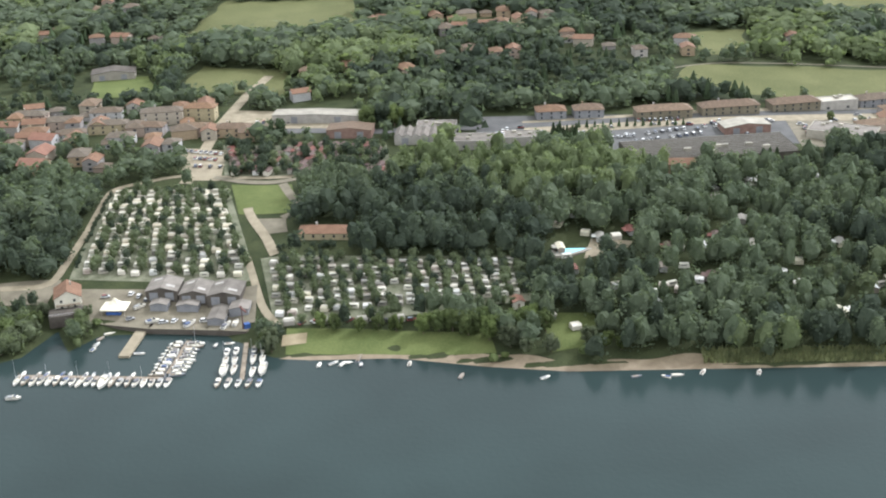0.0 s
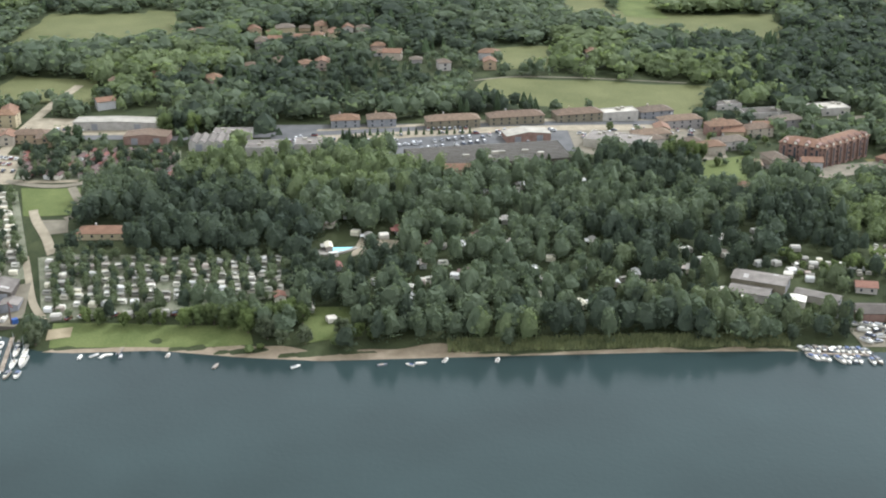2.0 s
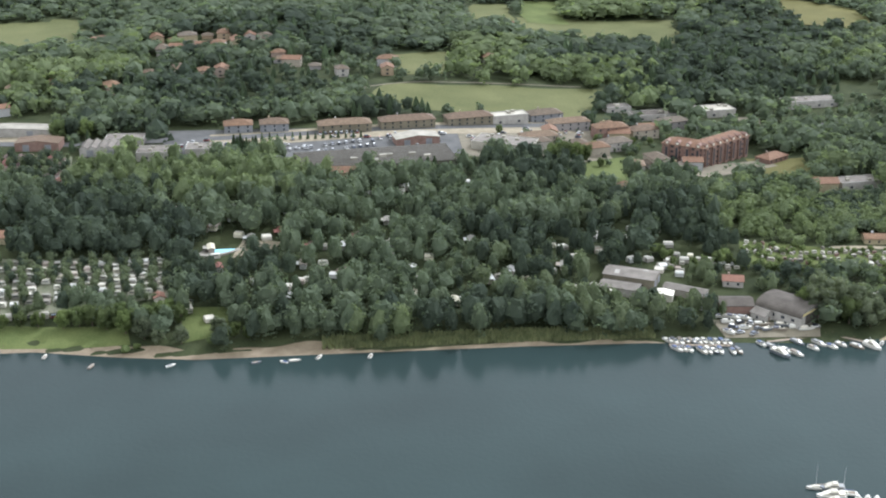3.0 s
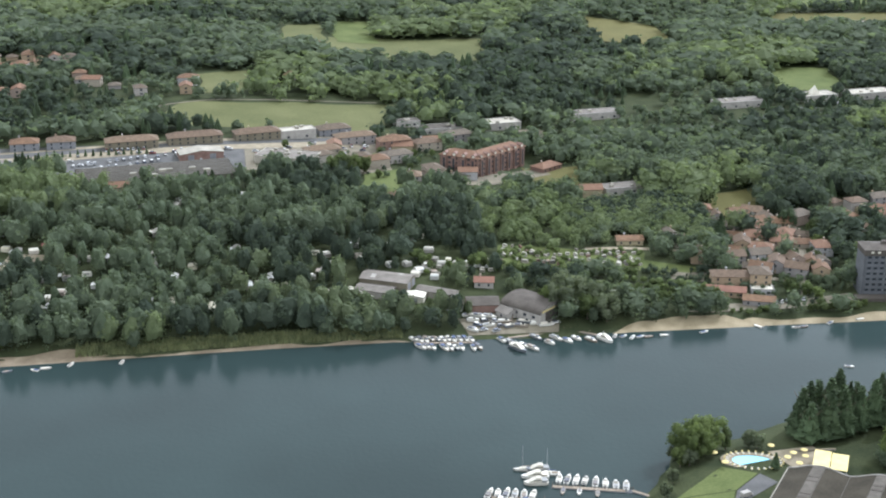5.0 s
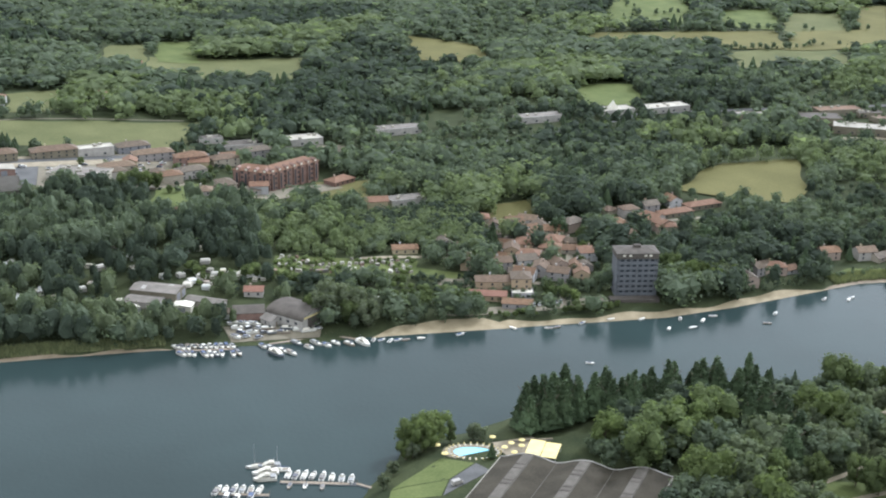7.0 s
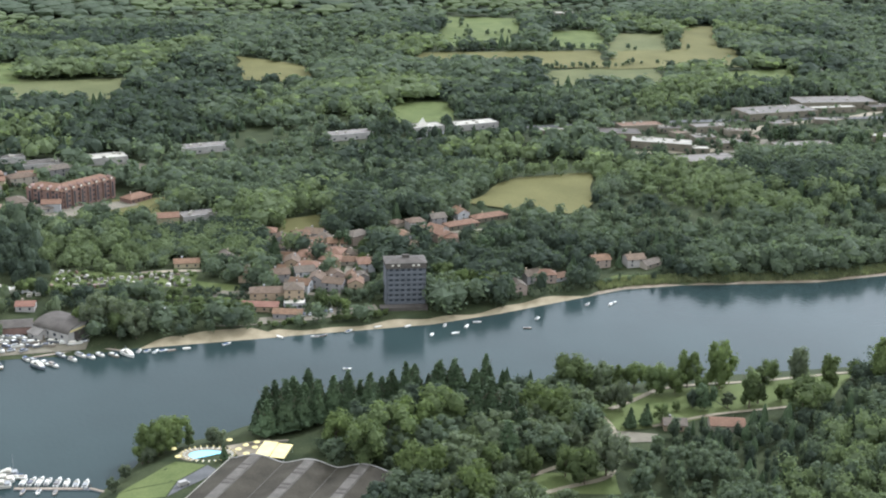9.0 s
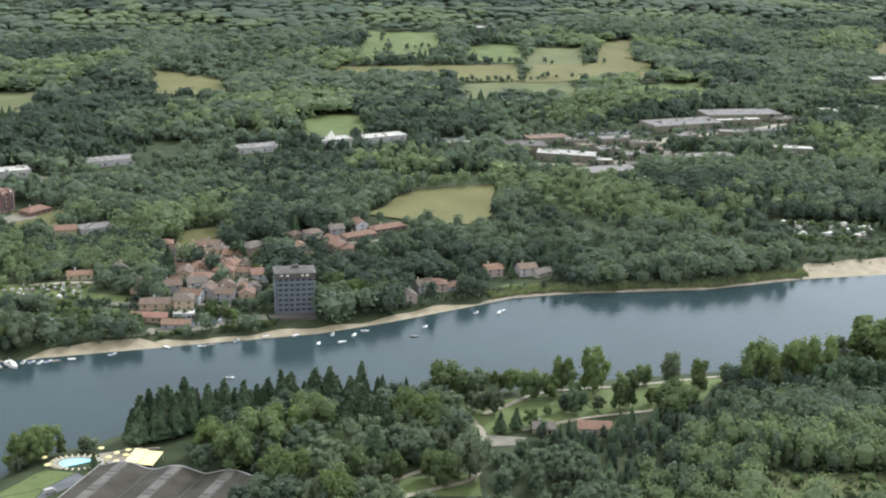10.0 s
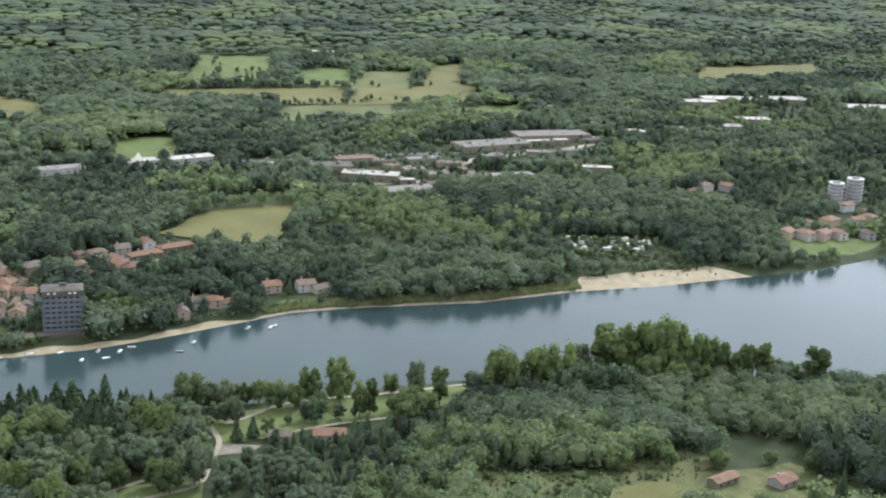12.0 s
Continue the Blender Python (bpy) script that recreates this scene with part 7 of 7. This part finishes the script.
SPOTS = [(558, 292, 10.8, "conifer", 1.3), (566, 292, 9.8, "oval", 1.3), (580, 302, 5.3, "oval", 1.4), (589, 303, 9.8, "dark", 1), (593, 299, 13.5, "dark", 1), (605, 298, 8.3, "oval", 1.2), (556, 312, 14.6, "willow", 0.9), (550, 317, 11.1, "willow", 1),
         (633, 296, 9.1, "broad", 1), (693, 295, 26.7, "light", 0.95), (716, 295, 25.3, "light", 0.95), (729, 291, 27.3, "light", 0.85), (754, 308, 19.7, "willow", 0.8), (695, 284, 16.1, "broad", 0.8), (685, 309, 10.2, "broad", 0.9), (683, 265, 12.1, "broad", 0.8),
         (671, 274, 12, "willow", 0.9), (732, 276, 18.5, "dark", 1.1), (737, 264, 22.3, "dark", 1.1), (748, 261, 20, "dark", 1.1)]
for x, y, h, k, w in SPOTS:
    tree(x, y, h, k, w)
SPOTS = [(717, 272, 18.5, "dark", 0.9), (766, 302, 31.5, "poplar", 1.9), (776, 297, 28, "broad", 0.9), (784, 293, 32.3, "broad", 0.9), (794, 289, 33.9, "broad", 0.9), (802, 286, 32.4, "broad", 0.85), (809, 283, 27.1, "light", 0.8), (817, 280, 24.3, "light", 0.8),
         (826, 277, 21, "light", 0.75), (831, 269, 16.6, "poplar", 1.7), (837, 266, 21.2, "poplar", 1.7), (845, 263, 21.2, "poplar", 1.8), (853, 260, 13.3, "light", 0.8), (860, 255, 11.7, "light", 0.9), (863, 241, 23.6, "poplar", 2.1), (899, 261, 6.2, "broad", 1),
         (909, 257, 8.6, "willow", 0.9), (774, 271, 19.3, "broad", 1), (787, 266, 16.1, "light", 0.9), (797, 257, 16.1, "broad", 0.9)]
for x, y, h, k, w in SPOTS:
    tree(x, y, h, k, w)

patch("park_lawn", [(544, 289), (603, 291), (606, 327), (545, 331)], M_LAWN, "mown park lawn with scattered trees", "lawn", wobble=1)
patch("park_lawn", [(604, 291), (662, 292), (690, 317), (607, 327)], M_LAWN, "mown park lawn with scattered trees", "lawn", lift=0.18, wobble=1)
ribbon("path", [(552, 314), (570, 321.5), (589, 332), (607, 330.5), (630, 325), (648, 322.5), (678, 320.5), (700, 318)], 3.0, M_GRAVEL, "pale lakeside path", "path", lift=0.4)
ribbon("path", [(560, 290), (594, 293), (610, 291), (638, 288)], 2.2, M_GRAVEL, "pale park path", "path", lift=0.4)
ribbon("path", [(469, 253), (476, 258), (486, 262), (507, 268), (518, 272), (528, 274)], 2.6, M_GRAVEL, "pale dirt track", "path", lift=0.3)
ribbon("path", [(483, 246), (495, 248), (506, 249), (518, 249), (526, 264), (535, 281), (543, 292), (544, 307), (545, 320)], 2.8, M_GRAVEL, "pale dirt track", "path", lift=0.34)
patch("dirt_yard", [(537, 277), (553, 274), (560, 282), (544, 289)], M_YARD, "pale dirt yard before a farmhouse", "ground", lift=0.26)
patch("clearing", [(473, 247), (516, 237), (520, 257), (489, 264)], M_LAWN, "small grass clearing", "lawn", front=12)
clear((534, 266), (556, 262), (562, 282), (536, 282))
house("farmhouse", 9, 15, 1, (M_WALL, M_TILE_RED), "low farmhouse with a red tile roof", m=at_ground(591, 278, 66), category="farmhouse", chimney=False)
house("farmhouse", 8, 10, 1, (M_WALL, M_TILE), "low farmhouse with a brown tile roof", m=at_ground(569, 286, 66), category="farmhouse")
keep(591, 277, 9, 8), keep(569, 284, 6, 3)
patch("rough_meadow", [(633, 213), (682, 196), (724, 168), (621, 187)], M_ROUGH, "rough meadow with shrubs", "field")
patch("rough_meadow", [(680, 190), (738, 198), (743, 178), (710, 168)], M_ROUGH, "rough meadow with shrubs", "field", lift=0.2)
patch("rough_meadow", [(708, 176), (772, 164), (784, 128), (712, 138)], M_ROUGH, "rough grass round old farm sheds", "field", lift=0.16)
patch("dry_meadow", [(668, 179), (708, 172), (721, 141), (672, 151)], M_DRYFIELD, "mown dry meadow", "field", lift=0.25)
house("farmhouse", 6, 15, 1, (M_YARD, M_TILE), "old shed with a rusty tile roof", m=at_ground(729, 159, 100), category="shed", chimney=False)
house("farmhouse", 8, 11, 1, (M_WALL, M_TILE_RED), "low house with a pale red roof", m=at_ground(753, 147, 100), category="house")
keep(729, 157, 12, 14), keep(753, 145, 9, 14)
for k in range(9):
    tree(757 + 3.2 * k, 140 - 0.3 * k, 3.2, "bush", 1.1, "clipped hedge bushes")
for k in range(26):
    x, y = PLACE.uniform(622, 737), PLACE.uniform(171, 211)
    tree(x, y, PLACE.uniform(1.5, 4), "bush", 1.2, "shrubs in the rough meadow")

# ---- woods ----
def inside(x, y, quad):
    hit = np.zeros(len(x), bool)
    for i in range(4):
        (x0, y0), (x1, y1) = quad[i], quad[(i + 1) % 4]
        cross = (y0 > y) != (y1 > y)
        with np.errstate(divide="ignore", invalid="ignore"):
            hit ^= cross & (x < (x1 - x0) * (y - y0) / (y1 - y0) + x0)
    return hit


def bare(x, y, room=0.0):
    out = land(x, y) < 0.7
    for q in AREAS:
        lo, hi = np.min(q, 0) - 1, np.max(q, 0) + 1
        some = (x > lo[0]) & (x < hi[0]) & (y > lo[1]) & (y < hi[1])
        if some.any():
            out[some] |= inside(x[some], y[some], q)
    for line, half in ROADS:
        some = (x > line[:, 0].min() - half) & (x < line[:, 0].max() + half) & (y > line[:, 1].min() - half) & (y < line[:, 1].max() + half)
        if some.any():
            d = np.min(np.hypot(x[some][:, None] - line[None, :, 0], y[some][:, None] - line[None, :, 1]), 1)
            out[some] |= d < half + 1.0
    for kx, ky, r in KEEP:
        out |= (x - kx) ** 2 + (y - ky) ** 2 < (r + room) ** 2
    return out


def scatter(rng, x0, x1, y0, y1, step):
    X, Y = np.meshgrid(np.arange(x0, x1, step), np.arange(y0, y1, step))
    X = X + (np.arange(X.shape[0]) % 2)[:, None] * step / 2
    x, y = X.ravel(), Y.ravel()
    return x + rng.uniform(-0.48, 0.48, len(x)) * step, y + rng.uniform(-0.48, 0.48, len(x)) * step


def waves(x, y, size):
    return (np.sin(x / size + 1.7 * np.sin(y / size / 1.9)) + np.sin(y / size * 1.3 + 1.3 * np.sin(x / size / 1.4 + 2))) / 2


def woods(name, x, y, h, makes, mat, label, rng, wide=1.0):
    """One sheet of many trees, none of which could be counted."""
    vs, fs, n = [], [], 0
    pick = rng.integers(0, len(makes), len(x))
    z = land(x, y)
    for k, (v, f) in enumerate(makes):
        i = np.nonzero(pick == k)[0]
        if not len(i):
            continue
        a = rng.uniform(0, 2 * np.pi, len(i))
        s, c = np.sin(a)[:, None], np.cos(a)[:, None]
        w = (h[i] * wide * rng.uniform(0.72, 1.38, len(i)))[:, None]
        P = np.stack([x[i][:, None] + w * (c * v[:, 0] - s * v[:, 1]), y[i][:, None] + w * (s * v[:, 0] + c * v[:, 1]), z[i][:, None] - 0.3 + h[i][:, None] * v[:, 2]], -1)
        F = f[None] + (np.arange(len(i)) * len(v))[:, None, None] + n
        vs.append(P.reshape(-1, 3))
        fs.append(F.reshape(-1, 3))
        n += P.shape[0] * P.shape[1]
    ob = new(name, fast_mesh(name, np.concatenate(vs), np.concatenate(fs), mat, False))
    return tagged(ob, label, "woods", kind="stuff")


WR = np.random.default_rng(11)
NEAREST = [clump_crown(400 + i, k, 16, 560, 0.044) for i, k in enumerate(("round", "oval", "oval", "spread", "oval"))]
SCRUB = [clump_crown(600 + i, k, 7, 150, 0.056) for i, k in enumerate(("oval", "poplar", "oval", "poplar", "round", "oval"))]
THICKET = [clump_crown(640 + i, k, 8, 240, 0.047) for i, k in enumerate(("round", "oval", "round", "spread", "round", "oval"))]
FRONT = [clump_crown(100 + i, k, 6, 124, 0.07, dome=True) for i, k in enumerate(("round", "oval", "round", "oval", "round", "oval", "round", "spread"))]
UPRIGHT = [clump_crown(150 + i, "oval", 6, 150, 0.048, 2, True, 0.86) for i in range(6)] + [clump_crown(158, "round", 6, 130, 0.055, 2, True, 0.82)]
MIDDLE = [clump_crown(200 + i, k, 5, 34, 0.12, dome=True) for i, k in enumerate(("round", "oval", "round", "oval"))]
BACK = [crown(300 + i, k, 1, 0, dome=True) for i, k in enumerate(("round", "round", "oval"))]
SPRUCES = [crown(700 + i, "conifer", 2, 0) for i in range(2)]
DONE = []


def zone(name, x0, x1, y0, y1, step, makes, label, tall, gaps, wide=1.0, room=2.0, grey=0.0, light=0.22, uneven=0.34, needles=0.3, deep=0.3, rolling=0.3):
    """Woods over a stretch of land, in stands of different leaf, with clearings, off what is built and off zones done before."""
    x, y = scatter(WR, x0, x1, y0, y1, step)
    ok = (land(x, y) > 0.9) & (waves(x, y, 47) * 0.6 + waves(x + 300, y, 19) * 0.4 + WR.uniform(-0.35, 0.35, len(x)) > gaps)
    for a, b, c, d in DONE:
        ok &= ~((x > a) & (x < b) & (y > c) & (y < d))
    DONE.append((x0, x1, y0, y1))
    x, y = x[ok], y[ok]
    ok = ~bare(x, y, room)
    x, y = x[ok], y[ok]
    big = waves(x + 200, y + 60, 2.4 * step + 30) + 0.5 * waves(x - 70, y + 400, step + 14)
    h = tall * (1 + 0.18 * waves(x, y, 31) + rolling * waves(x + 70, y, 64) + WR.uniform(-uneven, uneven, len(x)))
    stand = waves(x + 90, y - 40, 58) * 0.75 + waves(x - 500, y, 23) * 0.3 + WR.uniform(-0.2, 0.2, len(x))
    kinds = ((stand > 0.66 - light, M_WOODS_LIGHT, "light green"), (stand < -1.0 + 1.9 * grey, M_WOODS_GREY, "grey-green"), (big + WR.uniform(-0.25, 0.25, len(x)) < deep - 0.42, M_WOODS_DARK, "very dark green"))
    rest = np.ones(len(x), bool)
    for some, mat, tone in kinds:
        some = some & rest
        rest &= ~some
        if some.any():
            if mat == M_WOODS_DARK:
                spruce = some & (WR.uniform(0, 1, len(x)) < needles)
                some = some & ~spruce
                if spruce.any():
                    woods(name, x[spruce], y[spruce], 1.1 * h[spruce], SPRUCES, M_LEAF_DARK, "dark spruces among " + label, WR, 1.0)
            if not some.any():
                continue
            woods(name, x[some], y[some], h[some], makes, mat, tone + " stands of " + label, WR, wide)
    if rest.any():
        woods(name, x[rest], y[rest], h[rest], makes, M_WOODS, "dark green " + label, WR, wide)


def hedgerow(points, step, tall, label):
    """A ragged line of field trees, broken by gaps."""
    p = np.array(points, float)
    far = np.concatenate([[0], np.cumsum(np.linalg.norm(np.diff(p, axis=0), axis=1))])
    s = np.arange(0, far[-1], step)
    s = s[waves(s * 1.7 + p[0, 0], s * 0 + p[0, 1], 13) + WR.uniform(-0.4, 0.4, len(s)) > -0.3]
    x, y = np.interp(s, far, p[:, 0]) + WR.normal(0, 2.5, len(s)), np.interp(s, far, p[:, 1]) + WR.normal(0, 2.5, len(s))
    woods("hedgerow", x, y, tall * WR.uniform(0.5, 1.25, len(s)), MIDDLE, M_WOODS, label, WR, 1.1)


keep(415, 330, 13), keep(404, 338, 10), keep(505, 256, 10, 16), keep(522, 256, 8, 16)
CAMPING = np.array(CAMP_TREES)
SLIM = [clump_crown(500 + i, "oval", 6, 110, 0.08) for i in range(4)]
for start, mat, tone in ((0, M_WOODS_GREY, "pale grey-green"), (1, M_WOODS_GREY, "grey-green"), (2, M_WOODS_DARK, "dark green")):
    woods("camp_trees", CAMPING[start::3, 0], CAMPING[start::3, 1], CAMPING[start::3, 2], SLIM, mat, "slim " + tone + " trees between the camping pitches", WR, 1.15)
LEAFY = "dense broadleaf woodland"
zone("camping_wood", -66, 330, 500, 722, 7.2, UPRIGHT, "broadleaf wood over the camping ground", 13.5, -1.6, 0.98, light=0.12, grey=0.2, uneven=0.28, needles=0.0, deep=0.2, rolling=0.1)
zone("bank_wood", -420, -180, 500, 705, 8.0, FRONT, "broadleaf wood on the bank", 13, -1.6, 1.0, light=-0.6, needles=0.0, deep=1.0)
zone("near_wood", 415, 562, 60, 196, 9.6, FRONT, "broadleaf wood on the near bank", 11.5, -0.55, 1.15, 0.0, light=0.3, grey=0.25, uneven=0.45)
zone("near_wood", 415, 562, 196, 346, 8.6, NEAREST, "broadleaf wood on the near bank", 11.5, -0.55, 1.15, 0.0, light=0.3, grey=0.25, uneven=0.45, rolling=0.1)
zone("near_scrub", 562, 690, 205, 280, 5.0, SCRUB, "upright willow thicket on the near bank", 10.5, -0.9, 1.0, 0.5, grey=0.35, light=0.3, uneven=0.4)
zone("near_scrub", 562, 690, 60, 136, 8.0, FRONT, "young wood on the near bank", 9.5, -0.36, 1.12, 0.6, grey=0.45, light=0.3)
zone("near_scrub", 562, 1000, 60, 322, 6.6, THICKET, "willow scrub and young wood on the near bank", 10.0, -0.4, 1.15, 0.6, grey=0.3, light=0.35, uneven=0.48)
zone("plantation", 384, 466, 566, 645, 4.4, FRONT, "young close-set broadleaf plantation", 9.0, -2.5, 1.1, 1.0, light=0.1, uneven=0.08, needles=0.0)
zone("plantation", 322, 362, 588, 632, 5.4, FRONT, "young close-set broadleaf plantation", 10.0, -2.5, 1.0, 1.0, light=2.5)
zone("shore_wood", -420, 1150, 440, 720, 7.4, FRONT, LEAFY, 11.5, -0.62, 1.18, uneven=0.38, needles=0.1)
zone("village_wood", -460, 1350, 720, 960, 8.6, MIDDLE, LEAFY, 11.5, -0.55, 1.38, uneven=0.36)
zone("hill_wood", -560, 1700, 960, 1420, 12.0, MIDDLE, LEAFY, 12.5, -0.95, 2.05, uneven=0.26, deep=0.15)
zone("far_wood", -300, 2900, 1420, 2180, 19, BACK, "far woodland", 11.5, -1.2, 3.3, uneven=0.16, light=0.4, deep=0.0)
# the last hills, one canopy sheet with the haze painted into its colour
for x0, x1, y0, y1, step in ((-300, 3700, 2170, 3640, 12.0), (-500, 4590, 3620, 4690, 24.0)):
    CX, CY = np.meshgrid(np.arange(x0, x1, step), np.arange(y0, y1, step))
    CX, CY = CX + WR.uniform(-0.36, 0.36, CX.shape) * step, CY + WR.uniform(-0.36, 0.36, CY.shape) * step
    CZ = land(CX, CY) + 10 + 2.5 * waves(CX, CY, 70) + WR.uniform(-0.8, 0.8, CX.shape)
    tagged(new("far_canopy", grid_mesh("far_canopy", CX, CY, CZ, M_CANOPY_HAZED)), "unbroken far woodland canopy on the hills, haze put into its colour", "woods", kind="stuff")
zone("far_wood", 1150, 1800, 440, 960, 11, MIDDLE, LEAFY, 12, -0.6, 1.2)
zone("far_wood", 1700, 2350, 960, 1420, 14, BACK, LEAFY, 13, -0.6, 1.6)


for line in (((850, 1215), (940, 1200), (1010, 1180)), ((753, 1146), (870, 1100), (965, 1078)), ((1005, 1170), (1060, 1165), (1120, 1160)), ((960, 1215), (1000, 1310)), ((860, 1082), (960, 1080), (1030, 1090)), ((1035, 975), (1080, 1030), (1140, 1046)), ((1090, 1145), (1110, 1200), (1160, 1268)),
             ((830, 1240), (900, 1300), (925, 1400)), ((870, 1290), (960, 1300)), ((300, 1050), (380, 1046), (440, 1050)), ((-176, 872), (-110, 858))):
    hedgerow(line, 8.5, 8.0, "hedgerow of field trees between meadows")


def grove(name, corners, n, low, high, mat, label, makes):
    """Loose trees and shrubs between four corners, in gardens and along streets."""
    a, b, c, d = [np.array(p, float) for p in corners]
    u, v = WR.uniform(0, 1, (n, 1)), WR.uniform(0, 1, (n, 1))
    p = a * (1 - u) * (1 - v) + b * u * (1 - v) + c * u * v + d * (1 - u) * v
    woods(name, p[:, 0], p[:, 1], WR.uniform(low, high, n), makes, mat, label, WR, 1.1)


for tone, mat in (("dark", M_WOODS_DARK), ("green", M_WOODS)):
    grove("street_trees", [(795, 720), (940, 694), (990, 800), (800, 806)], 60, 3, 9, mat, tone + " trees between the commercial halls", MIDDLE)
    grove("street_trees", [(850, 800), (1062, 740), (1165, 838), (950, 862)], 80, 3, 9, mat, tone + " trees between the commercial halls", MIDDLE)
    grove("garden_trees", [(205, 720), (345, 690), (366, 752), (280, 790)], 36, 2.5, 7, mat, tone + " garden trees between town buildings", MIDDLE)
    grove("garden_trees", [(430, 500), (520, 510), (515, 600), (440, 590)], 16, 2.5, 6, mat, tone + " garden trees between village houses", FRONT)
grove("bank_shrubs", [(-240, 524), (-188, 532), (-186, 560), (-240, 578)], 80, 4, 11, M_WOODS_GREY, "grey-green willows on the bank beside the marina", FRONT)
grove("bank_shrubs", [(-236, 524), (-188, 533), (-186, 556), (-236, 570)], 50, 4, 10, M_WOODS_LIGHT, "light green willows on the bank beside the marina", FRONT)
grove("bank_shrubs", [(-171, 536), (-165, 534), (-160, 556), (-171, 562)], 18, 3.5, 7, M_WOODS_LIGHT, "light green willows beside the clubhouse", FRONT)
grove("road_trees", [(-202, 594), (-189, 594), (-188, 690), (-202, 690)], 60, 8, 13, M_WOODS_DARK, "dark trees along the camp road", FRONT)
# low dark hedge added where only a thin shadow lies beside the road
grove("camp_hedge", [(-182, 600), (-181, 600), (-181, 690), (-182, 690)], 44, 2, 3.4, M_WOODS_DARK, "added dark hedge in place of a thin shadow along the camp road", MIDDLE)
grove("lodge_trees", [(-84, 611), (-44, 608), (-44, 611), (-84, 614)], 9, 3, 4.6, M_WOODS_DARK, "slim dark trees before the lodge", SLIM)
grove("camp_trees", [(-78, 545), (36, 549), (36, 553), (-76, 550)], 18, 3.5, 6, M_WOODS_GREY, "slim grey-green trees along the camp front", SLIM)
grove("bank_shrubs", [(-84, 528), (-79, 525), (-80, 546), (-86, 548)], 12, 3, 6.5, M_WOODS, "green shrubs beside the boatyard", FRONT)
grove("beach_shrubs", [(532, 477), (690, 493), (690, 501), (532, 487)], 70, 1.5, 5, M_WOODS, "green shrubs behind the beach", FRONT)
grove("beach_shrubs", [(445, 488), (505, 482), (506, 488), (445, 496)], 18, 1.5, 4, M_WOODS_DARK, "dark green shrubs behind the beach", FRONT)
grove("village_shrubs", [(430, 497), (502, 498), (502, 516), (430, 526)], 90, 2, 5.5, M_WOODS, "green hedges and small trees before the village", FRONT)
grove("village_shrubs", [(400, 520), (440, 506), (440, 536), (404, 548)], 70, 2, 5, M_WOODS_DARK, "dark green hedges before the village", FRONT)
grove("camp_shrubs", [(890, 512), (962, 480), (972, 524), (904, 556)], 46, 3, 8, M_WOODS, "green trees between shore camp caravans", FRONT)
grove("shore_shrubs", [(880, 488), (956, 462), (970, 486), (890, 514)], 80, 2, 6, M_WOODS_GREY, "grey-green shrubs behind the sand spit", FRONT)


def reeds(name, x0, x1, d0, d1, n, tall, label):
    """A belt of reeds along the far shore, blade by blade."""
    x = WR.uniform(x0, x1, n)
    y = np.interp(x, FAR_X, FAR_Y) + WR.uniform(d0, d1, n)
    z = land(x, y)
    h, a = WR.uniform(0.6, 1.0, n) * tall, WR.uniform(0, np.pi, n)
    w = 0.45
    v = np.stack([np.stack([x - w * np.cos(a), y - w * np.sin(a), z - 0.1], -1), np.stack([x + w * np.cos(a), y + w * np.sin(a), z - 0.1], -1),
                  np.stack([x + WR.uniform(-0.5, 0.5, n), y + WR.uniform(-0.5, 0.5, n), z + h], -1)], 1).reshape(-1, 3)
    tagged(new(name, fast_mesh(name, v, np.arange(3 * n).reshape(-1, 3), M_REED)), label, "reeds", kind="stuff")


grove("meadow_shrubs", [(622, 188), (724, 168), (742, 196), (632, 213)], 240, 0.5, 2.2, M_WOODS_LIGHT, "low shrubs and tall weeds in the rough meadow", MIDDLE)
grove("meadow_shrubs", [(622, 188), (724, 168), (742, 196), (632, 213)], 120, 0.6, 3.0, M_WOODS_GREY, "grey-green low shrubs in the rough meadow", MIDDLE)
grove("spit_shrubs", [(866, 470), (985, 445), (990, 458), (872, 484)], 26, 0.8, 2.6, M_WOODS, "low shrubs on the sand spit", MIDDLE)
reeds("reeds", 108, 262, 3.0, 11, 8000, 3.0, "belt of green reeds along the shore")
reeds("reeds", 640, 860, 2.6, 12, 10000, 3.0, "belt of green reeds along the shore")
grove("cabin_trees", [(-128, 756), (-34, 745), (-29, 696), (-120, 708)], 64, 5, 10, M_WOODS_DARK, "slim dark trees between the red-roofed mobile homes", SLIM)
